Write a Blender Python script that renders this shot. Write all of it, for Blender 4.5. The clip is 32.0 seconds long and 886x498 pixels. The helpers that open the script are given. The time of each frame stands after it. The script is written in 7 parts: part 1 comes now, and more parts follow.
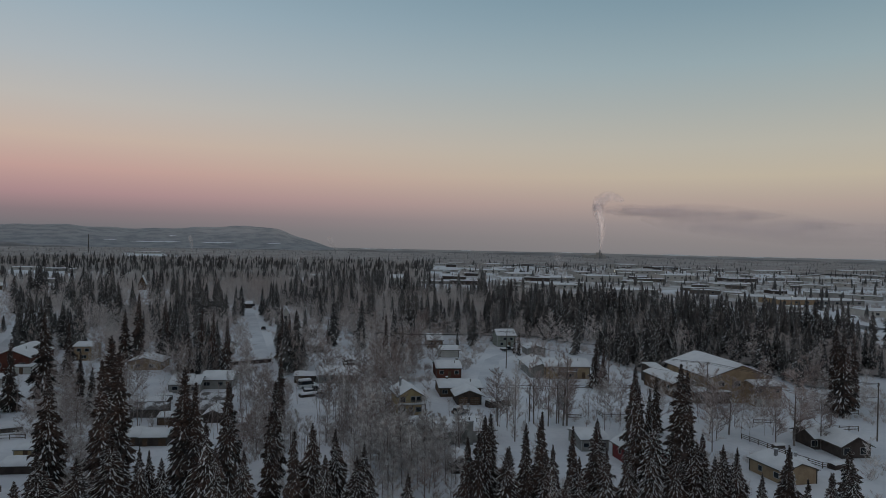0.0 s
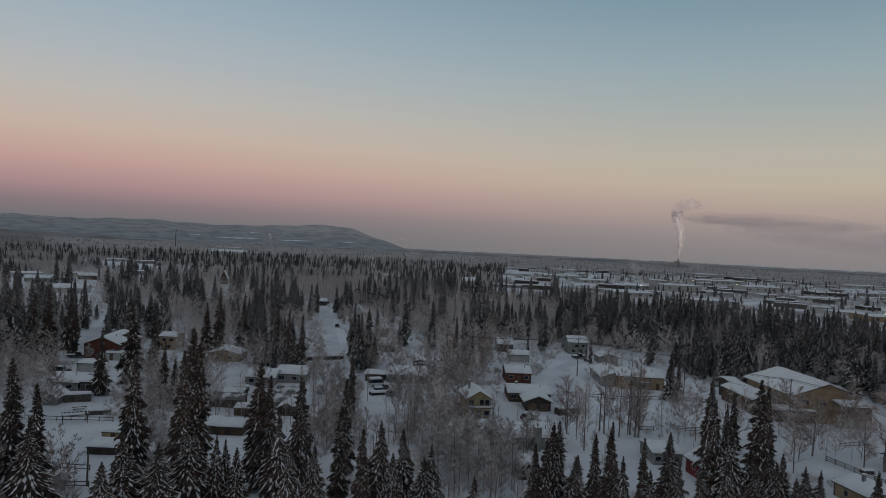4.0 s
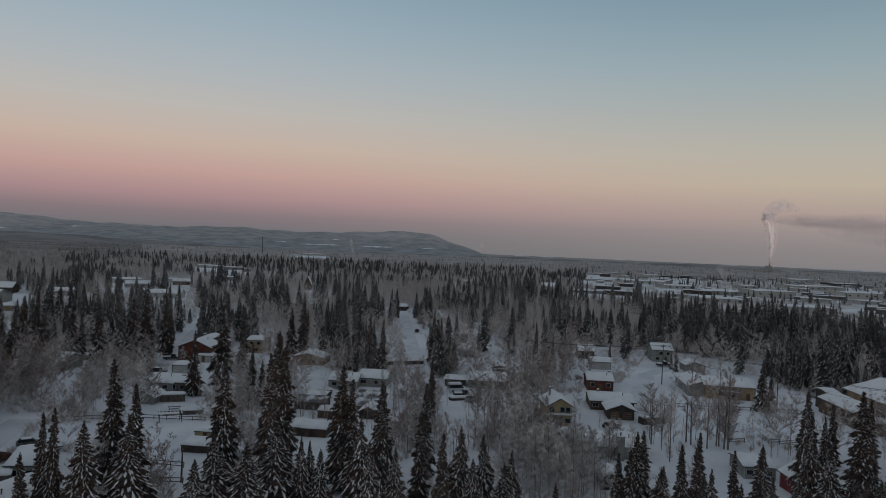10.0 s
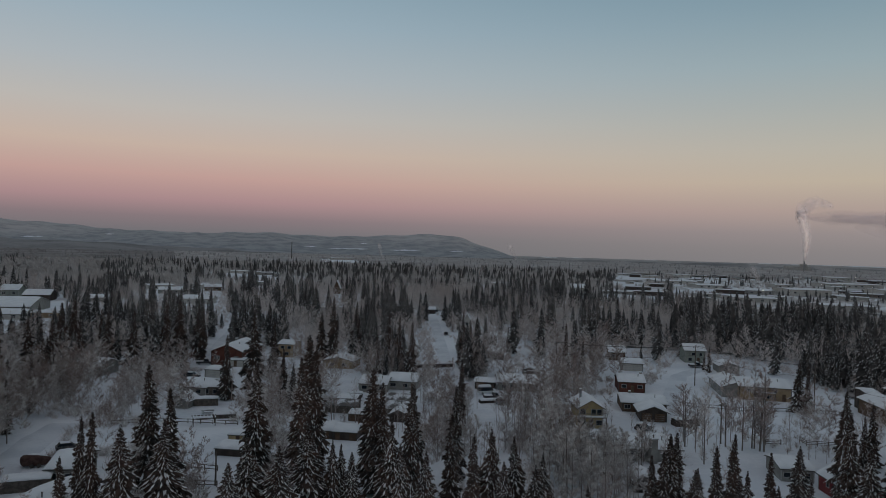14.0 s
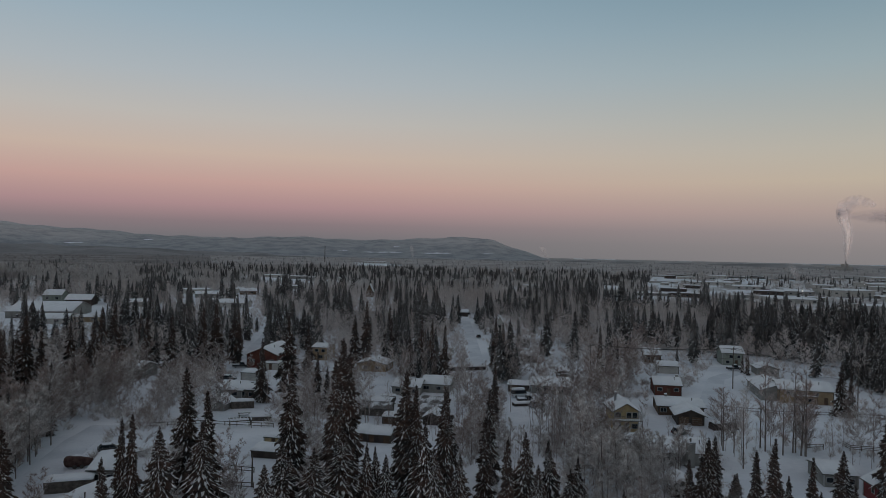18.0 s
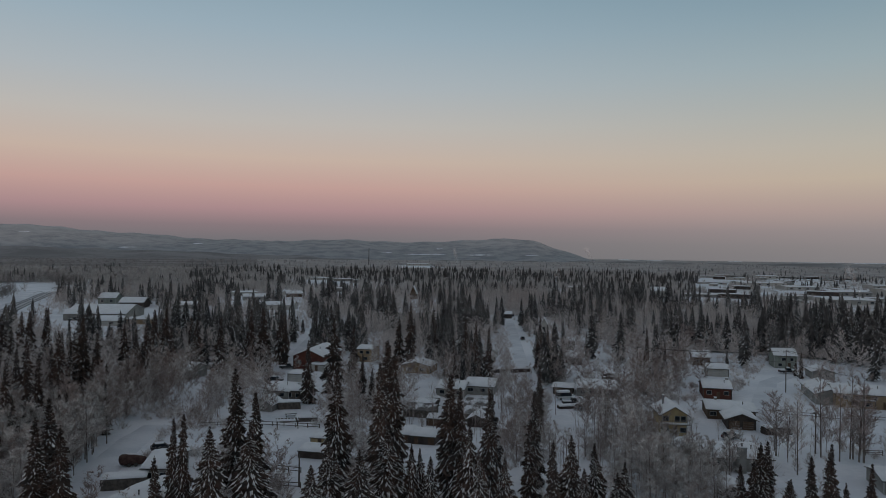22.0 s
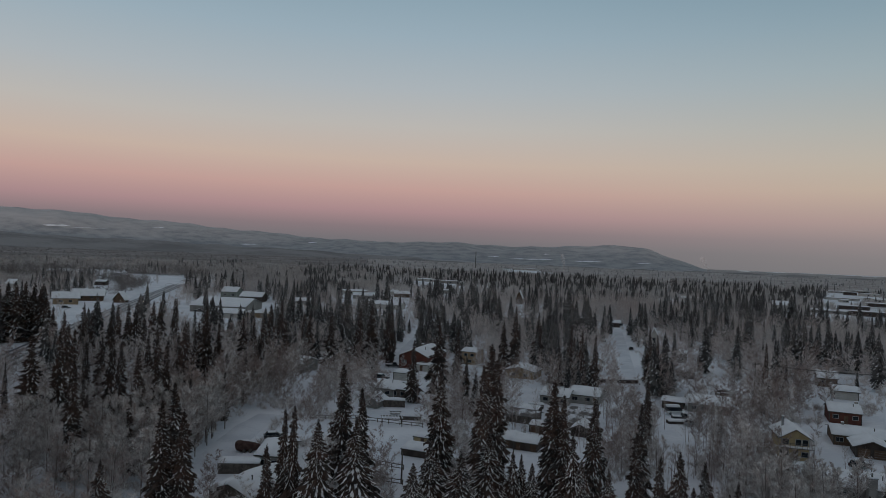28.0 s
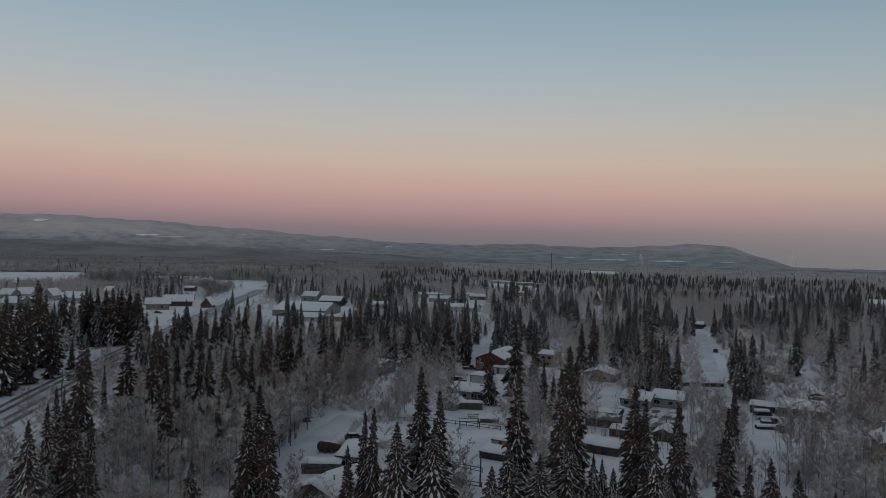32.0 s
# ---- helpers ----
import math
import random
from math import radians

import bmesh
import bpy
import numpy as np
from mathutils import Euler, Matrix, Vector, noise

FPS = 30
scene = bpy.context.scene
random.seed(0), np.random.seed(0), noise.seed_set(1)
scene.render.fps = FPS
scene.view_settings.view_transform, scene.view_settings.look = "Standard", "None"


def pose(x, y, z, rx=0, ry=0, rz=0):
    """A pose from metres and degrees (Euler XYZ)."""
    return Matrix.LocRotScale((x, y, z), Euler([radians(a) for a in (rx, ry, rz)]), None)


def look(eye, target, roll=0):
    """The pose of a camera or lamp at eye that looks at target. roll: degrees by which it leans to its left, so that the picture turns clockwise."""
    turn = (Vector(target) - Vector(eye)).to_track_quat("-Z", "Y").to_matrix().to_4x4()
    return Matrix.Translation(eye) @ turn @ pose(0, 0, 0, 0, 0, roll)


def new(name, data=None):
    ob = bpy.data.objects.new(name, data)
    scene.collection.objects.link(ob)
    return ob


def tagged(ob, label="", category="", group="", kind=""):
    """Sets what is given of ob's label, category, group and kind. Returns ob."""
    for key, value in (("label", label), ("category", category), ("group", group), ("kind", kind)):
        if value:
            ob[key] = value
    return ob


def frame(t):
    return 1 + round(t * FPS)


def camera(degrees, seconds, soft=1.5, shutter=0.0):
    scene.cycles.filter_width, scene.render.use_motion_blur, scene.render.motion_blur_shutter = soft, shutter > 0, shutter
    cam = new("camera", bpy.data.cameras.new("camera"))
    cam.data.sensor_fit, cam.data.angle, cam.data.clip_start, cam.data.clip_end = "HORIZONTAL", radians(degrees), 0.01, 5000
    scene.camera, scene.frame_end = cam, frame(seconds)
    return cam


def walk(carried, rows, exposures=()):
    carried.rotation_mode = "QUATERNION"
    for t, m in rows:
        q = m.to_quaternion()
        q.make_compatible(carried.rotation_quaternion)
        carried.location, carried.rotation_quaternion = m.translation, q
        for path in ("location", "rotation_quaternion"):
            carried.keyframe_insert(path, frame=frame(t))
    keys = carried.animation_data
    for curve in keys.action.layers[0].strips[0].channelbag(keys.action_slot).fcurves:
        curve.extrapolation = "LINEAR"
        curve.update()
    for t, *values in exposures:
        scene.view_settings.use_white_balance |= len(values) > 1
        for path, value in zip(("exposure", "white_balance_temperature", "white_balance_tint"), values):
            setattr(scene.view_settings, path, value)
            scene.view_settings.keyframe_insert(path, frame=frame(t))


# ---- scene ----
# One hovering camera above a snowy town edge at dusk; it only turns.
HOVER = 40.0


def aim(yaw, pitch, roll):
    """A pose at the hover point. yaw: degrees to the left of +y; pitch: up; roll: the picture turns clockwise."""
    return pose(0, 0, HOVER, 0, 0, yaw) @ pose(0, 0, 0, 90 + pitch, 0, 0) @ pose(0, 0, 0, 0, 0, roll)


cam = camera(64.400, 32.0, soft=0.5)
PATH = [
    (0, aim(-27.527, -0.352, 1.234)),
    (0.5, aim(-26.743, -0.339, 1.232)),
    (1, aim(-25.967, -0.335, 1.226)),
    (1.5, aim(-25.195, -0.322, 1.245)),
    (2, aim(-24.449, -0.322, 1.370)),
    (2.5, aim(-23.724, -0.321, 1.739)),
    (3, aim(-23.006, -0.312, 2.063)),
    (3.5, aim(-22.294, -0.314, 2.439)),
    (5.5, aim(-19.583, -0.302, 3.750)),
    (6, aim(-18.910, -0.278, 4.089)),
    (6.5, aim(-18.245, -0.266, 4.186)),
    (7, aim(-17.613, -0.262, 3.780)),
    (7.5, aim(-16.997, -0.249, 3.470)),
    (8, aim(-16.436, -0.242, 3.186)),
    (8.5, aim(-15.955, -0.238, 2.935)),
    (9, aim(-15.678, -0.209, 2.770)),
    (9.5, aim(-15.435, -0.196, 2.600)),
    (10, aim(-15.176, -0.164, 2.458)),
    (10.5, aim(-14.923, -0.151, 2.329)),
    (11, aim(-14.655, -0.131, 2.204)),
    (11.5, aim(-14.375, -0.108, 2.078)),
    (12, aim(-14.095, -0.090, 1.984)),
    (12.5, aim(-13.796, -0.081, 1.909)),
    (13, aim(-13.508, -0.050, 1.804)),
    (13.5, aim(-13.210, -0.041, 1.721)),
    (14, aim(-12.907, -0.029, 1.651)),
    (14.5, aim(-12.582, -0.006, 1.601)),
    (16.5, aim(-11.288, 0.086, 1.357)),
    (17, aim(-10.961, 0.101, 1.299)),
    (17.5, aim(-10.625, 0.127, 1.250)),
    (18, aim(-10.298, 0.133, 1.171)),
    (18.5, aim(-9.976, 0.136, 1.123)),
    (19, aim(-9.647, 0.147, 1.071)),
    (19.5, aim(-9.327, 0.160, 1.020)),
    (20, aim(-8.995, 0.187, 0.953)),
    (20.5, aim(-8.638, 0.208, 0.917)),
    (21, aim(-8.228, 0.232, 0.871)),
    (21.5, aim(-7.538, 0.231, 0.809)),
    (22, aim(-6.786, 0.230, 0.777)),
    (22.5, aim(-6.108, 0.233, 0.728)),
    (23, aim(-5.431, 0.249, 0.703)),
    (23.5, aim(-4.757, 0.251, 0.685)),
    (24, aim(-4.064, 0.260, 0.648)),
    (24.5, aim(-3.343, 0.278, 0.828)),
    (25, aim(-2.621, 0.281, 1.031)),
    (25.5, aim(-1.875, 0.289, 1.269)),
    (27.5, aim(1.141, 0.289, 2.166)),
    (28, aim(1.919, 0.302, 2.379)),
    (28.5, aim(2.676, 0.310, 2.593)),
    (29, aim(3.430, 0.323, 2.687)),
    (29.5, aim(4.198, 0.324, 2.373)),
    (30, aim(4.974, 0.305, 2.161)),
    (30.5, aim(5.732, 0.320, 1.904)),
    (31, aim(6.502, 0.311, 1.728)),
    (31.5, aim(7.263, 0.327, 1.553)),
    (32, aim(8.005, 0.311, 1.415)),
]
walk(cam, PATH)

# ---- sky and light ----
world = bpy.data.worlds.new("dusk_sky")
scene.world = world
world.use_nodes = True
wn, wl = world.node_tree.nodes, world.node_tree.links
wn.clear()
w_out, w_bg = wn.new("ShaderNodeOutputWorld"), wn.new("ShaderNodeBackground")
w_co, w_sep = wn.new("ShaderNodeTexCoord"), wn.new("ShaderNodeSeparateXYZ")
w_up = wn.new("ShaderNodeMapRange")
w_up.inputs["From Min"].default_value, w_up.inputs["From Max"].default_value = -0.02, 0.38
wl.new(w_co.outputs["Generated"], w_sep.inputs[0])
wl.new(w_sep.outputs["Z"], w_up.inputs["Value"])


def srgb(r, g, b):
    """A linear colour from 0-255 display values."""
    return tuple(((v / 255 + 0.055) / 1.055) ** 2.4 if v > 10 else v / 255 / 12.92 for v in (r, g, b)) + (1.0,)


def ramp(nodes, stops):
    node = nodes.new("ShaderNodeValToRGB")
    el = node.color_ramp.elements
    while len(el) < len(stops):
        el.new(0.5)
    for e, (p, c) in zip(el, stops):
        e.position, e.color = p, c
    return node


def sky_stops(rows):
    """Rows of an elevation in degrees and a display colour, as stops of the ramp above."""
    return [((math.sin(radians(e)) + 0.02) / 0.40, srgb(*c)) for e, c in rows]


# The dusk arch: grey haze, the pink belt, peach, and pale blue-grey above; yellower towards the afterglow at +x.
sky_rose = ramp(wn, sky_stops([(-1, (106, 107, 110)), (0.8, (115, 112, 116)), (1.9, (134, 119, 123)), (3.2, (168, 137, 139)), (5.0, (191, 157, 150)),
                               (7.2, (196, 176, 163)), (10, (186, 182, 177)), (13, (171, 179, 184)), (17, (152, 171, 183)), (22, (130, 156, 171))]))
sky_gold = ramp(wn, sky_stops([(-1, (127, 125, 127)), (0.6, (138, 132, 132)), (1.8, (149, 140, 139)), (3.5, (172, 156, 148)), (5.6, (187, 176, 158)),
                               (8, (180, 177, 166)), (11, (164, 171, 169)), (14, (148, 166, 172)), (18, (127, 151, 163)), (22, (106, 137, 153))]))
w_side = wn.new("ShaderNodeMapRange")
w_side.interpolation_type = "SMOOTHSTEP"
w_side.inputs["From Min"].default_value, w_side.inputs["From Max"].default_value = -0.1, 0.86
wl.new(w_sep.outputs["X"], w_side.inputs["Value"])
w_mix = wn.new("ShaderNodeMix")
w_mix.data_type = "RGBA"
for node in (sky_rose, sky_gold):
    wl.new(w_up.outputs[0], node.inputs[0])
wl.new(w_side.outputs[0], w_mix.inputs["Factor"])
wl.new(sky_rose.outputs[0], w_mix.inputs["A"])
wl.new(sky_gold.outputs[0], w_mix.inputs["B"])
# Towards the zenith the dusk sky falls off to a deep blue.
w_zen = wn.new("ShaderNodeMapRange")
w_zen.interpolation_type = "SMOOTHSTEP"
w_zen.inputs["From Min"].default_value, w_zen.inputs["From Max"].default_value = 0.36, 0.85
wl.new(w_sep.outputs["Z"], w_zen.inputs["Value"])
w_top = wn.new("ShaderNodeMix")
w_top.data_type = "RGBA"
w_top.inputs["B"].default_value = srgb(117, 116, 121)
wl.new(w_zen.outputs[0], w_top.inputs["Factor"])
wl.new(w_mix.outputs["Result"], w_top.inputs["A"])
wl.new(w_top.outputs["Result"], w_bg.inputs["Color"])
w_bg.inputs["Strength"].default_value = 1.0
wl.new(w_bg.outputs[0], w_out.inputs[0])

# The sun is just below the horizon behind the camera, opposite the pink belt: only the high steam, the hilltops and the topmost boughs still catch it.
glow = bpy.data.lights.new("afterglow", "SUN")
glow.energy, glow.angle, glow.color = 1.6, radians(0.7), (1.0, 0.80, 0.70)
new("afterglow", glow).matrix_world = look((0, 0, 0), (-0.20, 0.98, 0.0068))


# ---- materials ----
def material(name, base, rough=0.8, second=None, scale=1.0, bump=0.0, fine=12.0, metal=0.0, jitter=0.0, spread=(0.4, 0.6), emit=0.0):
    """A surface with patches of a second colour, fine relief and a shade that differs from piece to piece."""
    m = bpy.data.materials.new(name)
    m.use_nodes = True
    n, l = m.node_tree.nodes, m.node_tree.links
    b = n["Principled BSDF"]
    b.inputs["Roughness"].default_value, b.inputs["Metallic"].default_value = rough, metal
    b.inputs["Specular IOR Level"].default_value = 0.25
    co = n.new("ShaderNodeTexCoord")
    big, small = n.new("ShaderNodeTexNoise"), n.new("ShaderNodeTexNoise")
    big.inputs["Scale"].default_value, big.inputs["Detail"].default_value = scale, 6
    small.inputs["Scale"].default_value, small.inputs["Detail"].default_value = scale * fine, 4
    for node in (big, small):
        l.new(co.outputs["Object"], node.inputs["Vector"])
    both = n.new("ShaderNodeMath")
    both.operation = "MULTIPLY_ADD"
    both.inputs[1].default_value = 0.35
    l.new(small.outputs["Fac"], both.inputs[0])
    l.new(big.outputs["Fac"], both.inputs[2])
    second = second or tuple(v * 0.72 for v in base)
    r = ramp(n, [(spread[0] + 0.17, (*base, 1)), (spread[1] + 0.17, (*second, 1))])
    l.new(both.outputs[0], r.inputs[0])
    last = r.outputs[0]
    if jitter:
        info, hsv, span = n.new("ShaderNodeObjectInfo"), n.new("ShaderNodeHueSaturation"), n.new("ShaderNodeMapRange")
        span.inputs["To Min"].default_value, span.inputs["To Max"].default_value = 1 - jitter, 1 + jitter
        l.new(info.outputs["Random"], span.inputs["Value"])
        l.new(span.outputs[0], hsv.inputs["Value"])
        l.new(last, hsv.inputs["Color"])
        last = hsv.outputs[0]
    l.new(last, b.inputs["Base Color"])
    if bump:
        bp = n.new("ShaderNodeBump")
        bp.inputs["Strength"].default_value, bp.inputs["Distance"].default_value = 0.6, bump
        l.new(both.outputs[0], bp.inputs["Height"])
        l.new(bp.outputs[0], b.inputs["Normal"])
    if emit:
        b.inputs["Emission Color"].default_value = (*base, 1)
        b.inputs["Emission Strength"].default_value = emit
    return m


def islands(m, amount):
    """Lets each loose piece of a joined mesh differ a little in brightness."""
    n, l = m.node_tree.nodes, m.node_tree.links
    b = n["Principled BSDF"]
    src = b.inputs["Base Color"].links[0].from_socket
    geo, hsv, span = n.new("ShaderNodeNewGeometry"), n.new("ShaderNodeHueSaturation"), n.new("ShaderNodeMapRange")
    span.inputs["To Min"].default_value, span.inputs["To Max"].default_value = 1 - amount, 1 + amount
    l.new(geo.outputs["Random Per Island"], span.inputs["Value"])
    l.new(span.outputs[0], hsv.inputs["Value"])
    l.new(src, hsv.inputs["Color"])
    l.new(hsv.outputs[0], b.inputs["Base Color"])
    return m


SNOW = material("snow", (0.84, 0.86, 0.90), 0.85, (0.72, 0.75, 0.80), 0.05, 0.25, 14)
SNOW_ROOF = material("roof_snow", (0.85, 0.865, 0.89), 0.85, (0.78, 0.795, 0.82), 0.35, 0.05, 10)
SNOW_TREE = material("branch_snow", (0.84, 0.84, 0.85), 0.9, (0.66, 0.66, 0.67), 1.5, 0.0, 6, jitter=0.08)
PATCHY = material("patchy_roof_snow", (0.72, 0.73, 0.76), 0.9, (0.15, 0.14, 0.135), 0.45, 0.04, 8, spread=(0.40, 0.52))
ROAD_SNOW = material("packed_road_snow", (0.74, 0.765, 0.81), 0.7, (0.63, 0.66, 0.71), 0.12, 0.06, 12)
ROAD_GREY = material("grey_highway_snow", (0.42, 0.425, 0.44), 0.75, (0.60, 0.60, 0.62), 0.15, 0.02, 12)
ASPHALT = material("cold_asphalt", (0.09, 0.092, 0.10), 0.75, (0.20, 0.21, 0.23), 0.25, 0.01, 20)
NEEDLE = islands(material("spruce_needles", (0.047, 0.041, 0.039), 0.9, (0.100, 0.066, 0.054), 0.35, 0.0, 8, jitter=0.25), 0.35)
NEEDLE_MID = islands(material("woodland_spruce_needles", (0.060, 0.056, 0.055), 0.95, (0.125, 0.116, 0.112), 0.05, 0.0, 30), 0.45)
# Far needles: the colour is lightened with distance to stand in for haze.
NEEDLE_FAR = islands(material("haze_paled_needles", (0.095, 0.092, 0.092), 0.95, (0.15, 0.146, 0.144), 0.02, 0.0, 30), 0.4)
NEEDLE_RIM = islands(material("distant_haze_paled_spruce", (0.22, 0.218, 0.22), 0.95, (0.30, 0.297, 0.297), 0.01, 0.0, 30), 0.3)
BARK = material("dark_bark", (0.060, 0.048, 0.040), 0.95, (0.10, 0.085, 0.075), 2.0, 0.02, 8)
BIRCH_BARK = material("birch_bark", (0.26, 0.23, 0.21), 0.9, (0.14, 0.11, 0.10), 1.4, 0.01, 6)
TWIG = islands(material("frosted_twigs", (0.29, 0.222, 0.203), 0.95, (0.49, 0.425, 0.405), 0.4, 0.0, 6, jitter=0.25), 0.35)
FROST_TWIG = islands(material("hoar_frost_twigs", (0.74, 0.715, 0.70), 0.95, (0.40, 0.34, 0.32), 0.5, 0.0, 6, jitter=0.15), 0.35)
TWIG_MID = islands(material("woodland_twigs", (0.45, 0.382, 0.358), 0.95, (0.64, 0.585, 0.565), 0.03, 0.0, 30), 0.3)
# The next two colours are frosted twigs plus a painted paling for distance haze.
TWIG_FAR = islands(material("haze_paled_twigs", (0.42, 0.385, 0.37), 0.95, (0.56, 0.53, 0.515), 0.01, 0.0, 30), 0.25)
TWIG_RIM = islands(material("distant_haze_paled_woods", (0.44, 0.42, 0.41), 0.95, (0.56, 0.54, 0.53), 0.008, 0.0, 30), 0.2)
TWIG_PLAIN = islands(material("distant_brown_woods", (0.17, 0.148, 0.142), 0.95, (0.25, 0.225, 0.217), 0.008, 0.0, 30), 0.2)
# The blue-grey of distance haze is put into the hill woods' colour.
HILL = material("haze_paled_hill_woods", (0.26, 0.272, 0.292), 0.95, (0.38, 0.388, 0.40), 0.016, 0.0, 6, spread=(0.36, 0.60))


def haze_tint(m, z0, z1, frost):
    """Puts haze into a hill's colour, paler with height, broken up by patches of woods. frost: the haze's colour."""
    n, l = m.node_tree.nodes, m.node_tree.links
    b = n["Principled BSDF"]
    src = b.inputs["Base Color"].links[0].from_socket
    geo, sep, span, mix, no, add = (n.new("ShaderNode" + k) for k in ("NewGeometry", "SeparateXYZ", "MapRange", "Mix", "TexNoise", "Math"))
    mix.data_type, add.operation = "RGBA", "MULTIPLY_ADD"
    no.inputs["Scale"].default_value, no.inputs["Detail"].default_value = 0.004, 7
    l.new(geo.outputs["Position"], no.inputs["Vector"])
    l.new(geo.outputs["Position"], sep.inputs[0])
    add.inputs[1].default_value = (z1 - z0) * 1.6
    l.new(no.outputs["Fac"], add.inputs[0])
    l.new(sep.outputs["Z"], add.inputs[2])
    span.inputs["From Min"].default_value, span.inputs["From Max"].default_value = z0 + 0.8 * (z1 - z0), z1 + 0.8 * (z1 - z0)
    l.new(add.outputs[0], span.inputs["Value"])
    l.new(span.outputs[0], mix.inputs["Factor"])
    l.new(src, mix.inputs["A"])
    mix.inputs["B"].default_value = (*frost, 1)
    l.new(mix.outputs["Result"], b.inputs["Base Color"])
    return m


# Upper slopes are coloured paler so the skyline fades into the low sky.
haze_tint(HILL, 60, 240, (0.52, 0.51, 0.515))
# Near-white: horizon haze painted as a surface colour to match the low sky.
RIM = material("haze_matched_horizon", (0.78, 0.775, 0.775), 0.95, (0.84, 0.83, 0.83), 0.004, 0.0, 8)
LOT_SNOW = material("trodden_lot_snow", (0.74, 0.74, 0.755), 0.85, (0.44, 0.435, 0.44), 0.02, 0.1, 9, spread=(0.38, 0.62))
PLAIN = material("bare_plain_woods", (0.20, 0.192, 0.195), 0.95, (0.29, 0.28, 0.28), 0.004, 0.0, 12)
PLAIN_FLOOR = material("brown_plain_floor", (0.19, 0.172, 0.167), 0.95, (0.30, 0.28, 0.275), 0.006, 0.0, 12, spread=(0.40, 0.66))
SCRUB_FLOOR = material("scrubby_snow_floor", (0.31, 0.282, 0.27), 0.95, (0.50, 0.48, 0.475), 0.012, 0.0, 14, spread=(0.42, 0.68))
TOWN = material("town_grey_wall", (0.44, 0.43, 0.41), 0.85, (0.34, 0.33, 0.31), 0.1, 0.0, 14)
LAMP = material("lamp_glow", (1.0, 0.86, 0.62), 0.5, (1.0, 0.8, 0.55), 1.0, emit=9.0)
GLASS = material("dark_window_glass", (0.02, 0.024, 0.03), 0.08, (0.03, 0.034, 0.04), 0.5)
LIT = material("lit_window", (1.0, 0.72, 0.38), 0.4, (0.9, 0.6, 0.3), 0.8, emit=0.5)
TRIM = material("white_trim", (0.42, 0.41, 0.40), 0.6, (0.33, 0.33, 0.32), 1.0)
DARK_TRIM = material("dark_trim", (0.06, 0.055, 0.05), 0.6, (0.09, 0.08, 0.07), 1.0)
METAL = material("dull_metal", (0.32, 0.33, 0.34), 0.45, (0.22, 0.22, 0.23), 2.0, metal=0.6)
WOOD_GREY = material("grey_wood", (0.17, 0.145, 0.125), 0.9, (0.10, 0.085, 0.075), 1.5, 0.01, 8)
RUST = material("rust_red_siding", (0.135, 0.050, 0.036), 0.85, (0.095, 0.036, 0.028), 0.6, 0.01, 14)
TARP = material("maroon_tarpaulin", (0.060, 0.030, 0.028), 0.8, (0.105, 0.062, 0.052), 1.2, 0.02, 9)
RED = material("barn_red_siding", (0.21, 0.045, 0.045), 0.8, (0.15, 0.032, 0.034), 0.6, 0.01, 14)
YELLOW = material("yellow_siding", (0.44, 0.34, 0.19), 0.8, (0.36, 0.27, 0.15), 0.7, 0.01, 14)
TAN = material("tan_siding", (0.36, 0.265, 0.17), 0.85, (0.28, 0.20, 0.13), 0.5, 0.01, 14)
GREY = material("grey_siding", (0.30, 0.29, 0.27), 0.85, (0.22, 0.21, 0.20), 0.6, 0.01, 14)
GREEN = material("grey_green_siding", (0.27, 0.29, 0.26), 0.85, (0.21, 0.225, 0.20), 0.6, 0.01, 14)
BROWN = material("brown_siding", (0.145, 0.095, 0.065), 0.85, (0.10, 0.065, 0.045), 0.6, 0.01, 14)
DARK = material("dark_siding", (0.055, 0.042, 0.038), 0.85, (0.085, 0.066, 0.058), 0.6, 0.01, 14)
PALE = material("pale_siding", (0.50, 0.48, 0.45), 0.8, (0.42, 0.40, 0.37), 0.5, 0.01, 14)


# ---- mesh helpers ----
def part(name, bm, mat, parent=None, label="", at=None):
    """Links a bmesh as one mesh object, under a thing or a part."""
    me = bpy.data.meshes.new(name)
    bm.to_mesh(me)
    bm.free()
    return part_of(name, me, mat, parent, label, at)


def part_of(name, me, mat, parent=None, label="", at=None):
    if mat and not me.materials:
        me.materials.append(mat)
    ob = new(name, me)
    if parent:
        ob.parent = parent
    if at is not None:
        ob.matrix_basis = at
    return tagged(ob, label)


def box(bm, x0, y0, z0, x1, y1, z1):
    v = [bm.verts.new(p) for p in ((x0, y0, z0), (x1, y0, z0), (x1, y1, z0), (x0, y1, z0), (x0, y0, z1), (x1, y0, z1), (x1, y1, z1), (x0, y1, z1))]
    for f in ((3, 2, 1, 0), (4, 5, 6, 7), (0, 1, 5, 4), (1, 2, 6, 5), (2, 3, 7, 6), (3, 0, 4, 7)):
        bm.faces.new([v[i] for i in f])


def boxed(x0, y0, z0, x1, y1, z1, bevel=0.0):
    bm = bmesh.new()
    box(bm, x0, y0, z0, x1, y1, z1)
    if bevel:
        bmesh.ops.bevel(bm, geom=bm.edges[:], offset=bevel, segments=2, affect="EDGES", profile=0.6)
    return bm


def prism(points, y0, y1):
    """A solid whose outline in x and z is given, from y0 to y1."""
    bm = bmesh.new()
    a = [bm.verts.new((x, y0, z)) for x, z in points]
    b = [bm.verts.new((x, y1, z)) for x, z in points]
    bm.faces.new(a)
    bm.faces.new(b[::-1])
    for i in range(len(a)):
        j = (i + 1) % len(a)
        bm.faces.new((a[j], a[i], b[i], b[j]))
    return bm


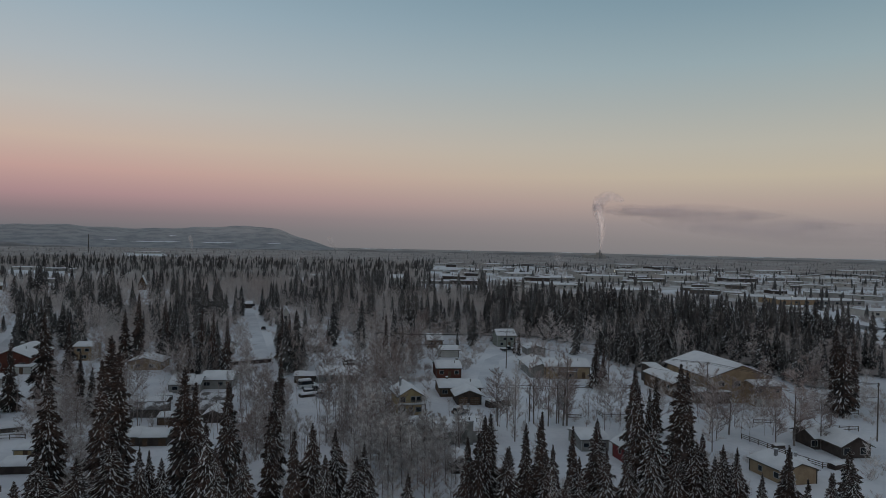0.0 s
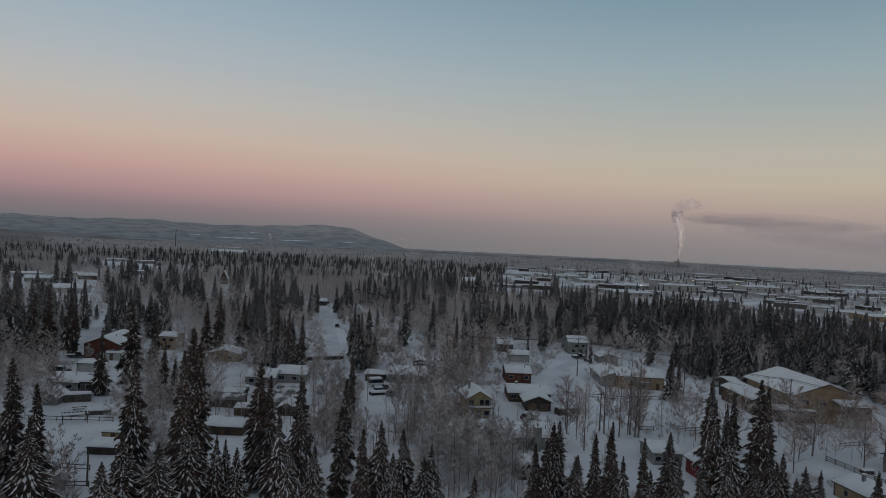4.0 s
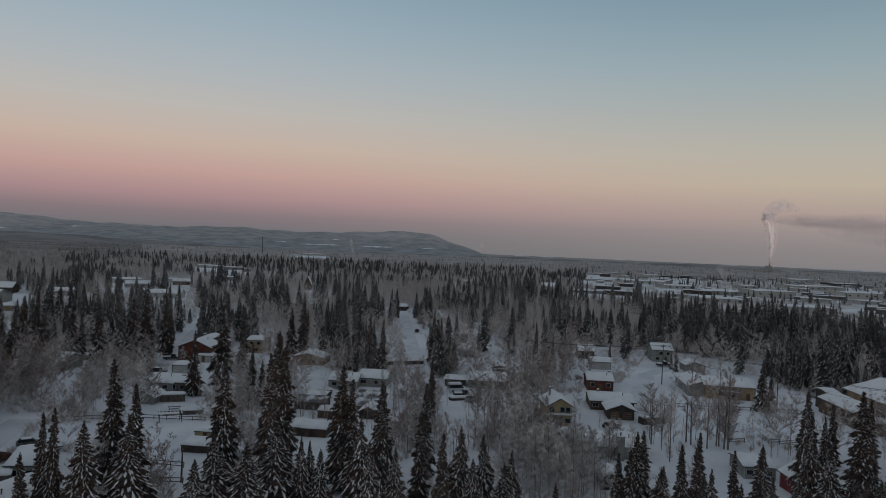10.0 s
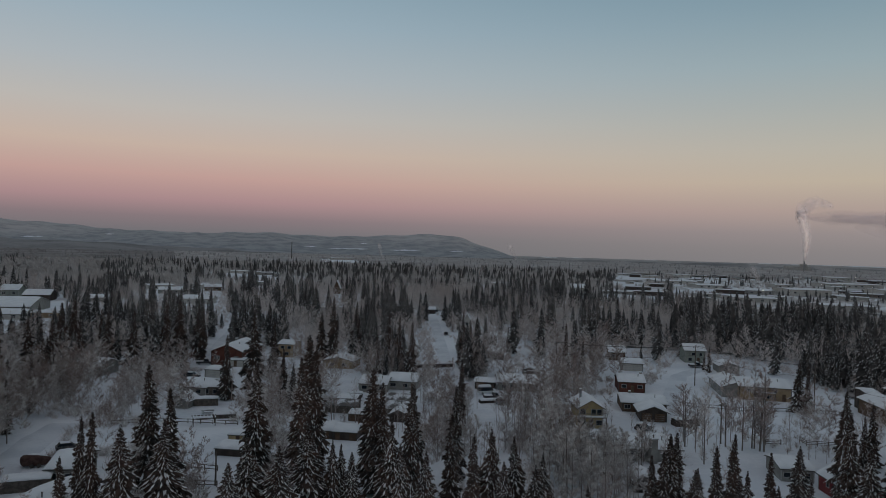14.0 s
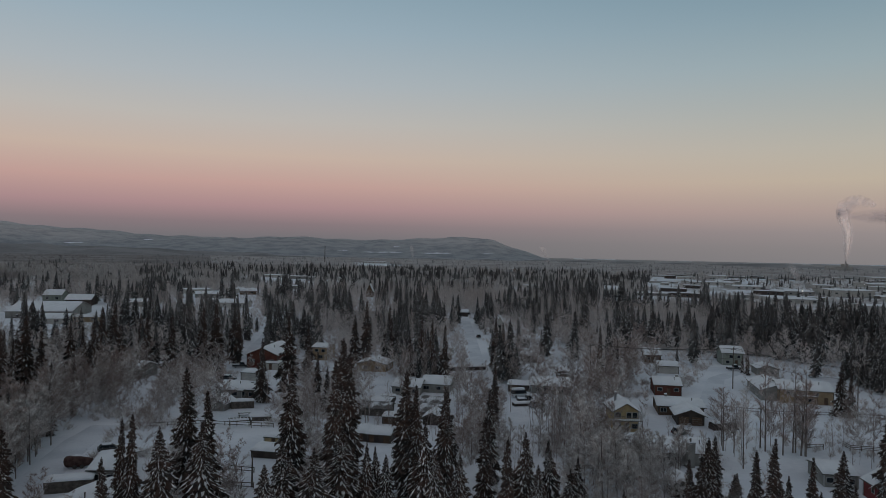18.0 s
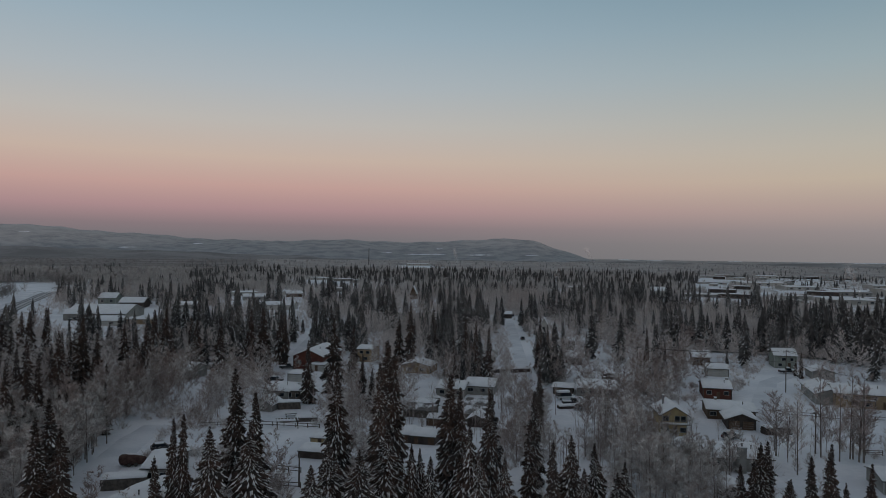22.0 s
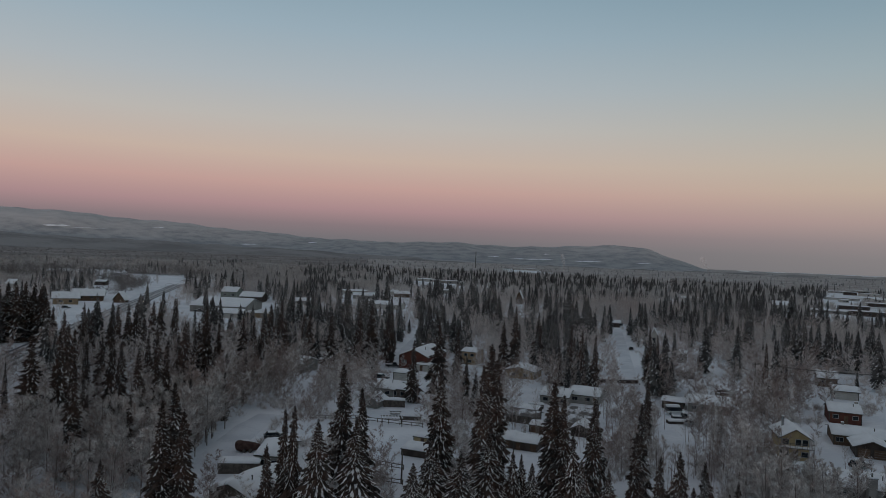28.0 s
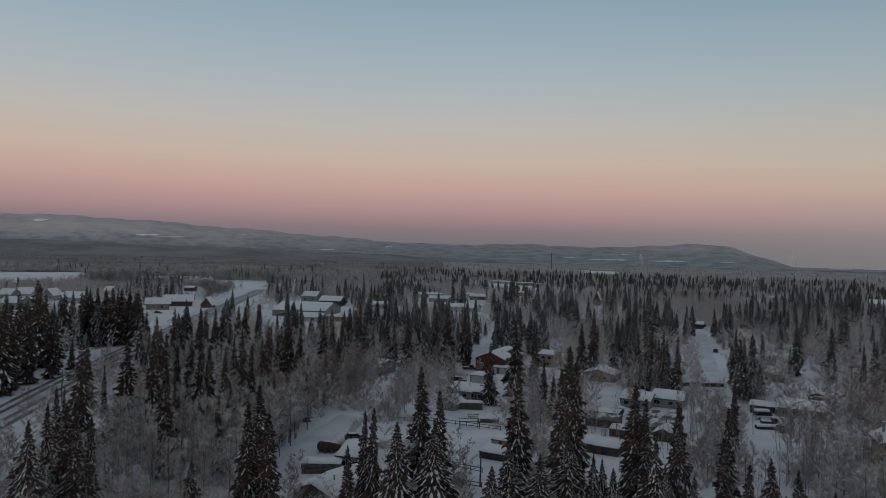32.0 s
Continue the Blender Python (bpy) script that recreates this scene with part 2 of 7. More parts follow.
def tube(bm, rings, sides=6):
    """A tube through rings of (centre, radius), closed at both ends."""
    last = None
    for k, (c, r) in enumerate(rings):
        c = Vector(c)
        d = Vector(rings[min(k + 1, len(rings) - 1)][0]) - Vector(rings[max(k - 1, 0)][0])
        q = d.to_track_quat("Z", "Y") if d.length > 1e-6 else Euler().to_quaternion()
        ring = [bm.verts.new(c + q @ Vector((r * math.cos(a), r * math.sin(a), 0))) for a in [2 * math.pi * i / sides for i in range(sides)]]
        if last:
            for i in range(sides):
                bm.faces.new((last[i], last[(i + 1) % sides], ring[(i + 1) % sides], ring[i]))
        else:
            bm.faces.new(ring[::-1])
        last = ring
    bm.faces.new(last)


def from_arrays(name, verts, tris, mat):
    """A mesh from numpy arrays of corners and triangles."""
    me = bpy.data.meshes.new(name)
    me.vertices.add(len(verts))
    me.vertices.foreach_set("co", np.asarray(verts, np.float32).ravel())
    me.loops.add(len(tris) * 3)
    me.loops.foreach_set("vertex_index", np.asarray(tris, np.int32).ravel())
    me.polygons.add(len(tris))
    me.polygons.foreach_set("loop_start", np.arange(0, 3 * len(tris), 3, dtype=np.int32))
    me.update(calc_edges=True)
    me.materials.append(mat)
    return me


def smoke(name, alpha, tint=(0.85, 0.82, 0.82)):
    """Thin vapour: a surface that lets most of the sky through, unevenly."""
    m = material(name, tint, 1.0, tuple(v * 0.95 for v in tint), 0.01)
    n, l = m.node_tree.nodes, m.node_tree.links
    co, no = n.new("ShaderNodeTexCoord"), n.new("ShaderNodeTexNoise")
    no.inputs["Scale"].default_value, no.inputs["Detail"].default_value = 2.2, 6
    l.new(co.outputs["Generated"], no.inputs["Vector"])
    r = n.new("ShaderNodeMapRange")
    r.inputs["From Min"].default_value, r.inputs["From Max"].default_value = 0.36, 0.66
    r.inputs["To Min"].default_value, r.inputs["To Max"].default_value = alpha * 0.25, alpha
    l.new(no.outputs["Fac"], r.inputs["Value"])
    uv, sep, mul = n.new("ShaderNodeUVMap"), n.new("ShaderNodeSeparateXYZ"), n.new("ShaderNodeMath")
    uv.uv_map, mul.operation = "core", "MULTIPLY"
    l.new(uv.outputs[0], sep.inputs[0])
    l.new(sep.outputs["X"], mul.inputs[0])
    l.new(r.outputs[0], mul.inputs[1])
    l.new(mul.outputs[0], n["Principled BSDF"].inputs["Alpha"])
    return m


STEAM = smoke("steam", 0.85, (0.98, 0.94, 0.93))
STEAM_JET = smoke("dense_steam", 0.6, (0.95, 0.91, 0.89))
STEAM_PUFF = smoke("curling_steam", 0.5, (0.86, 0.80, 0.83))
STEAM_THIN = smoke("thin_steam", 0.3, (0.80, 0.74, 0.78))
HAZE_CLOUD = smoke("drifting_plume", 0.26, (0.42, 0.41, 0.49))
HAZE_BANK = smoke("drifting_bank", 0.16, (0.46, 0.45, 0.52))
CHIMNEY_SMOKE = smoke("chimney_smoke", 0.2)


# ---- trees ----
def spruce_arrays(rng, h, r, whorls, per, fine, power=0.75, snow=0.6):
    """Corners and triangles of a spruce's boughs, and of the snow that lies on them. fine: 2 for trees near by, 1 for those further off."""
    V, T, SV, ST = [], [], [], []

    def tri(v, t, a, b, c):
        k = len(v)
        v.extend((a, b, c))
        t.append((k, k + 1, k + 2))

    low = 0.03 + 0.05 * rng.random()
    pairs = 3 if fine == 2 else 2
    shift = rng.random() * 40
    for w in range(whorls):
        u = (w + 0.5) / whorls
        z = h * (1 - (1 - low) * u)
        reach = r * min(1.0, 1.15 * u) ** power * (1.0 if u < 0.86 else 1.0 - 1.6 * (u - 0.86)) + 0.02 * r
        turn = rng.random() * 6.28
        for b in range(per):
            a = turn + 6.28318 * (b + 0.9 * rng.random()) / per
            ca, sa = math.cos(a), math.sin(a)
            lump = 1 + 0.55 * noise.noise((ca * 0.9 + shift, sa * 0.9, z * 0.42))
            L = reach * lump * (0.45 + 0.7 * rng.random() ** 1.4)
            droop = 0.30 + 0.45 * u + 0.35 * rng.random()
            if u < 0.12:
                droop = -0.9 + 9 * u
            z0 = z + (rng.random() - 0.5) * 2.2 * h / whorls

            def spine(q, off=0.0, drop=0.0):
                x = L * q
                return (x * ca - off * sa, x * sa + off * ca, z0 - L * droop * (0.4 * q + 0.6 * q * q) + 0.16 * L * q ** 4 - drop)

            for i in range(pairs):
                q0 = 0.16 + 0.62 * i / pairs
                for sgn in (-1, 1):
                    wd = sgn * (L * (0.30 - 0.17 * q0) * (0.6 + 0.7 * rng.random()) + 0.006 * h)
                    tip = spine(q0 + 0.26, wd, abs(wd) * (0.35 + 0.5 * rng.random()))
                    tri(V, T, spine(q0), tip, spine(q0 + 0.30))
                    if rng.random() < snow * (0.36 if fine == 2 else 0.25):
                        m = [0.5 * spine(q0 + 0.14)[j] + 0.5 * tip[j] for j in range(3)]
                        e = [0.28 * spine(q0 + 0.3)[j] + 0.72 * tip[j] for j in range(3)]
                        tri(SV, ST, (m[0], m[1], m[2] + 0.06), (tip[0], tip[1], tip[2] + 0.05), (e[0], e[1], e[2] + 0.06))
            wd = 0.07 * L + 0.004 * h
            tri(V, T, spine(0.66, wd), spine(0.66, -wd), spine(1.03))
            tri(V, T, spine(0.2), spine(0.9), spine(0.55, 0.0, L * (0.14 + 0.2 * rng.random()) + 0.008 * h))
            for q0, q1, q2 in ((0.66, 0.86, 1.04), (0.30, 0.46, 0.66)) if fine == 2 else ((0.58, 0.84, 1.04),):
                if rng.random() < snow:
                    ws = (0.032 + 0.034 * rng.random()) * L + 0.026
                    q0 += 0.1 * (rng.random() - 0.5)
                    off = 0.10 * L * (rng.random() - 0.5)
                    A, B = spine(q0, off, -0.06), spine(q2, 0.5 * off, -0.02)
                    tri(SV, ST, A, spine(q1, off + ws, -0.03), B)
                    tri(SV, ST, A, B, spine(q1, off - ws, -0.03))
    return np.array(V), np.array(T), np.array(SV), np.array(ST)


def spruce_model(seed, h, r, whorls, per, fine, power=0.75, snow=0.6):
    """The meshes of a spruce: trunk, boughs and snow."""
    rng = random.Random(seed)
    V, T, SV, ST = spruce_arrays(rng, h, r, whorls, per, fine, power, snow)
    bm = bmesh.new()
    tube(bm, [((0, 0, -0.4), 0.019 * h), ((0, 0, 0.3 * h), 0.014 * h), ((0.02 * r, 0, 0.7 * h), 0.007 * h), ((0, 0, h * 1.01), 0.01)], 6)
    trunk = bpy.data.meshes.new("trunk")
    bm.to_mesh(trunk)
    bm.free()
    trunk.materials.append(BARK)
    return trunk, from_arrays("crown", V, T, NEEDLE), from_arrays("snow_load", SV, ST, SNOW_TREE)


def birch_arrays(rng, h, spread, limbs, subs, twigs, thick):
    """Rings of the stems, and corners and triangles of the twigs, of a bare birch."""
    stems, V, T = [], [], []
    lean = Vector((rng.uniform(-0.06, 0.06), rng.uniform(-0.06, 0.06), 1))
    stems.append([(lean * (h * s), 0.011 * h * (1 - s) ** 0.8 + 0.012) for s in (0, 0.3, 0.6, 0.85, 1)])

    def sliver(p, d, wd):
        side = d.cross(Vector((rng.uniform(-1, 1), rng.uniform(-1, 1), rng.uniform(-1, 1))))
        if side.length < 1e-6:
            return
        side = side.normalized() * wd
        k = len(V)
        V.extend((tuple(p - side), tuple(p + side), tuple(p + d)))
        T.append((k, k + 1, k + 2))

    for i in range(limbs):
        s = 0.14 + 0.82 * (i + rng.random()) / limbs
        p = lean * (h * s)
        a = rng.random() * 6.28
        L = spread * (1.12 - 0.80 * abs(s - 0.40) / 0.6) * rng.uniform(0.7, 1.15)
        out = Vector((math.cos(a), math.sin(a), rng.uniform(0.55, 1.3))).normalized()
        tip = p + out * L + Vector((0, 0, -0.08 * L))
        stems.append([(p, 0.004 * h * (1.1 - s)), (p + out * (0.5 * L), 0.0026 * h * (1.1 - s)), (tip, 0.008)])
        for j in range(subs):
            q = p.lerp(tip, 0.25 + 0.75 * (j + rng.random()) / subs)
            d = (out + Vector((rng.uniform(-0.8, 0.8), rng.uniform(-0.8, 0.8), rng.uniform(-0.2, 1.1)))).normalized() * L * rng.uniform(0.28, 0.5)
            sliver(q, d, thick * 1.4)
            for k in range(twigs):
                g = q + d * rng.uniform(0.15, 1.0)
                e = (d.normalized() * 0.8 + Vector((rng.uniform(-0.9, 0.9), rng.uniform(-0.9, 0.9), rng.uniform(-0.5, 0.8)))).normalized()
                sliver(g, e * L * rng.uniform(0.24, 0.50), thick)
    return stems, np.array(V), np.array(T)


def birch_model(seed, h, spread, limbs, subs, twigs, thick, twig):
    rng = random.Random(seed)
    stems, V, T = birch_arrays(rng, h, spread, limbs, subs, twigs, thick)
    bm = bmesh.new()
    for k, rings in enumerate(stems):
        tube(bm, rings, 5 if k == 0 else 3)
    stem = bpy.data.meshes.new("stem")
    bm.to_mesh(stem)
    bm.free()
    stem.materials.append(BIRCH_BARK)
    return stem, from_arrays("crown", V, T, twig)


# Each model stands 1.0 tall times its height; a tree is placed with its own size.
SPRUCE_NEAR = [spruce_model(11, 18, 3.2, 70, 11, 2, 0.80, 0.66), spruce_model(12, 18, 2.9, 70, 11, 2, 0.84, 0.6), spruce_model(13, 18, 2.6, 72, 10, 2, 0.74, 0.5),
               spruce_model(14, 18, 3.0, 70, 11, 2, 0.88, 0.66)]
SPRUCE_YOUNG = [spruce_model(15, 18, 4.6, 58, 13, 2, 1.0, 0.9), spruce_model(16, 18, 4.2, 58, 13, 2, 0.95, 0.85), spruce_model(17, 18, 4.4, 60, 12, 2, 0.92, 0.85)]
SPRUCE_SLIM = [spruce_model(21, 18, 2.0, 74, 10, 2, 0.66, 0.5), spruce_model(22, 18, 1.85, 74, 10, 2, 0.62, 0.42), spruce_model(23, 18, 2.15, 72, 10, 2, 0.72, 0.5)]
SPRUCE_MID = [spruce_model(31, 18, 2.5, 52, 9, 1, 0.70, 0.48), spruce_model(32, 18, 2.2, 52, 9, 1, 0.62, 0.42), spruce_model(33, 18, 2.8, 50, 9, 1, 0.78, 0.5)]
BIRCH_NEAR = [birch_model(41, 12, 2.9, 28, 7, 9, 0.022, TWIG), birch_model(42, 12, 2.6, 28, 7, 9, 0.022, TWIG), birch_model(43, 12, 3.1, 28, 7, 9, 0.032, FROST_TWIG),
              birch_model(44, 12, 2.5, 28, 7, 9, 0.026, FROST_TWIG), birch_model(45, 12, 2.8, 28, 7, 9, 0.032, FROST_TWIG)]
ASPEN = [birch_model(46, 12, 2.1, 28, 6, 8, 0.022, TWIG), birch_model(47, 12, 1.9, 28, 6, 8, 0.022, FROST_TWIG)]


def spruce(x, y, h, model, wide=1.0, label="dark white spruce with snow on its boughs", kind_name="spruce_tree"):
    tree = new(kind_name)
    k = h / 18.0
    tree.matrix_basis = Matrix.LocRotScale((x, y, ground_z(x, y)), Euler((0, 0, (x * 7.3 + y * 3.1) % 6.28)), (k * wide, k * wide, k))
    for name, me in zip(("trunk", "crown", "snow_load"), model):
        p = part_of(name, me, None, tree)
        if name == "snow_load":
            tagged(p, kind="stuff")
    return tagged(tree, label, "spruce tree", "spruce trees")


def birch(x, y, h, model, wide=1.0, label="bare grey-brown birch with frosted twigs"):
    tree = new("birch_tree")
    k = h / 12.0
    tree.matrix_basis = Matrix.LocRotScale((x, y, ground_z(x, y)), Euler((0, 0, (x * 5.3 + y * 2.1) % 6.28)), (k * wide, k * wide, k))
    for name, me in zip(("stem", "crown"), model):
        part_of(name, me, None, tree)
    return tagged(tree, label, "birch tree", "bare birch trees")


# ---- ground ----
def ground_z(x, y):
    """The height of the snow at a place: nearly flat, with slight swells."""
    return 0.5 * noise.noise((x * 0.012, y * 0.012, 0.3)) + 0.16 * noise.noise((x * 0.06, y * 0.06, 4.0))


def ground_sheet():
    edges = [-5200, -4200, -3400, -2600, -2000, -1500, -1100, -800, -600, -450]
    edges = edges + [-360 + 6 * i for i in range(121)] + [-e for e in edges[::-1]]
    ys = [-5200, -3000, -1500, -700, -300, -100, 0] + [20 + 6 * i for i in range(81)] + [540, 620, 740, 900, 1100, 1400, 1800, 2400, 3200, 4200, 5200]
    bm = bmesh.new()
    rows = [[bm.verts.new((x, y, ground_z(x, y))) for x in edges] for y in ys]
    for a, b in zip(rows, rows[1:]):
        for i in range(len(edges) - 1):
            bm.faces.new((a[i], a[i + 1], b[i + 1], b[i])).smooth = True
    return tagged(part("ground", bm, SNOW), "snow-covered ground reaching to the horizon", "ground", kind="structure")


ground_sheet()
CLEAR, YARDS = [], []


def strip(name, points, half, lift, mat, label, clear=2.0):
    """A band of road over the ground along a line of places; no tree stands on it."""
    bm = bmesh.new()
    line = []
    for (x0, y0), (x1, y1) in zip(points, points[1:]):
        n = max(1, int(math.hypot(x1 - x0, y1 - y0) / 6))
        line += [(x0 + (x1 - x0) * i / n, y0 + (y1 - y0) * i / n) for i in range(n)]
        if clear is not None:
            CLEAR.append((x0, y0, x1, y1, half + clear))
    line.append(points[-1])
    last = None
    for i, (x, y) in enumerate(line):
        a, b = line[max(i - 1, 0)], line[min(i + 1, len(line) - 1)]
        d = Vector((b[0] - a[0], b[1] - a[1])).normalized()
        row = []
        for s in (-1, -0.6, -0.2, 0.2, 0.6, 1):
            px, py = x - d.y * half * s, y + d.x * half * s
            row.append(bm.verts.new((px, py, ground_z(px, py) + (lift if abs(s) < 0.9 else -0.05))))
        if last:
            for k in range(5):
                bm.faces.new((last[k], last[k + 1], row[k + 1], row[k])).smooth = True
        last = row
    bmesh.ops.recalc_face_normals(bm, faces=bm.faces[:])
    return tagged(part(name, bm, mat), label, "road", kind="structure")


# ---- buildings ----
def roof_sheet(w, d, rise, base, low, high, over, ridge, seed, wob):
    """A closed sheet over a gabled roof, between low and high above it. ridge 'x' runs along the front, 'y' away from it."""
    rng = random.Random(seed)
    nx, ny = 12, 10
    X = [(-w / 2 - over) + (w + 2 * over) * i / nx for i in range(nx + 1)]
    Y = [(-d / 2 - over) + (d + 2 * over) * j / ny for j in range(ny + 1)]
    bm = bmesh.new()

    def z(x, y):
        across, span = (abs(y), d / 2) if ridge == "x" else (abs(x), w / 2)
        return base + rise * (1 - across / span)

    off = rng.random() * 50
    top = [[bm.verts.new((x, y, z(x, y) + high * (0.45 if i in (0, nx) or j in (0, ny) else 1) + wob * noise.noise((x * 0.5 + off, y * 0.5, 0))))
            for i, x in enumerate(X)] for j, y in enumerate(Y)]
    bot = [[bm.verts.new((x, y, z(x, y) + low)) for x in X] for y in Y]
    for j in range(ny):
        for i in range(nx):
            bm.faces.new((top[j][i], top[j][i + 1], top[j + 1][i + 1], top[j + 1][i])).smooth = wob > 0
            bm.faces.new((bot[j][i], bot[j + 1][i], bot[j + 1][i + 1], bot[j][i + 1]))
    for i in range(nx):
        bm.faces.new((bot[0][i], bot[0][i + 1], top[0][i + 1], top[0][i]))
        bm.faces.new((top[ny][i], top[ny][i + 1], bot[ny][i + 1], bot[ny][i]))
    for j in range(ny):
        bm.faces.new((top[j][0], top[j + 1][0], bot[j + 1][0], bot[j][0]))
        bm.faces.new((bot[j][nx], bot[j + 1][nx], top[j + 1][nx], top[j][nx]))
    return bm


def window(parent, x, z, w, h, y, face="front", lit=False, frame_mat=None):
    """A window with frame and pane in the wall at y (front and back) or x = y (sides)."""
    fm = frame_mat or TRIM
    m = pose(x, y, z) if face == "front" else pose(y, x, z, 0, 0, 90 if y > 0 else -90)
    bm = bmesh.new()
    t = 0.09
    box(bm, -w / 2 - t, -0.07, -h / 2 - t, w / 2 + t, 0.02, -h / 2)
    box(bm, -w / 2 - t, -0.07, h / 2, w / 2 + t, 0.02, h / 2 + t)
    box(bm, -w / 2 - t, -0.07, -h / 2, -w / 2, 0.02, h / 2)
    box(bm, w / 2, -0.07, -h / 2, w / 2 + t, 0.02, h / 2)
    if w > 1.3:
        box(bm, -0.03, -0.06, -h / 2, 0.03, 0.02, h / 2)
    fr = part("window", bm, fm, parent, "", m)
    part("pane", boxed(-w / 2, -0.035, -h / 2, w / 2, -0.005, h / 2), LIT if lit else GLASS, fr)
    return fr


def door(parent, x, w, h, y, mat, name="door", z=0.0):
    d = part(name, boxed(x - w / 2, y - 0.06, z + 0.02, x + w / 2, y + 0.02, z + h, 0.015), mat, parent)
    if w > 2:
        for k in range(1, 4):
            part("panel_groove", boxed(x - w / 2 + 0.08, y - 0.075, z + h * k / 4 - 0.02, x + w / 2 - 0.08, y - 0.055, z + h * k / 4 + 0.02), METAL, d)
    else:
        part("knob", boxed(x + w * 0.34, y - 0.13, z + h * 0.46, x + w * 0.42, y - 0.06, z + h * 0.5, 0.01), METAL, d)
    return d


def house(x, y, turn, w, d, wall, rise, ridge, mat, label, name="house", windows=(), sides=(), doors=(), chimney=None, over=0.5, snow=0.35, base=0.0, category="house"):
    """A house whose front, w wide, faces local -y. windows: (x, z, w, h) on the front; sides: (y, z, w, h, side)."""
    ob = new(name)
    if math.hypot(x, y) < 270 and category in ("house", "cabin", "garage", "shed"):
        wall, rise, over = wall * 0.88, rise * 0.74, over * 0.85
        windows = [(wx, wz * 0.88, ww, wh * 0.9, *lit) for wx, wz, ww, wh, *lit in windows]
        sides = [(wy, wz * 0.88, ww, wh * 0.9, side) for wy, wz, ww, wh, side in sides]
        doors = [(dx, dw, min(dh, wall - 0.08), *white) for dx, dw, dh, *white in doors]
    if name in ("warehouse", "town_building"):
        rise, snow = min(rise, 0.02 * d), min(snow, 0.2)
    ob.matrix_basis = pose(x, y, ground_z(x, y) + base - 0.05, 0, 0, turn)
    low = -0.6 - base
    if ridge == "y":
        bm = prism([(-w / 2, low), (w / 2, low), (w / 2, wall), (0, wall + rise), (-w / 2, wall)], -d / 2, d / 2)
    else:
        bm = prism([(-d / 2, low), (d / 2, low), (d / 2, wall), (0, wall + rise), (-d / 2, wall)], -w / 2, w / 2)
        bmesh.ops.rotate(bm, verts=bm.verts[:], cent=(0, 0, 0), matrix=Matrix.Rotation(radians(90), 3, "Z"))
    bmesh.ops.recalc_face_normals(bm, faces=bm.faces[:])
    part("wall", bm, mat, ob)
    for sx in (-1, 1):
        for sy in (-1, 1):
            cx, cy = sx * w / 2, sy * d / 2
            part("corner_board", boxed(cx - 0.09, cy - 0.09, low, cx + 0.09, cy + 0.09, wall), TRIM if mat in (GREY, GREEN, YELLOW, RED) else DARK_TRIM, ob)
    seed = int(abs(x * 13 + y * 7))
    part("roof", roof_sheet(w, d, rise, wall, 0.0, 0.2, over, ridge, seed, 0.0), DARK_TRIM, ob)
    part("roof_snow", roof_sheet(w, d, rise, wall, 0.16, 0.16 + snow, over * 0.94, ridge, seed, 0.12), PATCHY if name == "shelter" else SNOW_ROOF, ob, "patchy thin snow" if name == "shelter" else "thick settled snow")
    for wx, wz, ww, wh, *lit in windows:
        window(ob, wx, wz, ww, wh, -d / 2, lit=bool(lit))
    for wy, wz, ww, wh, s in sides:
        window(ob, wy, wz, ww, wh, s * w / 2, "side")
    for dx, dw, dh, *white in doors:
        door(ob, dx, dw, dh, -d / 2, PALE if white else BROWN, "garage_door" if dw > 2 else "door")
    if math.hypot(x, y) < 270 and w > 7 and rise > 0.8:
        bm = bmesh.new()
        vx, vy = (0.28 * w, -0.22 * d) if ridge == "x" else (0.2 * w, -0.2 * d)
        up = wall + rise * (0.56 if ridge == "x" else 0.6)
        tube(bm, [((vx, vy, up - 0.2), 0.09), ((vx, vy, up + snow + 0.75), 0.09), ((vx, vy, up + snow + 0.76), 0.14), ((vx, vy, up + snow + 0.86), 0.14)], 8)
        part("vent_pipe", bm, DARK_TRIM, ob)
    if chimney:
        cx, cy, cw, top = chimney
        c = part("chimney", boxed(cx - cw / 2, cy - cw / 2, wall - 0.3, cx + cw / 2, cy + cw / 2, wall + top, 0.03), GREY if cw > 0.5 else METAL, ob)
        part("chimney_snow", boxed(cx - cw / 2 - 0.04, cy - cw / 2 - 0.04, wall + top, cx + cw / 2 + 0.04, cy + cw / 2 + 0.04, wall + top + 0.18, 0.06), SNOW_ROOF, c)
    c, s = math.cos(radians(turn)), math.sin(radians(turn))
    a, b = (-c * w / 2, -s * w / 2), (c * w / 2, s * w / 2)
    CLEAR.append((x + a[0], y + a[1], x + b[0], y + b[1], d / 2 + 3.0))
    k = 1 - min(44.0, 0.35 * math.hypot(x, y)) / math.hypot(x, y)
    if math.hypot(x, y) > 330 and x < 0.58 * y:
        CLEAR.append((x, y, x * 0.84, y * 0.84, w / 2))
    YARDS.append((x, y, x * k, y * k, w / 2 + 1.0))
    return tagged(ob, label, category)


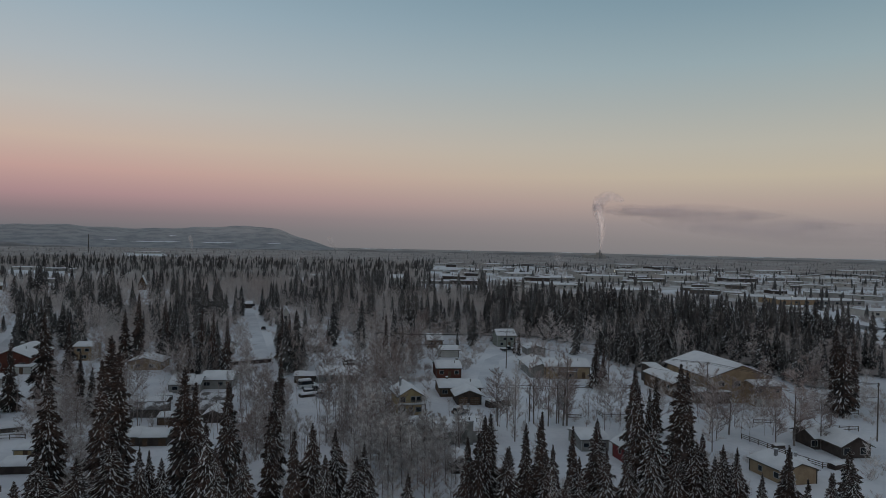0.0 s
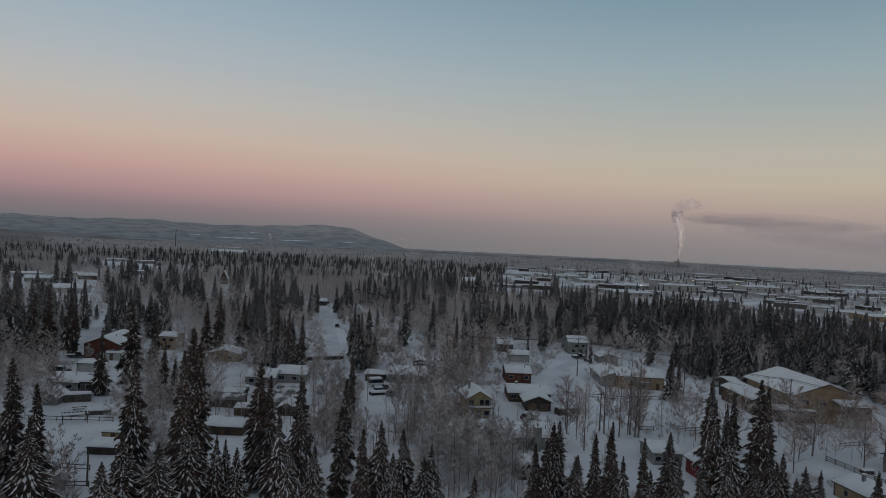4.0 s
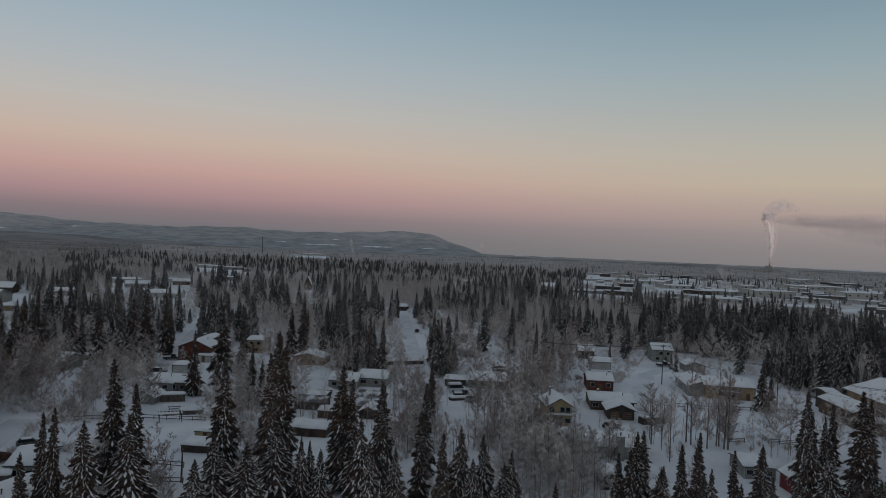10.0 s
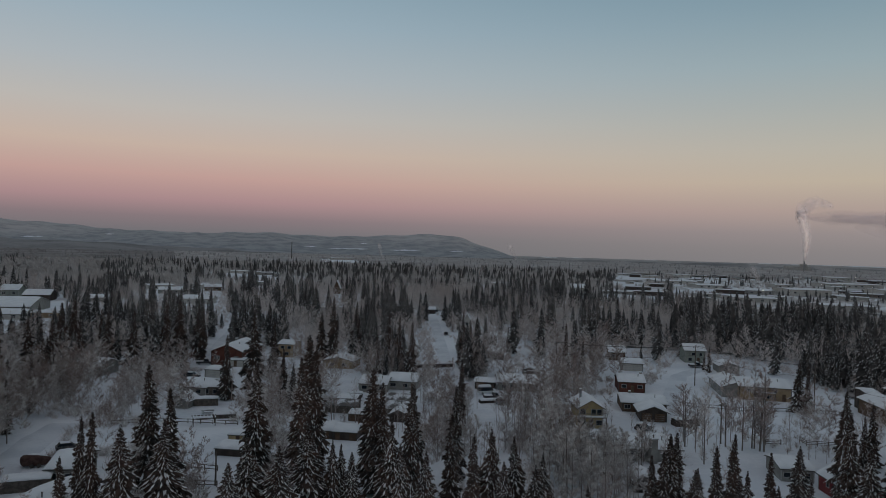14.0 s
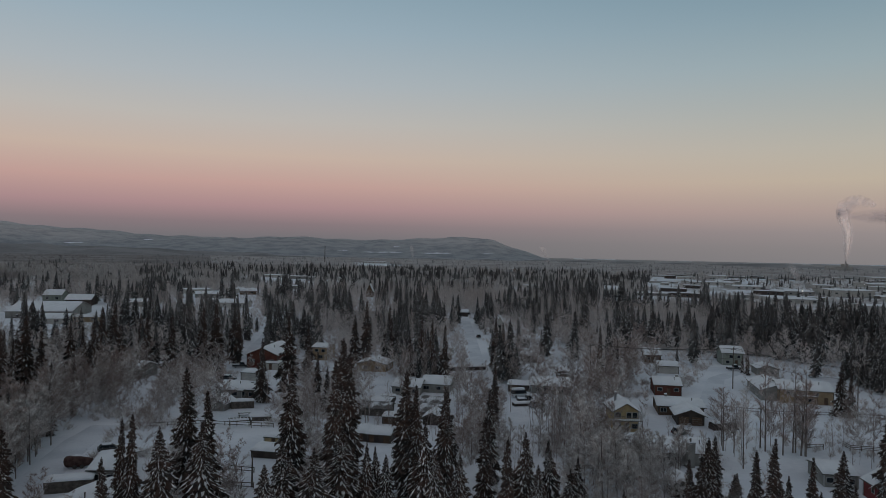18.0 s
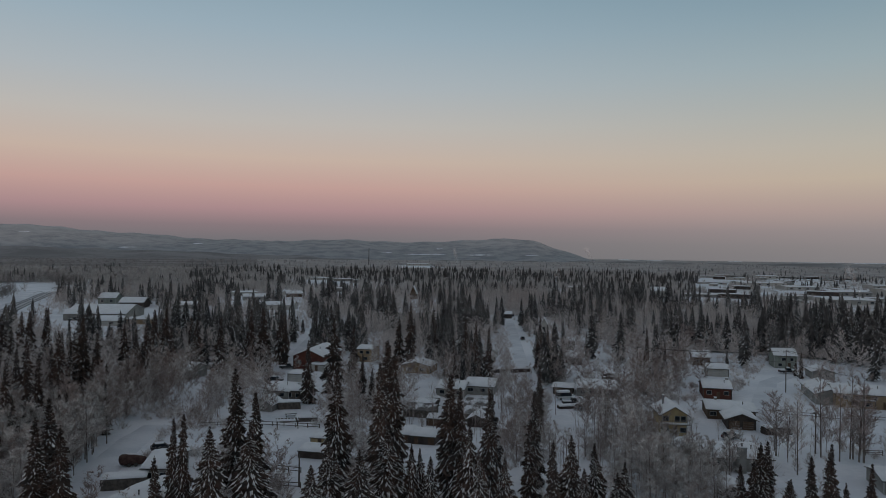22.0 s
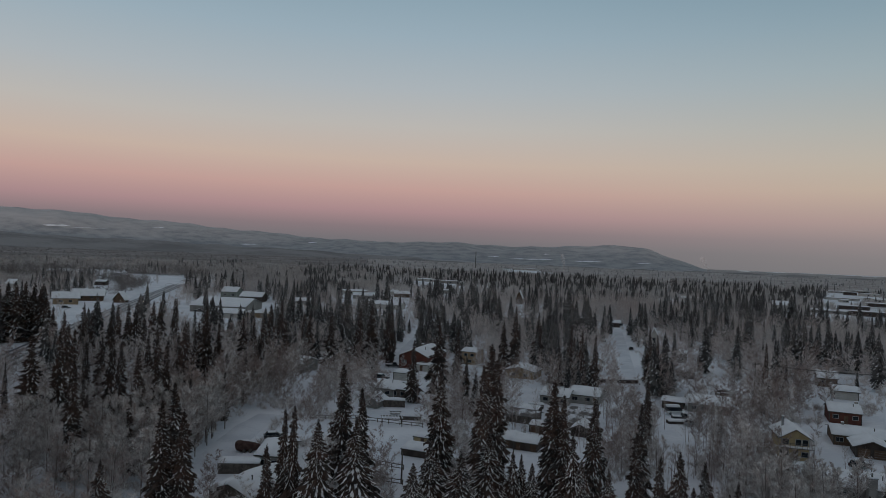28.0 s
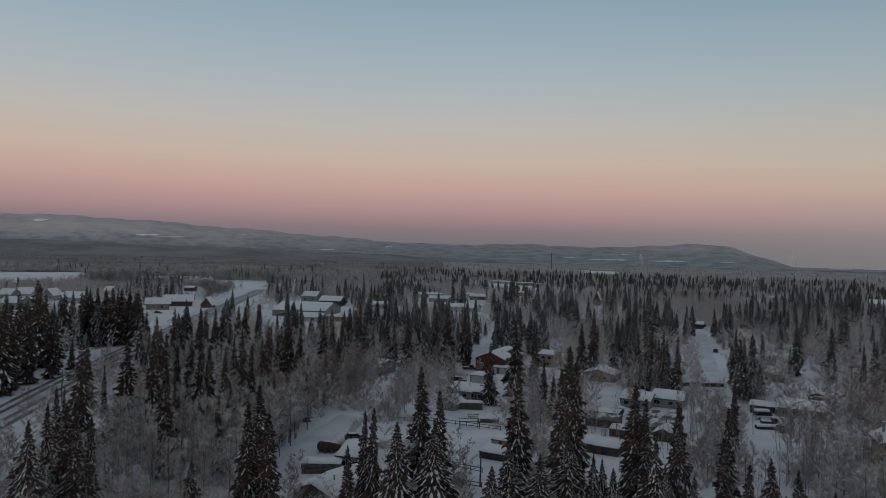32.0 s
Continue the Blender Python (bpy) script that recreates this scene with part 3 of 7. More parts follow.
def balcony(parent_x, parent_y, turn, y_front, w, z, depth=1.6):
    """A wooden balcony on posts before a house front."""
    ob = new("balcony")
    ob.matrix_basis = pose(parent_x, parent_y, ground_z(parent_x, parent_y), 0, 0, turn)
    y0, y1 = -y_front - depth, -y_front - 0.03
    part("deck", boxed(-w / 2, y0, z - 0.12, w / 2, y1, z, 0.01), WOOD_GREY, ob)
    part("deck_snow", boxed(-w / 2 + 0.05, y0 + 0.05, z, w / 2 - 0.05, y1 - 0.05, z + 0.16, 0.05), SNOW_ROOF, ob)
    part("top_rail", boxed(-w / 2, y0, z + 0.95, w / 2, y0 + 0.08, z + 1.03), WOOD_GREY, ob)
    n = int(w / 0.45)
    for i in range(n + 1):
        x = -w / 2 + w * i / n
        part("baluster", boxed(x - 0.03, y0 + 0.01, z, x + 0.03, y0 + 0.07, z + 0.95), WOOD_GREY, ob)
    for x in (-w / 2 + 0.1, 0, w / 2 - 0.1):
        part("post", boxed(x - 0.08, y0, -0.4, x + 0.08, y0 + 0.16, z - 0.12), WOOD_GREY, ob)
    return tagged(ob, "weathered wooden balcony on posts with snow on its deck", "balcony")


# ---- roads ----
STREET = [(44.8, 181.5), (46.2, 188.6), (54.7, 228.1), (66.2, 288.7), (87.2, 401.2)]
strip("street", STREET, 2.8, 0.10, ROAD_SNOW, "snow-packed residential street", clear=1.2)
LANE = [(-42.0, 102.4), (-44.1, 120.1), (-45.8, 138.3), (-45.9, 153.9), (-44.6, 165.5)]
strip("lane", LANE, 3.7, 0.10, ROAD_SNOW, "wide snow-packed lane between trees", clear=0.6)
HILL_LANE = [(-23.1, 234.3), (-22.4, 290.7), (-19.0, 354.7), (-18.1, 411.8)]
strip("driveway", HILL_LANE, 3.2, 0.08, ROAD_SNOW, "snowy way past the rust-brown house", clear=1.0)
DRIVE = [(86.2, 140.1), (101.5, 168.4), (129.1, 208.9), (143.2, 220.0)]
strip("driveway", DRIVE, 3.0, 0.10, ROAD_SNOW, "snow-packed driveway up to a house", clear=2.5)
HIGHWAY = [(-114.3, 122.6), (-125.4, 158.3), (-135.6, 189.1), (-204.2, 422.7), (-290.8, 733.0)]
strip("highway_bank", HIGHWAY, 12.0, 0.12, ROAD_SNOW, "ploughed snowy shoulder of the highway", clear=0.0)
strip("highway", HIGHWAY, 7.2, 0.18, ROAD_GREY, "grey highway under packed snow", clear=None)


def beside(points, off):
    """A line of places kept to one side of another."""
    out = []
    for i, (x, y) in enumerate(points):
        a, b = points[max(i - 1, 0)], points[min(i + 1, len(points) - 1)]
        d = Vector((b[0] - a[0], b[1] - a[1])).normalized()
        out.append((x - d.y * off, y + d.x * off))
    return out


for off in (-4.6, -1.9, 1.9, 4.6):
    strip("wheel_track", beside(HIGHWAY, off), 0.95, 0.24, ASPHALT, "dark wheel track worn through the highway's snow", clear=None)


# Open yards and drives without trees.
for x0, y0, x1, y1, r in ((-31.3, 152.4, -9.6, 152.6, 8.0), (-12.8, 129.2, -13.1, 141.4, 7.0), (54.8, 177.8, 40.7, 137.2, 4.5),
                          (105.7, 145.0, 121.5, 142.4, 9.0), (86.8, 139.9, 121.1, 188.9, 5.0), (151.1, 104.1, 153.8, 95.5, 8.0), (56.9, 177.1, 64.8, 181.8, 6.0),
                          (83.0, 233.7, 84.0, 222.5, 7.0), (70.0, 149.5, 66.0, 140.5, 5.0), (-22.8, 202.5, -14.1, 171.8, 7.0)):
    CLEAR.append((x0, y0, x1, y1, r))


# ---- hills ----
def bearing(az, d):
    return -math.sin(radians(az)) * d, math.cos(radians(az)) * d


def hill_z(radius, back, crest, a, s):
    """The height of a hillside at a bearing; s runs from its foot at 0 to its crest at 1."""
    r = radius + back * s
    rise = 0.5 - 0.5 * math.cos(math.pi * min(s, 1.0)) if s <= 1 else 1.0 - 0.4 * (s - 1.0)
    top = HOVER + (radius + back) * math.tan(radians(crest(a)))
    x, y = bearing(a, r)
    relief = 14 * noise.noise((x * 0.003, y * 0.003, 1.0)) + 5 * noise.noise((x * 0.011, y * 0.011, 3.0)) + 2 * noise.noise((x * 0.04, y * 0.04, 5.0))
    return -3 + max(0.0, top + 3) * rise + relief * rise * (1.0 if s < 0.9 else 0.12)


def hills(name, radius, back, crest, label, mat):
    """A range of hills. crest: the angle above the eye's level at each bearing, in degrees."""
    bm = bmesh.new()
    az = [-64 + 0.25 * i for i in range(457)]
    rows = [[bm.verts.new((*bearing(a, radius + back * j / 22), hill_z(radius, back, crest, a, j / 22))) for a in az] for j in range(31)]
    for p, q in zip(rows, rows[1:]):
        for i in range(len(az) - 1):
            bm.faces.new((p[i], p[i + 1], q[i + 1], q[i])).smooth = True
    bmesh.ops.recalc_face_normals(bm, faces=bm.faces[:])
    ob = part(name, bm, mat)
    return tagged(ob, label, "hills", kind="structure")


def smooth_step(a, b, v):
    k = max(0.0, min(1.0, (v - a) / (b - a)))
    return k * k * (3 - 2 * k)


def near_crest(a):
    e = -0.65 + 1.62 * smooth_step(-20.3, -13.0, a) + 0.10 * math.exp(-((a + 11.6) / 2.2) ** 2)
    return e - 0.22 * smooth_step(-11, -4, a) + 0.12 * math.exp(-((a - 1.3) / 2.5) ** 2) - 1.2 * smooth_step(3, 24, a) + 0.04 * math.sin(a * 2.1)


def far_crest(a):
    return -0.75 + 1.35 * smooth_step(-10, 6, a) + 1.42 * smooth_step(4, 38, a) + 0.05 * math.sin(a * 0.9) + 0.03 * math.sin(a * 2.7)


def low_crest(a):
    return -0.62 + 0.45 * smooth_step(2, 16, a) + 0.45 * smooth_step(16, 42, a) + 0.03 * math.sin(a * 1.7)


hills("hill_range_far", 3500, 1150, far_crest, "long wooded hills greyed in their colour for haze", HILL)
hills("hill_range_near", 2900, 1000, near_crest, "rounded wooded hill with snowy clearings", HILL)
hills("hill_range_low", 2500, 800, low_crest, "low wooded rise before the hills", PLAIN)


def rim_crest(a):
    return -0.5 + 0.05 * math.sin(a * 0.8) + 0.04 * math.sin(a * 2.3) - 2.0 * smooth_step(-20, -8, a)




def clearing(az, e, half, tall, radius, back, crest, label):
    """A snowy clearing lying on a hillside, at a bearing and a height angle over the eye's level."""
    bm = bmesh.new()
    rows = []
    for j in range(4):
        row = []
        for i in range(13):
            a = az + half * (i / 6 - 1)
            k = min(1.0, 2.2 * (1 - abs(i / 6 - 1))) * (0.7 + 0.8 * noise.noise((a * 2.3, e, 4.0)))
            want = e + tall * (j / 1.5 - 1) * k - 0.35 * tall * (i / 6 - 1) + 0.3 * tall * noise.noise((a * 3, e, 2.0))
            lo, hi = 0.0, 1.0
            for _ in range(18):
                m = (lo + hi) / 2
                lo, hi = (m, hi) if (hill_z(radius, back, crest, a, m) - HOVER) / (radius + back * m) < math.tan(radians(want)) else (lo, m)
            x, y = bearing(a, radius + back * lo)
            row.append(bm.verts.new((x * 0.9985, y * 0.9985, hill_z(radius, back, crest, a, lo) + 1.0)))
        rows.append(row)
    for p, q in zip(rows, rows[1:]):
        for i in range(12):
            bm.faces.new((p[i], p[i + 1], q[i + 1], q[i])).smooth = True
    bmesh.ops.recalc_face_normals(bm, faces=bm.faces[:])
    return tagged(part("hill_clearing", bm, SNOW), label, "clearing", kind="structure")


for az, e, half, tall in ((37.8, 1.62, 0.5, 0.08), (30.8, 0.80, 0.9, 0.07), (29.0, 0.72, 1.6, 0.02), (17.4, 0.02, 0.7, 0.05), (12.4, 0.36, 0.4, 0.04), (24.0, 1.0, 0.4, 0.03)):
    clearing(az, e, half, tall, 3500, 1150, far_crest, "white snowy clearing high on the wooded hills")
for az, e, half, tall in ((-5.3, -0.24, 1.8, 0.06), (-6.5, 0.22, 0.3, 0.04), (-9.8, -0.24, 1.3, 0.05), (-2.2, -0.15, 0.5, 0.03), (-14.0, -0.2, 0.6, 0.03)):
    clearing(az, e, half, tall, 2900, 1000, near_crest, "snowy field at the foot of the rounded hill")

# An added rise whose pale colour stands in for haze over the plain.
hills("horizon_rise", 4200, 700, rim_crest, "added low rise on the horizon beyond the town, coloured like haze", RIM)

# ---- houses ----
house(-13.6, 246.3, -18, 10.4, 18, 5.2, 3.0, 'y', RUST, 'rust-brown wooden house with a snowy gable roof', windows=((-3.2, 2.9, 1.4, 1.1), (3.2, 2.9, 1.4, 1.1)), sides=((-4, 2.8, 1.4, 1.1, -1), (3, 2.8, 1.4, 1.1, -1)), chimney=(-1.5, 3.0, 0.9, 2.8))
house(3.8, 258.8, -20, 5.7, 8, 5.2, 1.0, 'x', TAN, 'tan two-storey house with a low snowy roof', windows=((-1.2, 4.0, 1.2, 1.0), (1.2, 4.0, 1.2, 1.0), (0.2, 1.5, 1.6, 1.1)), doors=((-1.9, 0.95, 2.05),))
house(27.0, 196.6, -20, 7.5, 9, 2.6, 1.7, 'x', GREY, 'grey single-storey house with a snowy roof', windows=((-2.4, 1.5, 1.3, 1.0), (2.3, 1.5, 1.3, 1.0)), doors=((0.2, 0.95, 2.05),))
house(35.5, 198.8, -20, 8.0, 9, 2.8, 1.8, 'x', GREY, 'long grey house with a bright snowy roof', windows=((-2.6, 1.6, 1.5, 1.0), (0.9, 1.6, 1.2, 1.0)), doors=((2.9, 0.95, 2.05),))
house(11.0, 148.7, -20, 3.0, 5, 2.1, 1.4, 'x', DARK, 'small dark wooden shed with a snowy roof', name='garden_shed', doors=((0, 0.9, 1.9),), category='shed', over=0.35)
house(14.4, 146.8, -20, 4.9, 4.5, 2.0, 1.2, 'x', DARK, 'low dark shed with a snowy lean roof', name='garden_shed', doors=((-1.5, 0.9, 1.9), (1.8, 1.6, 1.9)), category='shed', over=0.35)
house(68.1, 194.6, -20, 11.0, 10, 2.7, 1.9, 'x', GREY, 'grey house with a broad snowy roof', windows=((-3.8, 1.5, 1.2, 1.0), (-1.4, 1.5, 1.2, 1.0), (3.5, 1.5, 1.4, 1.0)), doors=((1.0, 0.95, 2.05),), chimney=(2.0, 1.0, 0.7, 2.4))
house(59.0, 197.1, -20, 5.5, 7, 2.3, 0.5, 'x', DARK, 'dark low garage with a thin snow cover', name='garage', doors=((-1.2, 2.4, 2.0),), category='garage', snow=0.12)
house(88.2, 285.6, -20, 3.2, 7, 3.6, 1.0, 'x', DARK, 'small dark cabin with a snowy roof', name='cabin', windows=((0.4, 1.8, 1.0, 0.9),), category='cabin')
house(78.5, 248.2, -20, 4.7, 8, 2.7, 1.4, 'x', DARK, 'dark brown cabin with a snowy roof', name='cabin', windows=((-1.0, 1.6, 0.9, 0.9), (0.9, 1.6, 0.9, 0.9)), category='cabin')
house(80.4, 214.2, -20, 3.5, 5, 1.9, 1.3, 'x', DARK, 'open dark shelter under a snowy peaked roof', name='garden_shed', doors=((0.2, 1.6, 1.8),), category='shed', over=0.6)
house(71.0, 153.6, -12, 5.4, 9, 5.4, 2.2, 'y', YELLOW, 'yellow two-storey house with a balcony and snowy gable roof', windows=((-1.9, 4.3, 1.2, 1.2), (0.6, 4.3, 1.0, 1.3), (1.9, 4.3, 1.0, 1.3), (-1.9, 1.5, 1.3, 1.1), (1.9, 1.5, 1.3, 1.1)), doors=((0.1, 0.95, 2.05),), chimney=(-1.4, 0.8, 0.45, 3.2), over=0.8)
house(119.5, 223.8, -20, 6.5, 9, 3.0, 1.0, 'x', PALE, 'pale garage with two white doors and a snowy roof', name='garage', doors=((-1.7, 2.7, 2.3, 1), (1.5, 2.7, 2.3, 1)), category='garage', over=0.8)
house(101.0, 189.5, -20, 7.3, 9, 3.4, 1.7, 'x', RUST, 'dark red house with a snowy roof', windows=((-2.2, 2.0, 1.2, 1.0), (2.3, 2.0, 1.2, 1.0)), doors=((0.2, 0.95, 2.05),), chimney=(3.1, 0.5, 0.8, 2.2))
house(92.3, 166.7, -20, 10.8, 10, 2.7, 1.3, 'x', BROWN, 'brown bungalow with a wide snowy roof', windows=((-4.2, 1.5, 1.4, 1.0), (-1.5, 1.5, 1.2, 1.0)), doors=((1.0, 0.95, 2.05),), chimney=(-3.0, 0.4, 0.6, 1.9), over=0.7)
house(125.1, 246.2, -20, 5.8, 8, 3.0, 1.6, 'x', BROWN, 'brown house among trees with a snowy roof', windows=((-1.2, 1.6, 1.1, 1.0), (1.3, 1.6, 1.1, 1.0)))
house(152.9, 238.7, -20, 7.3, 9, 4.6, 1.7, 'x', GREEN, 'grey-green two-storey house with a snowy roof', windows=((-0.6, 3.3, 1.3, 1.0), (2.0, 3.3, 1.0, 1.0), (-1.8, 1.3, 1.2, 1.0)), doors=((1.2, 0.95, 2.05),), chimney=(2.2, 0.5, 0.4, 2.8))
house(151.5, 216.0, -20, 6.6, 8, 2.8, 1.4, 'y', GREY, 'small grey house with a snowy gable', windows=((-1.2, 1.6, 1.0, 1.0), (1.3, 1.6, 1.0, 1.0)))
house(134.6, 175.6, -24, 13.6, 10, 4.2, 2.0, 'x', TAN, 'long tan two-storey house with a snowy roof', windows=((-4.2, 3.2, 1.3, 1.0), (-1.2, 3.2, 1.3, 1.0), (2.4, 3.2, 1.3, 1.0), (-2.0, 1.3, 1.6, 1.0), (1.2, 1.3, 1.6, 1.0)), doors=((5.0, 0.95, 2.05),))
house(130.5, 183.6, -22, 8.6, 17, 3.2, 2.0, 'y', GREY, 'grey garage wing with a snowy roof', name='garage', windows=((1.4, 1.7, 1.0, 0.9),), sides=((-5, 1.7, 1.2, 0.9, -1), (0, 1.7, 1.2, 0.9, -1), (4, 1.7, 1.2, 0.9, -1)), category='garage')
house(159.2, 138.5, -19, 17.4, 24, 7.0, 3.0, 'y', TAN, 'large tan hall with a broad snowy gable roof', name='hall', windows=((-5.5, 5.2, 1.6, 1.2), (-1.0, 5.2, 1.6, 1.2)), doors=((-3.0, 0.95, 2.05),), category='hall', over=0.9)
house(159.6, 124.4, -20, 6.9, 7, 5.4, 0.6, 'x', TAN, 'tan annex with three pale garage doors', name='hall_annex', windows=((-2.5, 4.3, 1.3, 0.9), (2.4, 4.3, 1.3, 0.9)), doors=((-2.5, 2.1, 2.2, 1), (0, 2.1, 2.2, 1), (2.5, 2.1, 2.2, 1)), category='annex', over=0.6)
house(148.3, 131.9, -20, 9.2, 5, 3.0, 0.4, 'x', BROWN, 'low brown annex with a snowy roof', name='hall_annex', windows=((-2.5, 1.7, 1.2, 0.9), (2.0, 1.7, 1.2, 0.9)), category='annex')
house(149.3, 146.0, -19, 7.0, 18, 4.0, 1.5, 'y', BROWN, 'side wing of the hall with a sloping snowy roof', name='hall_annex', windows=((-2.5, 2.4, 1.2, 0.9), (2.0, 2.4, 1.2, 0.9)), sides=((-6, 2.5, 1.2, 1.0, -1), (0, 2.5, 1.2, 1.0, -1)), category='annex')
house(153.9, 158.1, -20, 3.4, 6, 5.0, 0.3, 'x', DARK, 'dark boarded stair tower with a flat snowy roof', name='hall_annex', category='annex', over=0.3)
house(136.8, 93.4, -20, 4.9, 7, 2.8, 1.8, 'x', DARK, 'dark wooden house with a thick snowy roof', windows=((-2.6, 1.5, 1.3, 1.2), (-0.6, 1.5, 1.0, 1.2)), doors=((2.2, 0.95, 2.05),), over=0.8)
house(136.7, 87.5, -20, 6.0, 8, 2.9, 2.2, 'y', DARK, 'dark wooden wing with white window frames', windows=((-2.0, 1.6, 1.2, 1.4), (1.5, 1.6, 1.2, 1.4)), over=0.8)
house(112.0, 82.5, -12, 6.8, 8.5, 2.8, 1.5, 'y', TAN, 'tan bungalow with a snow-covered roof', windows=((-1.6, 1.5, 0.8, 1.1),), sides=((-2.5, 1.5, 1.2, 1.0, -1), (1.5, 1.5, 0.9, 1.0, -1)), chimney=(-1.0, 0.5, 0.5, 2.4))
house(114.2, 81.9, -20, 3.5, 7, 2.6, 1.0, 'x', YELLOW, 'yellowish bungalow wing with a snowy roof', windows=((-0.5, 1.5, 1.0, 1.0), (1.1, 1.5, 0.6, 1.0)), chimney=(0.6, 0.3, 0.35, 1.9))
house(93.6, 98.6, -14, 5.4, 11, 3.0, 1.5, 'y', RED, 'red barn with a snowy gable roof', name='barn', doors=((0.0, 1.6, 2.1),), windows=((-1.6, 2.3, 0.5, 0.5), (1.6, 2.3, 0.5, 0.5)), sides=((-2, 1.8, 0.8, 0.7, -1), (2.5, 1.8, 0.8, 0.7, -1)), category='barn')
house(92.6, 112.2, -20, 5.5, 8, 2.7, 1.0, 'x', GREY, 'low grey building with a snowy roof', windows=((-1.8, 1.5, 1.1, 0.9), (1.6, 1.5, 1.1, 0.9)))
house(71.1, 128.0, -13, 12.2, 10, 3.0, 1.2, 'x', GREY, 'long grey-green house with a wide snowy roof', windows=((-3.6, 1.5, 1.3, 1.0), (-1.4, 1.5, 1.3, 1.0), (3.6, 1.5, 1.2, 1.0)), over=0.8)
house(62.3, 134.4, -13, 9.5, 8, 2.6, 0.9, 'x', GREY, 'grey side house with a snowy roof', windows=((-1.8, 1.5, 1.2, 1.0), (1.6, 1.5, 1.6, 1.0)))
house(61.0, 109.2, -20, 3.3, 5, 2.4, 1.0, 'y', DARK, 'dark shed end behind twigs with a snowy roof', name='garden_shed', category='shed')
house(22.7, 112.3, -20, 3.0, 7, 2.8, 1.3, 'x', BROWN, 'brown house roof under thick snow', windows=((0, 1.5, 1.2, 1.0),))
house(89.2, 156.2, -20, 6.1, 7, 2.5, 1.2, 'y', DARK, 'dark open carport with a snowy gable roof', name='carport', doors=((-1.5, 2.3, 2.0), (1.5, 2.3, 2.0)), category='carport', over=0.8)
house(-20.0, 196.2, -20, 7.2, 9, 2.7, 1.6, 'x', GREY, 'grey house with a deep snowy roof', windows=((-1.8, 1.5, 1.3, 1.0), (1.6, 1.5, 1.3, 1.0)), over=0.8)
house(-15.8, 193.4, -20, 5.1, 6, 2.9, 0.9, 'x', WOOD_GREY, 'grey wooden porch building with a snowy roof', name='cabin', windows=((-1.2, 1.6, 1.2, 1.1), (1.2, 1.6, 1.2, 1.1)), category='cabin')
house(-17.7, 219.7, -20, 4.8, 6, 2.6, 0.5, 'x', PALE, 'pale flat garage with a snowy roof', name='garage', doors=((0, 2.4, 2.1, 1),), category='garage', over=0.3)
house(-22.3, 180.7, -20, 5.1, 6, 2.0, 1.9, 'y', GREY, 'small grey cottage with a steep snowy roof', name='cabin', windows=((0.0, 1.4, 1.0, 0.9),), category='cabin')
house(-12.7, 237.7, -20, 5.6, 5, 2.4, 0.4, 'x', PALE, 'pale shed with a snowy flat roof', name='garden_shed', doors=((0, 1.0, 2.0),), category='shed', over=0.3)
house(-7.2, 147.7, -20, 3.1, 4, 1.6, 0.5, 'x', YELLOW, 'small yellowish shed with a snowy roof', name='garden_shed', doors=((0.4, 0.8, 1.4),), category='shed', over=0.25)
house(-7.8, 138.8, -20, 5.0, 5, 1.5, 0.6, 'x', DARK, 'long low dark shed under thick snow', name='garden_shed', category='shed', over=0.3)
house(-52.8, 227.7, -20, 8.1, 9, 3.4, 2.0, 'x', GREY, 'grey cabin among birches with a snowy roof', name='cabin', windows=((-2.0, 1.7, 1.2, 1.0), (2.0, 1.7, 1.2, 1.0)), category='cabin')
house(-74.3, 228.6, -20, 8.9, 8, 3.0, 1.4, 'x', BROWN, 'brown cabin deep among trees with a snowy roof', name='cabin', windows=((-2.0, 1.7, 1.2, 1.0),), category='cabin')
house(-33.2, 129.1, -6, 4.0, 10, 3.0, 1.6, 'x', GREY, 'grey house by the lane with a thick snowy roof', windows=((-1.2, 1.5, 1.0, 1.0), (1.2, 1.5, 1.0, 1.0)), chimney=(0.6, 0.5, 0.5, 2.0), over=0.7)
house(-31.9, 109.3, -20, 7.3, 11, 3.0, 1.8, 'y', WOOD_GREY, 'weathered wooden house with a snowy gable roof', windows=((0.0, 1.7, 1.2, 1.0),), over=0.7)
house(-85.7, 135.0, -20, 7.2, 7, 2.8, 1.2, 'x', WOOD_GREY, 'grey cabin by the highway with a snowy roof', name='cabin', windows=((-1.4, 1.5, 1.0, 1.0), (1.4, 1.5, 1.0, 1.0)), category='cabin')
house(20.4, 233.9, -20, 9.9, 9, 2.8, 1.6, 'y', TAN, 'tan house behind spruces with a snowy gable roof', windows=((-2.0, 1.5, 1.2, 1.0), (2.0, 1.5, 1.2, 1.0)))
house(51.0, 266.2, -20, 4.2, 5, 2.2, 1.2, 'y', PALE, 'little pale cabin with a snowy roof', name='cabin', doors=((0, 0.9, 1.9),), category='cabin')
house(27.0, 167.8, -20, 9.2, 7, 2.0, 0.9, 'x', WOOD_GREY, 'grey open shelter with a patchy snowy roof', name='shelter', category='shelter', snow=0.15)
house(15.6, 171.8, -20, 7.0, 6, 1.9, 0.7, 'x', WOOD_GREY, 'low grey shelter with a thin snowy roof', name='shelter', category='shelter', snow=0.12)
house(28.1, 161.8, -20, 3.9, 6, 2.1, 1.3, 'y', DARK, 'dark peaked shed with a snowy roof', name='garden_shed', category='shed', snow=0.2)
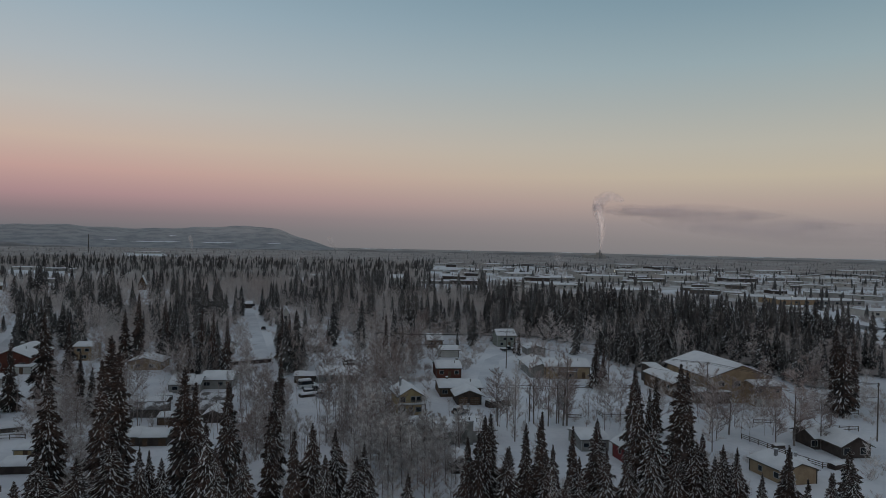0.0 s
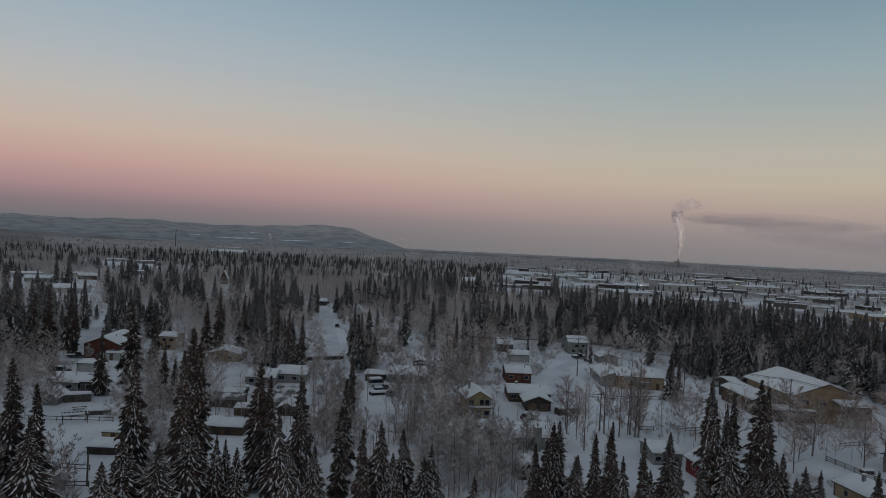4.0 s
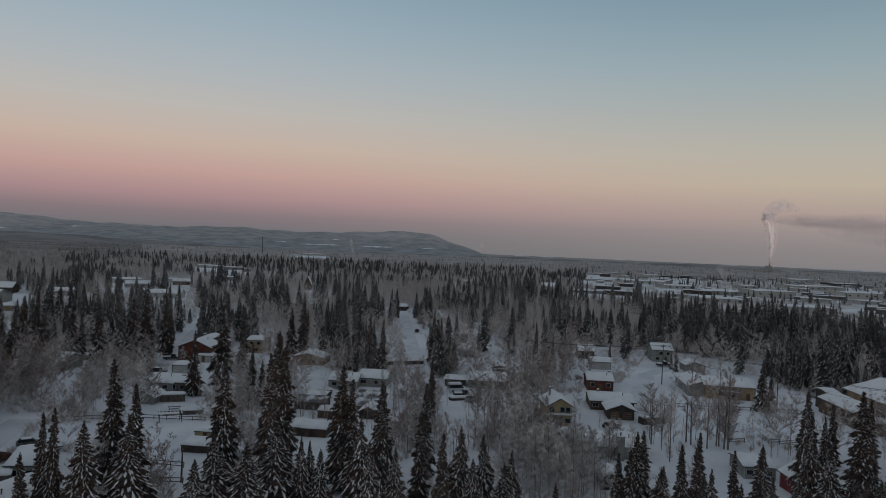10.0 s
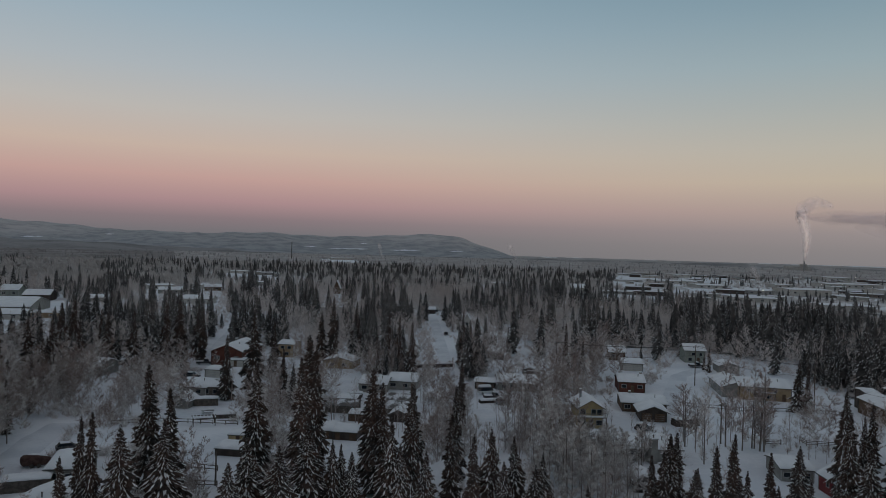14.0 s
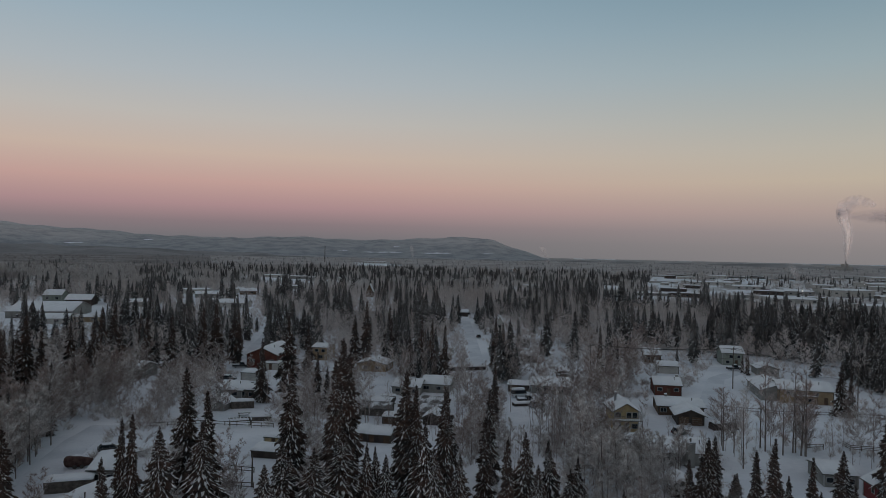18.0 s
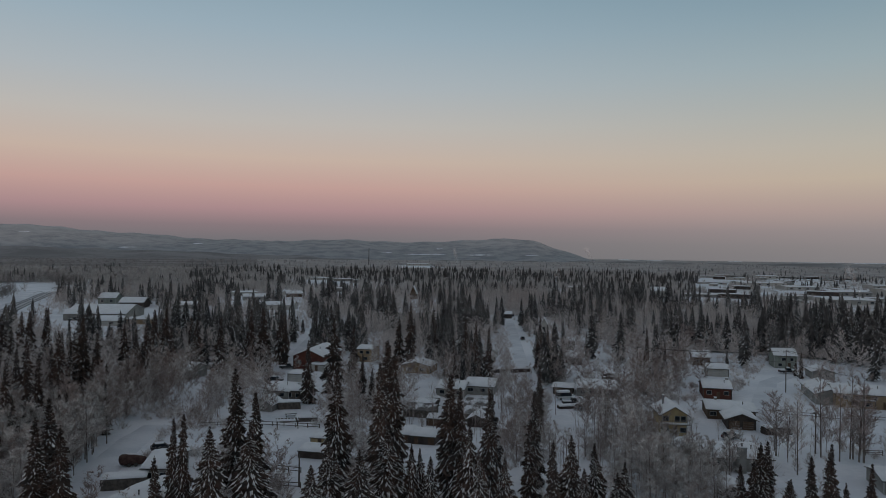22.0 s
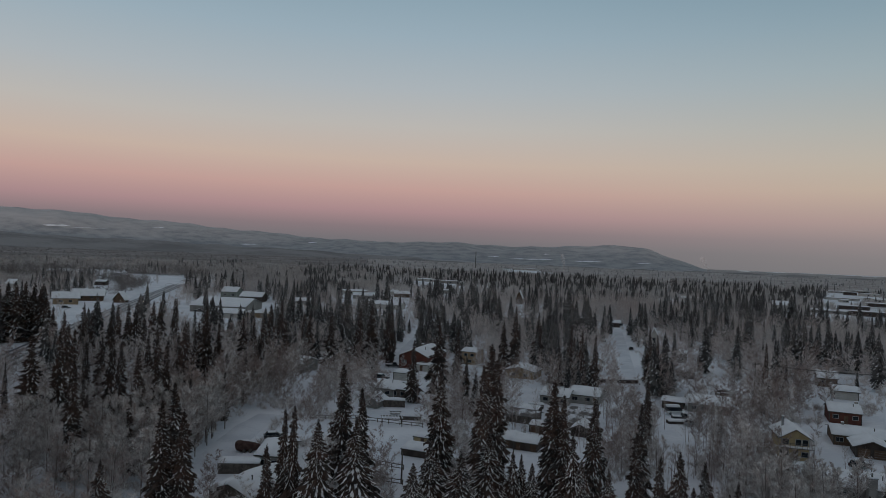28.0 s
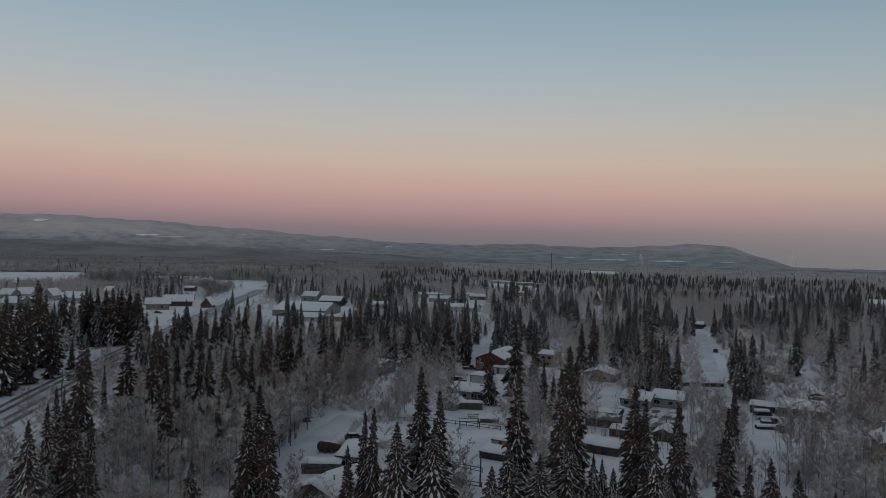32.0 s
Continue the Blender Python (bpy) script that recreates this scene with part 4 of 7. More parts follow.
house(-142.6, 420.0, 2, 31.7, 38, 3.6, 3.6, 'x', GREY, 'wide low commercial building with a flat snowy roof', name='store', windows=((-9, 1.8, 2.2, 1.4), (-5, 1.8, 2.2, 1.4), (0, 1.8, 2.2, 1.4), (6, 1.8, 2.2, 1.4)), doors=((3.2, 1.2, 2.1),), category='store')
house(-129.7, 381.0, 2, 19.6, 14, 2.6, 1.7, 'x', PALE, 'low front wing with a snowy roof', name='store_wing', windows=((-6, 1.6, 2.0, 1.2), (-1, 1.6, 2.0, 1.2), (5, 1.6, 2.0, 1.2)), category='store')
house(-113.6, 388.8, 0, 12.7, 10, 2.6, 0.6, 'x', TAN, 'yellowish low annex with a snowy roof', name='store_wing', windows=((-3, 1.5, 1.6, 1.0), (3, 1.5, 1.6, 1.0)), category='store')
house(-174.8, 524.0, 1, 11.6, 16, 4.6, 3.0, 'x', GREEN, 'green-walled house with a snowy roof', windows=((-3, 2.5, 1.6, 1.2), (3, 2.5, 1.6, 1.2)), chimney=(-4.5, 0, 0.8, 3.0))
house(-148.5, 491.4, 1, 15.3, 15, 3.8, 2.7, 'x', DARK, 'dark house with a snowy roof', windows=((-3, 2.0, 1.6, 1.2), (3, 2.0, 1.6, 1.2)))
house(-239.3, 415.1, 30, 13.3, 13, 4.0, 2.8, 'x', TAN, 'yellow-brown building with a snowy gable roof', name='store', windows=((-2.5, 2.0, 1.6, 1.2), (2.5, 2.0, 1.6, 1.2)), chimney=(0, 2, 0.9, 4.0), category='store', over=1.2)
house(-243.5, 448.6, 26, 17.2, 15, 3.8, 3.2, 'x', BROWN, 'brown building with a broad snowy roof', name='store', windows=((-4, 2.5, 1.8, 1.2), (2, 2.5, 1.8, 1.2)), category='store', over=1.4)
house(-219.2, 442.7, 5, 6.6, 7, 2.6, 4.2, 'y', BROWN, 'little brown chalet with a steep snowy roof', name='cabin', doors=((0, 1.0, 2.0),), category='cabin', over=0.9)
house(-311.8, 594.3, 6, 8.4, 8, 3.0, 1.1, 'x', DARK, 'dark kiosk with a snowy roof', name='kiosk', category='kiosk')
house(-309.7, 379.6, 12, 11.4, 16, 4.2, 3.0, 'x', GREEN, 'pale green house with a snowy roof', windows=((-3, 2.0, 1.4, 1.1), (3, 2.0, 1.4, 1.1)))
house(-367.3, 444.2, 12, 8.7, 14, 4.0, 3.4, 'x', GREY, 'grey house with a snowy roof', windows=((-2, 2.0, 1.4, 1.1), (2, 2.0, 1.4, 1.1)))
house(-362.6, 456.2, 11, 10.8, 14, 4.0, 4.2, 'x', PALE, 'pale house with a snowy roof', windows=((-3, 2.0, 1.4, 1.1), (3, 2.0, 1.4, 1.1)))
house(-309.3, 394.2, 11, 7.1, 10, 3.2, 3.4, 'y', GREY, 'grey house with a snowy gable', windows=((-2, 1.6, 1.2, 1.0), (2, 1.6, 1.2, 1.0)))
house(-340.5, 452.3, 11, 8.2, 14, 4.0, 4.2, 'y', GREY, 'grey house with a snowy gable roof', windows=((-2, 2.0, 1.4, 1.1), (2, 2.0, 1.4, 1.1)))
house(-313.5, 440.0, 10, 14.5, 14, 3.8, 3.4, 'x', GREEN, 'grey-green house with a snowy roof', windows=((-4, 2.0, 1.6, 1.1), (3, 2.0, 1.6, 1.1)))
house(-343.1, 523.7, 9, 6.1, 12, 3.5, 2.8, 'x', PALE, 'pale house behind spruces with a snowy roof', windows=((0, 2.0, 1.4, 1.1),))
house(91.7, 426.0, -14, 4.4, 9, 2.6, 1.1, 'x', DARK, 'dark house closing the street with a snowy roof', windows=((-3, 2.0, 1.6, 1.2), (3, 2.0, 1.6, 1.2)))
house(276.0, 623.7, -20, 14.1, 22, 7.0, 2.8, 'x', PALE, 'large pale house above the trees with a snowy roof', windows=((-5, 4.5, 1.8, 1.2), (0, 4.5, 1.8, 1.2), (5, 4.5, 1.8, 1.2)))
house(46.3, 593.5, -10, 5.2, 12, 5.0, 5.7, 'y', BROWN, 'brown gabled house among the woods', windows=((0, 3.0, 1.4, 1.2),))
house(92.1, 342.7, -16, 3.0, 8, 5.0, 2.8, 'y', PALE, 'pale house between birches', windows=((0, 3.0, 1.4, 1.2),))
house(24.6, 198.7, -20, 3.6, 4, 2.0, 0.7, 'x', WOOD_GREY, 'small grey shed with a snowy roof', name='garden_shed', doors=((0.3, 0.8, 1.7),), category='shed', over=0.3)
house(16.9, 180.6, -20, 6.9, 5, 1.8, 0.5, 'x', DARK, 'long dark open shed with a thin snowy roof', name='garden_shed', category='shed', snow=0.15, over=0.3)
house(30.2, 175.8, -20, 5.0, 6, 2.0, 1.0, 'x', GREY, 'grey shelter behind saplings with a patchy snowy roof', name='shelter', category='shelter', snow=0.14)
house(18.4, 162.8, -20, 3.6, 4, 1.9, 0.6, 'x', BROWN, 'brown shed with a snowy roof', name='garden_shed', category='shed', over=0.25)
house(78.5, 250.4, -20, 5.4, 6, 2.8, 0.8, 'x', DARK, 'dark cabin between trees with a snowy roof', name='cabin', windows=((-1.2, 1.6, 1.2, 0.9), (1.2, 1.6, 1.2, 0.9)), category='cabin')
house(79.1, 215.0, -20, 4.4, 6, 2.2, 0.9, 'y', WOOD_GREY, 'little weathered shed with a snowy gable', name='garden_shed', category='shed')
house(48.1, 253.0, -20, 3.4, 4, 2.0, 1.1, 'y', PALE, 'tiny pale playhouse with a snowy roof', name='playhouse', doors=((0.4, 0.7, 1.5),), category='playhouse')


# ---- the town on the plain ----
house(541.9, 903.4, -11, 60.8, 40, 4.4, 3.4, 'x', PALE, 'long pale warehouse with a snowy roof', name='warehouse', windows=((-25.3, 2.4, 2.4, 1.4), (-15.2, 2.4, 2.4, 1.4), (-5.1, 2.4, 2.4, 1.4), (5.1, 2.4, 2.4, 1.4), (15.2, 2.4, 2.4, 1.4), (25.3, 2.4, 2.4, 1.4),), category='warehouse', snow=0.4)
house(523.9, 790.9, -13, 36.3, 40, 3.9, 3.4, 'x', TOWN, 'long grey warehouse with a snowy roof', name='warehouse', windows=((-13.6, 2.1, 2.4, 1.4), (-4.5, 2.1, 2.4, 1.4), (4.5, 2.1, 2.4, 1.4), (13.6, 2.1, 2.4, 1.4),), category='warehouse', snow=0.4)
house(418.5, 564.2, -17, 40.0, 34, 3.9, 2.9, 'x', TOWN, 'grey depot with a snowy roof', name='warehouse', windows=((-15.0, 2.1, 2.4, 1.4), (-5.0, 2.1, 2.4, 1.4), (5.0, 2.1, 2.4, 1.4), (15.0, 2.1, 2.4, 1.4),), category='warehouse', snow=0.4)
house(506.6, 684.0, -15, 39.5, 36, 4.4, 3.1, 'x', GREY, 'grey depot with a snowy roof', name='warehouse', windows=((-14.8, 2.4, 2.4, 1.4), (-4.9, 2.4, 2.4, 1.4), (4.9, 2.4, 2.4, 1.4), (14.8, 2.4, 2.4, 1.4),), category='warehouse', snow=0.4)
house(562.2, 670.8, -15, 44.2, 44, 6.6, 3.7, 'x', PALE, 'big pale hall with a snowy roof', name='warehouse', windows=((-16.6, 3.6, 2.4, 1.4), (-5.5, 3.6, 2.4, 1.4), (5.5, 3.6, 2.4, 1.4), (16.6, 3.6, 2.4, 1.4),), category='warehouse', snow=0.4)
house(803.7, 867.9, -11, 81.9, 44, 5.5, 3.7, 'x', TOWN, 'grey hall with a snowy roof', name='warehouse', windows=((-36.4, 3.0, 2.4, 1.4), (-27.3, 3.0, 2.4, 1.4), (-18.2, 3.0, 2.4, 1.4), (-9.1, 3.0, 2.4, 1.4), (0.0, 3.0, 2.4, 1.4), (9.1, 3.0, 2.4, 1.4),), category='warehouse', snow=0.4)
house(447.2, 488.7, -18, 39.6, 30, 3.3, 2.6, 'x', TOWN, 'low grey store with a snowy roof', name='warehouse', windows=((-14.9, 1.8, 2.4, 1.4), (-5.0, 1.8, 2.4, 1.4), (5.0, 1.8, 2.4, 1.4), (14.9, 1.8, 2.4, 1.4),), category='warehouse', snow=0.4)
house(1004.5, 1121.2, -7, 43.7, 50, 7.2, 4.2, 'x', TOWN, 'tall grey block at the edge of town', name='warehouse', windows=((-16.4, 4.0, 2.4, 1.4), (-5.5, 4.0, 2.4, 1.4), (5.5, 4.0, 2.4, 1.4), (16.4, 4.0, 2.4, 1.4),), category='warehouse', snow=0.4)
house(698.9, 681.5, -14, 50.7, 40, 6.6, 3.4, 'x', PALE, 'pale hall with a snowy roof', name='warehouse', windows=((-20.3, 3.6, 2.4, 1.4), (-10.1, 3.6, 2.4, 1.4), (0.0, 3.6, 2.4, 1.4), (10.1, 3.6, 2.4, 1.4), (20.3, 3.6, 2.4, 1.4),), category='warehouse', snow=0.4)
house(617.4, 589.8, -16, 22.6, 24, 3.3, 2.0, 'x', TOWN, 'grey store with a snowy roof', name='warehouse', windows=((-5.7, 1.8, 2.4, 1.4), (5.7, 1.8, 2.4, 1.4),), category='warehouse', snow=0.4)
house(953.6, 871.2, -11, 24.9, 40, 5.0, 3.4, 'x', TOWN, 'grey hall with a snowy roof', name='warehouse', windows=((-6.2, 2.8, 2.4, 1.4), (6.2, 2.8, 2.4, 1.4),), category='warehouse', snow=0.4)
house(652.5, 555.7, -16, 49.0, 30, 3.3, 2.6, 'x', TOWN, 'grey store with a wide snowy roof', name='warehouse', windows=((-19.6, 1.8, 2.4, 1.4), (-9.8, 1.8, 2.4, 1.4), (0.0, 1.8, 2.4, 1.4), (9.8, 1.8, 2.4, 1.4), (19.6, 1.8, 2.4, 1.4),), category='warehouse', snow=0.4)
house(773.0, 644.7, -14, 42.0, 30, 3.9, 2.6, 'x', DARK, 'dark depot with a snowy roof', name='warehouse', windows=((-15.7, 2.1, 2.4, 1.4), (-5.2, 2.1, 2.4, 1.4), (5.2, 2.1, 2.4, 1.4), (15.7, 2.1, 2.4, 1.4),), category='warehouse', snow=0.4)
house(593.5, 449.3, -18, 13.6, 16, 2.8, 1.4, 'x', DARK, 'dark house with a snowy roof', name='warehouse', windows=((0.0, 1.5, 2.4, 1.4),), category='warehouse', snow=0.4)
house(504.6, 404.5, -19, 27.4, 24, 2.8, 2.0, 'x', PALE, 'pale low store with a snowy roof', name='warehouse', windows=((-9.1, 1.5, 2.4, 1.4), (0.0, 1.5, 2.4, 1.4), (9.1, 1.5, 2.4, 1.4),), category='warehouse', snow=0.4)
house(492.8, 358.9, -19, 38.3, 26, 3.9, 2.2, 'x', TAN, 'yellowish low depot with a snowy roof', name='warehouse', windows=((-14.4, 2.1, 2.4, 1.4), (-4.8, 2.1, 2.4, 1.4), (4.8, 2.1, 2.4, 1.4), (14.4, 2.1, 2.4, 1.4),), category='warehouse', snow=0.4)
house(523.4, 346.7, -19, 37.0, 26, 3.9, 2.2, 'x', GREY, 'grey low depot with a snowy roof', name='warehouse', windows=((-13.9, 2.1, 2.4, 1.4), (-4.6, 2.1, 2.4, 1.4), (4.6, 2.1, 2.4, 1.4), (13.9, 2.1, 2.4, 1.4),), category='warehouse', snow=0.4)
house(440.0, 316.7, -20, 8.3, 12, 2.5, 1.0, 'x', PALE, 'small pale store with a snowy roof', name='warehouse', windows=((0.0, 1.4, 2.4, 1.4),), category='warehouse', snow=0.4)
house(930.1, 628.4, -14, 65.0, 30, 4.4, 2.6, 'x', PALE, 'long pale hall with a snowy roof', name='warehouse', windows=((-27.9, 2.4, 2.4, 1.4), (-18.6, 2.4, 2.4, 1.4), (-9.3, 2.4, 2.4, 1.4), (0.0, 2.4, 2.4, 1.4), (9.3, 2.4, 2.4, 1.4), (18.6, 2.4, 2.4, 1.4),), category='warehouse', snow=0.4)
house(458.9, 275.3, -21, 24.1, 24, 3.9, 2.0, 'x', PALE, 'pale depot by the road with a snowy roof', name='warehouse', windows=((-6.0, 2.1, 2.4, 1.4), (6.0, 2.1, 2.4, 1.4),), category='warehouse', snow=0.4)
house(1118.4, 866.6, -10, 74.9, 40, 5.0, 3.4, 'x', TOWN, 'grey hall far off with a snowy roof', name='warehouse', windows=((-32.8, 2.8, 2.4, 1.4), (-23.4, 2.8, 2.4, 1.4), (-14.0, 2.8, 2.4, 1.4), (-4.7, 2.8, 2.4, 1.4), (4.7, 2.8, 2.4, 1.4), (14.0, 2.8, 2.4, 1.4),), category='warehouse', snow=0.4)
house(1411.6, 888.5, -9, 104.7, 40, 5.0, 3.4, 'x', TOWN, 'grey hall far off with a snowy roof', name='warehouse', windows=((-47.6, 2.8, 2.4, 1.4), (-38.1, 2.8, 2.4, 1.4), (-28.6, 2.8, 2.4, 1.4), (-19.0, 2.8, 2.4, 1.4), (-9.5, 2.8, 2.4, 1.4), (0.0, 2.8, 2.4, 1.4),), category='warehouse', snow=0.4)
house(1024.2, 1033.7, -8, 52.6, 40, 5.0, 3.4, 'x', DARK, 'dark hall far off with a snowy roof', name='warehouse', windows=((-21.0, 2.8, 2.4, 1.4), (-10.5, 2.8, 2.4, 1.4), (0.0, 2.8, 2.4, 1.4), (10.5, 2.8, 2.4, 1.4), (21.0, 2.8, 2.4, 1.4),), category='warehouse', snow=0.4)
house(661.2, 831.4, -12, 22.7, 30, 4.4, 2.6, 'x', TOWN, 'grey hall with a snowy roof', name='warehouse', windows=((-5.7, 2.4, 2.4, 1.4), (5.7, 2.4, 2.4, 1.4),), category='warehouse', snow=0.4)
house(715.5, 1172.6, -7, 35.8, 40, 5.0, 3.4, 'x', PALE, 'pale hall among trees with a snowy roof', name='warehouse', windows=((-11.9, 2.8, 2.4, 1.4), (0.0, 2.8, 2.4, 1.4), (11.9, 2.8, 2.4, 1.4),), category='warehouse', snow=0.4)
house(165.5, 1999.9, 7, 62.5, 30, 5.5, 2.6, 'x', PALE, 'pale building far over the woods', name='warehouse', windows=((-26.1, 3.0, 2.4, 1.4), (-15.6, 3.0, 2.4, 1.4), (-5.2, 3.0, 2.4, 1.4), (5.2, 3.0, 2.4, 1.4), (15.6, 3.0, 2.4, 1.4), (26.1, 3.0, 2.4, 1.4),), category='warehouse', snow=0.4)
house(-21.8, 705.8, -17, 15.7, 18, 2.8, 1.5, 'x', PALE, 'pale house roofs in the woods', name='warehouse', windows=((0.0, 1.5, 2.4, 1.4),), category='warehouse', snow=0.4)
house(-44.6, 961.2, -12, 17.7, 18, 3.3, 1.5, 'x', PALE, 'pale house far in the woods', name='warehouse', windows=((0.0, 1.8, 2.4, 1.4),), category='warehouse', snow=0.4)
house(-24.1, 932.1, -13, 12.8, 18, 3.3, 1.5, 'x', GREY, 'grey house far in the woods', name='warehouse', windows=((0.0, 1.8, 2.4, 1.4),), category='warehouse', snow=0.4)
house(34.2, 874.7, -13, 8.7, 14, 4.4, 1.2, 'x', PALE, 'pale tall house far in the woods', name='warehouse', windows=((0.0, 2.4, 2.4, 1.4),), category='warehouse', snow=0.4)
house(-3.4, 874.8, -13, 5.6, 14, 4.4, 1.2, 'x', GREY, 'grey tall house far in the woods', name='warehouse', windows=((0.0, 2.4, 2.4, 1.4),), category='warehouse', snow=0.4)
house(239.4, 756.6, -14, 18.4, 20, 3.3, 1.7, 'x', PALE, 'pale house far along the street', name='warehouse', windows=((-4.6, 1.8, 2.4, 1.4), (4.6, 1.8, 2.4, 1.4),), category='warehouse', snow=0.4)
house(-98.8, 625.8, 21, 20.5, 20, 3.3, 1.7, 'x', PALE, 'pale house in the woods with a snowy roof', name='warehouse', windows=((-5.1, 1.8, 2.4, 1.4), (5.1, 1.8, 2.4, 1.4),), category='warehouse', snow=0.4)
house(-65.5, 635.4, 21, 13.1, 18, 3.3, 1.5, 'x', PALE, 'pale house in the woods with a snowy roof', name='warehouse', windows=((0.0, 1.8, 2.4, 1.4),), category='warehouse', snow=0.4)
house(-57.7, 971.9, 27, 21.0, 18, 3.3, 1.5, 'x', PALE, 'pale house far in the woods', name='warehouse', windows=((-5.3, 1.8, 2.4, 1.4), (5.3, 1.8, 2.4, 1.4),), category='warehouse', snow=0.4)
house(-18.5, 928.2, 26, 20.1, 18, 3.3, 1.5, 'x', GREY, 'grey house far in the woods', name='warehouse', windows=((-5.0, 1.8, 2.4, 1.4), (5.0, 1.8, 2.4, 1.4),), category='warehouse', snow=0.4)
house(-24.8, 694.1, 22, 14.5, 18, 3.3, 1.5, 'x', GREY, 'grey house in the woods', name='warehouse', windows=((0.0, 1.8, 2.4, 1.4),), category='warehouse', snow=0.4)
house(-81.5, 567.1, 12, 17.0, 12, 3.0, 1.6, 'x', GREY, 'grey house in the woods with a wide snowy roof', windows=((-4.0, 1.7, 1.6, 1.1), (3.5, 1.7, 1.6, 1.1)), doors=((0.4, 0.95, 2.05),), snow=0.4)
house(-51.3, 480.8, -8, 19.0, 12, 3.2, 1.8, 'x', PALE, 'pale house among birches with a snowy roof', windows=((-5.0, 1.7, 1.6, 1.1), (4.5, 1.7, 1.6, 1.1)), doors=((0.0, 0.95, 2.05),), snow=0.4)
house(-54.4, 609.1, 6, 13.0, 11, 3.0, 1.6, 'x', BROWN, 'brown house in the woods with a snowy roof', windows=((-3.0, 1.7, 1.4, 1.1), (3.0, 1.7, 1.4, 1.1)), snow=0.4)
house(-110.9, 481.8, 14, 11.0, 10, 3.0, 1.5, 'x', GREY, 'small grey house in the woods with a snowy roof', windows=((-2.5, 1.7, 1.4, 1.1), (2.5, 1.7, 1.4, 1.1)), snow=0.4)


town_rng = random.Random(17)
placed = 0
while placed < 70:
    az, dist = radians(town_rng.uniform(-61, -27)), town_rng.uniform(640, 1500)
    x, y = -math.sin(az) * dist, math.cos(az) * dist
    if any(((x - (p[0] + p[2]) / 2) ** 2 + (y - (p[1] + p[3]) / 2) ** 2) < 26 ** 2 for p in CLEAR):
        continue
    w, dp, hh = town_rng.uniform(9, 40), town_rng.uniform(8, 20), town_rng.uniform(2.6, 4.6)
    mat = (PALE, TOWN, WOOD_GREY, GREY, DARK, TOWN)[placed % 6]
    tone = ("pale", "grey", "weathered", "grey", "dark", "grey")[placed % 6]
    house(x, y, math.degrees(az) + town_rng.uniform(-14, 14), w, dp, hh, 0.14 * dp, "x", mat, f"{tone} low town building with a snowy roof", name="town_building", windows=((0, hh * 0.5, 2.0, 1.2), (w * 0.3, hh * 0.5, 2.0, 1.2)), category="building", snow=0.4)
    placed += 1


def town_floor():
    """Trodden and ploughed snow of the lots and yards in town."""
    bm = bmesh.new()
    grid = [[bm.verts.new((*bearing(-64 + 0.5 * i, 480 + 40 * j), 0.0)) for i in range(72)] for j in range(40)]
    for row in grid:
        for v in row:
            v.co.z = ground_z(v.co.x, v.co.y) + 0.06
    for j in range(39):
        for i in range(71):
            if math.hypot(*grid[j][i].co.xy) > 500 - 9 * (i - 34) * 0.5:
                bm.faces.new((grid[j][i], grid[j][i + 1], grid[j + 1][i + 1], grid[j + 1][i])).smooth = True
    bmesh.ops.delete(bm, geom=[v for v in bm.verts if not v.link_faces], context="VERTS")
    bmesh.ops.recalc_face_normals(bm, faces=bm.faces[:])
    return tagged(part("town_ground", bm, LOT_SNOW), "trodden grey snow of the town lots", "ground", kind="structure")


town_floor()
TOWN_ROADS = ([(375.3, 220.4), (396.4, 288.5), (473.7, 424.6), (404.1, 451.2)], [(727.9, 425.0), (731.7, 533.4), (699.3, 627.4), (533.4, 643.7)], [(1062.5, 620.8), (1035.0, 755.0), (974.5, 874.8)])
for line in TOWN_ROADS:
    strip("town_road", line, 9.0, 0.15, ASPHALT, "dark town road with streaks of snow", clear=None)


# ---- power plant, mast and smoke ----
def thin(face, uv, core):
    """Notes at each corner how far it lies from the thin rim of a body of vapour."""
    face.smooth = True
    for corner, v in zip(face.loops, core):
        corner[uv].uv = (v, 0.5)


def plume(name, rings, mat, label, sides=14, seed=0):
    """A column of vapour through rings of (x, y, z, radius)."""
    bm = bmesh.new()
    dense = []
    for (a, b) in zip(rings, rings[1:]):
        for i in range(6):
            k = i / 6
            dense.append([p + (q - p) * k for p, q in zip(a, b)])
    dense.append(list(rings[-1]))
    last = None
    uv = bm.loops.layers.uv.new("core")
    for x, y, z, r in dense:
        ring = []
        facing = math.atan2(y, x)
        for i in range(sides):
            a = 6.2832 * i / sides
            q = r * (1 + 0.45 * noise.noise((math.cos(a) * 1.3 + seed, math.sin(a) * 1.3, z / max(r, 0.1) * 0.6)))
            ring.append(bm.verts.new((x + q * math.cos(a), y + q * math.sin(a), z + 0.3 * q * math.sin(a * 2 + seed))))
        if last:
            for i in range(sides):
                thin(bm.faces.new((last[i], last[(i + 1) % sides], ring[(i + 1) % sides], ring[i])), uv, [math.cos(6.2832 * j / sides - facing) ** 2 for j in (i, i + 1, i + 1, i)])
        last = ring
    return tagged(part(name, bm, mat), label, "smoke", kind="stuff")


PX, PY = bearing(-40.1, 2600)
stack = new("power_plant")
stack.matrix_basis = pose(PX, PY, 0, 0, 0, -40)
part("hall", boxed(-60, 10, -1, 20, 50, 15, 0.5), TOWN, stack)
part("boiler_house", boxed(-14, 15, 15, 8, 45, 24, 0.5), TOWN, stack)
bm = bmesh.new()
tube(bm, [((0, 0, -1), 3.0), ((0, 0, 26), 2.4), ((0, 0, 34), 2.2)], 12)
part("chimney", bm, METAL, stack)
tagged(stack, "grey power plant with one dark chimney", "power plant")
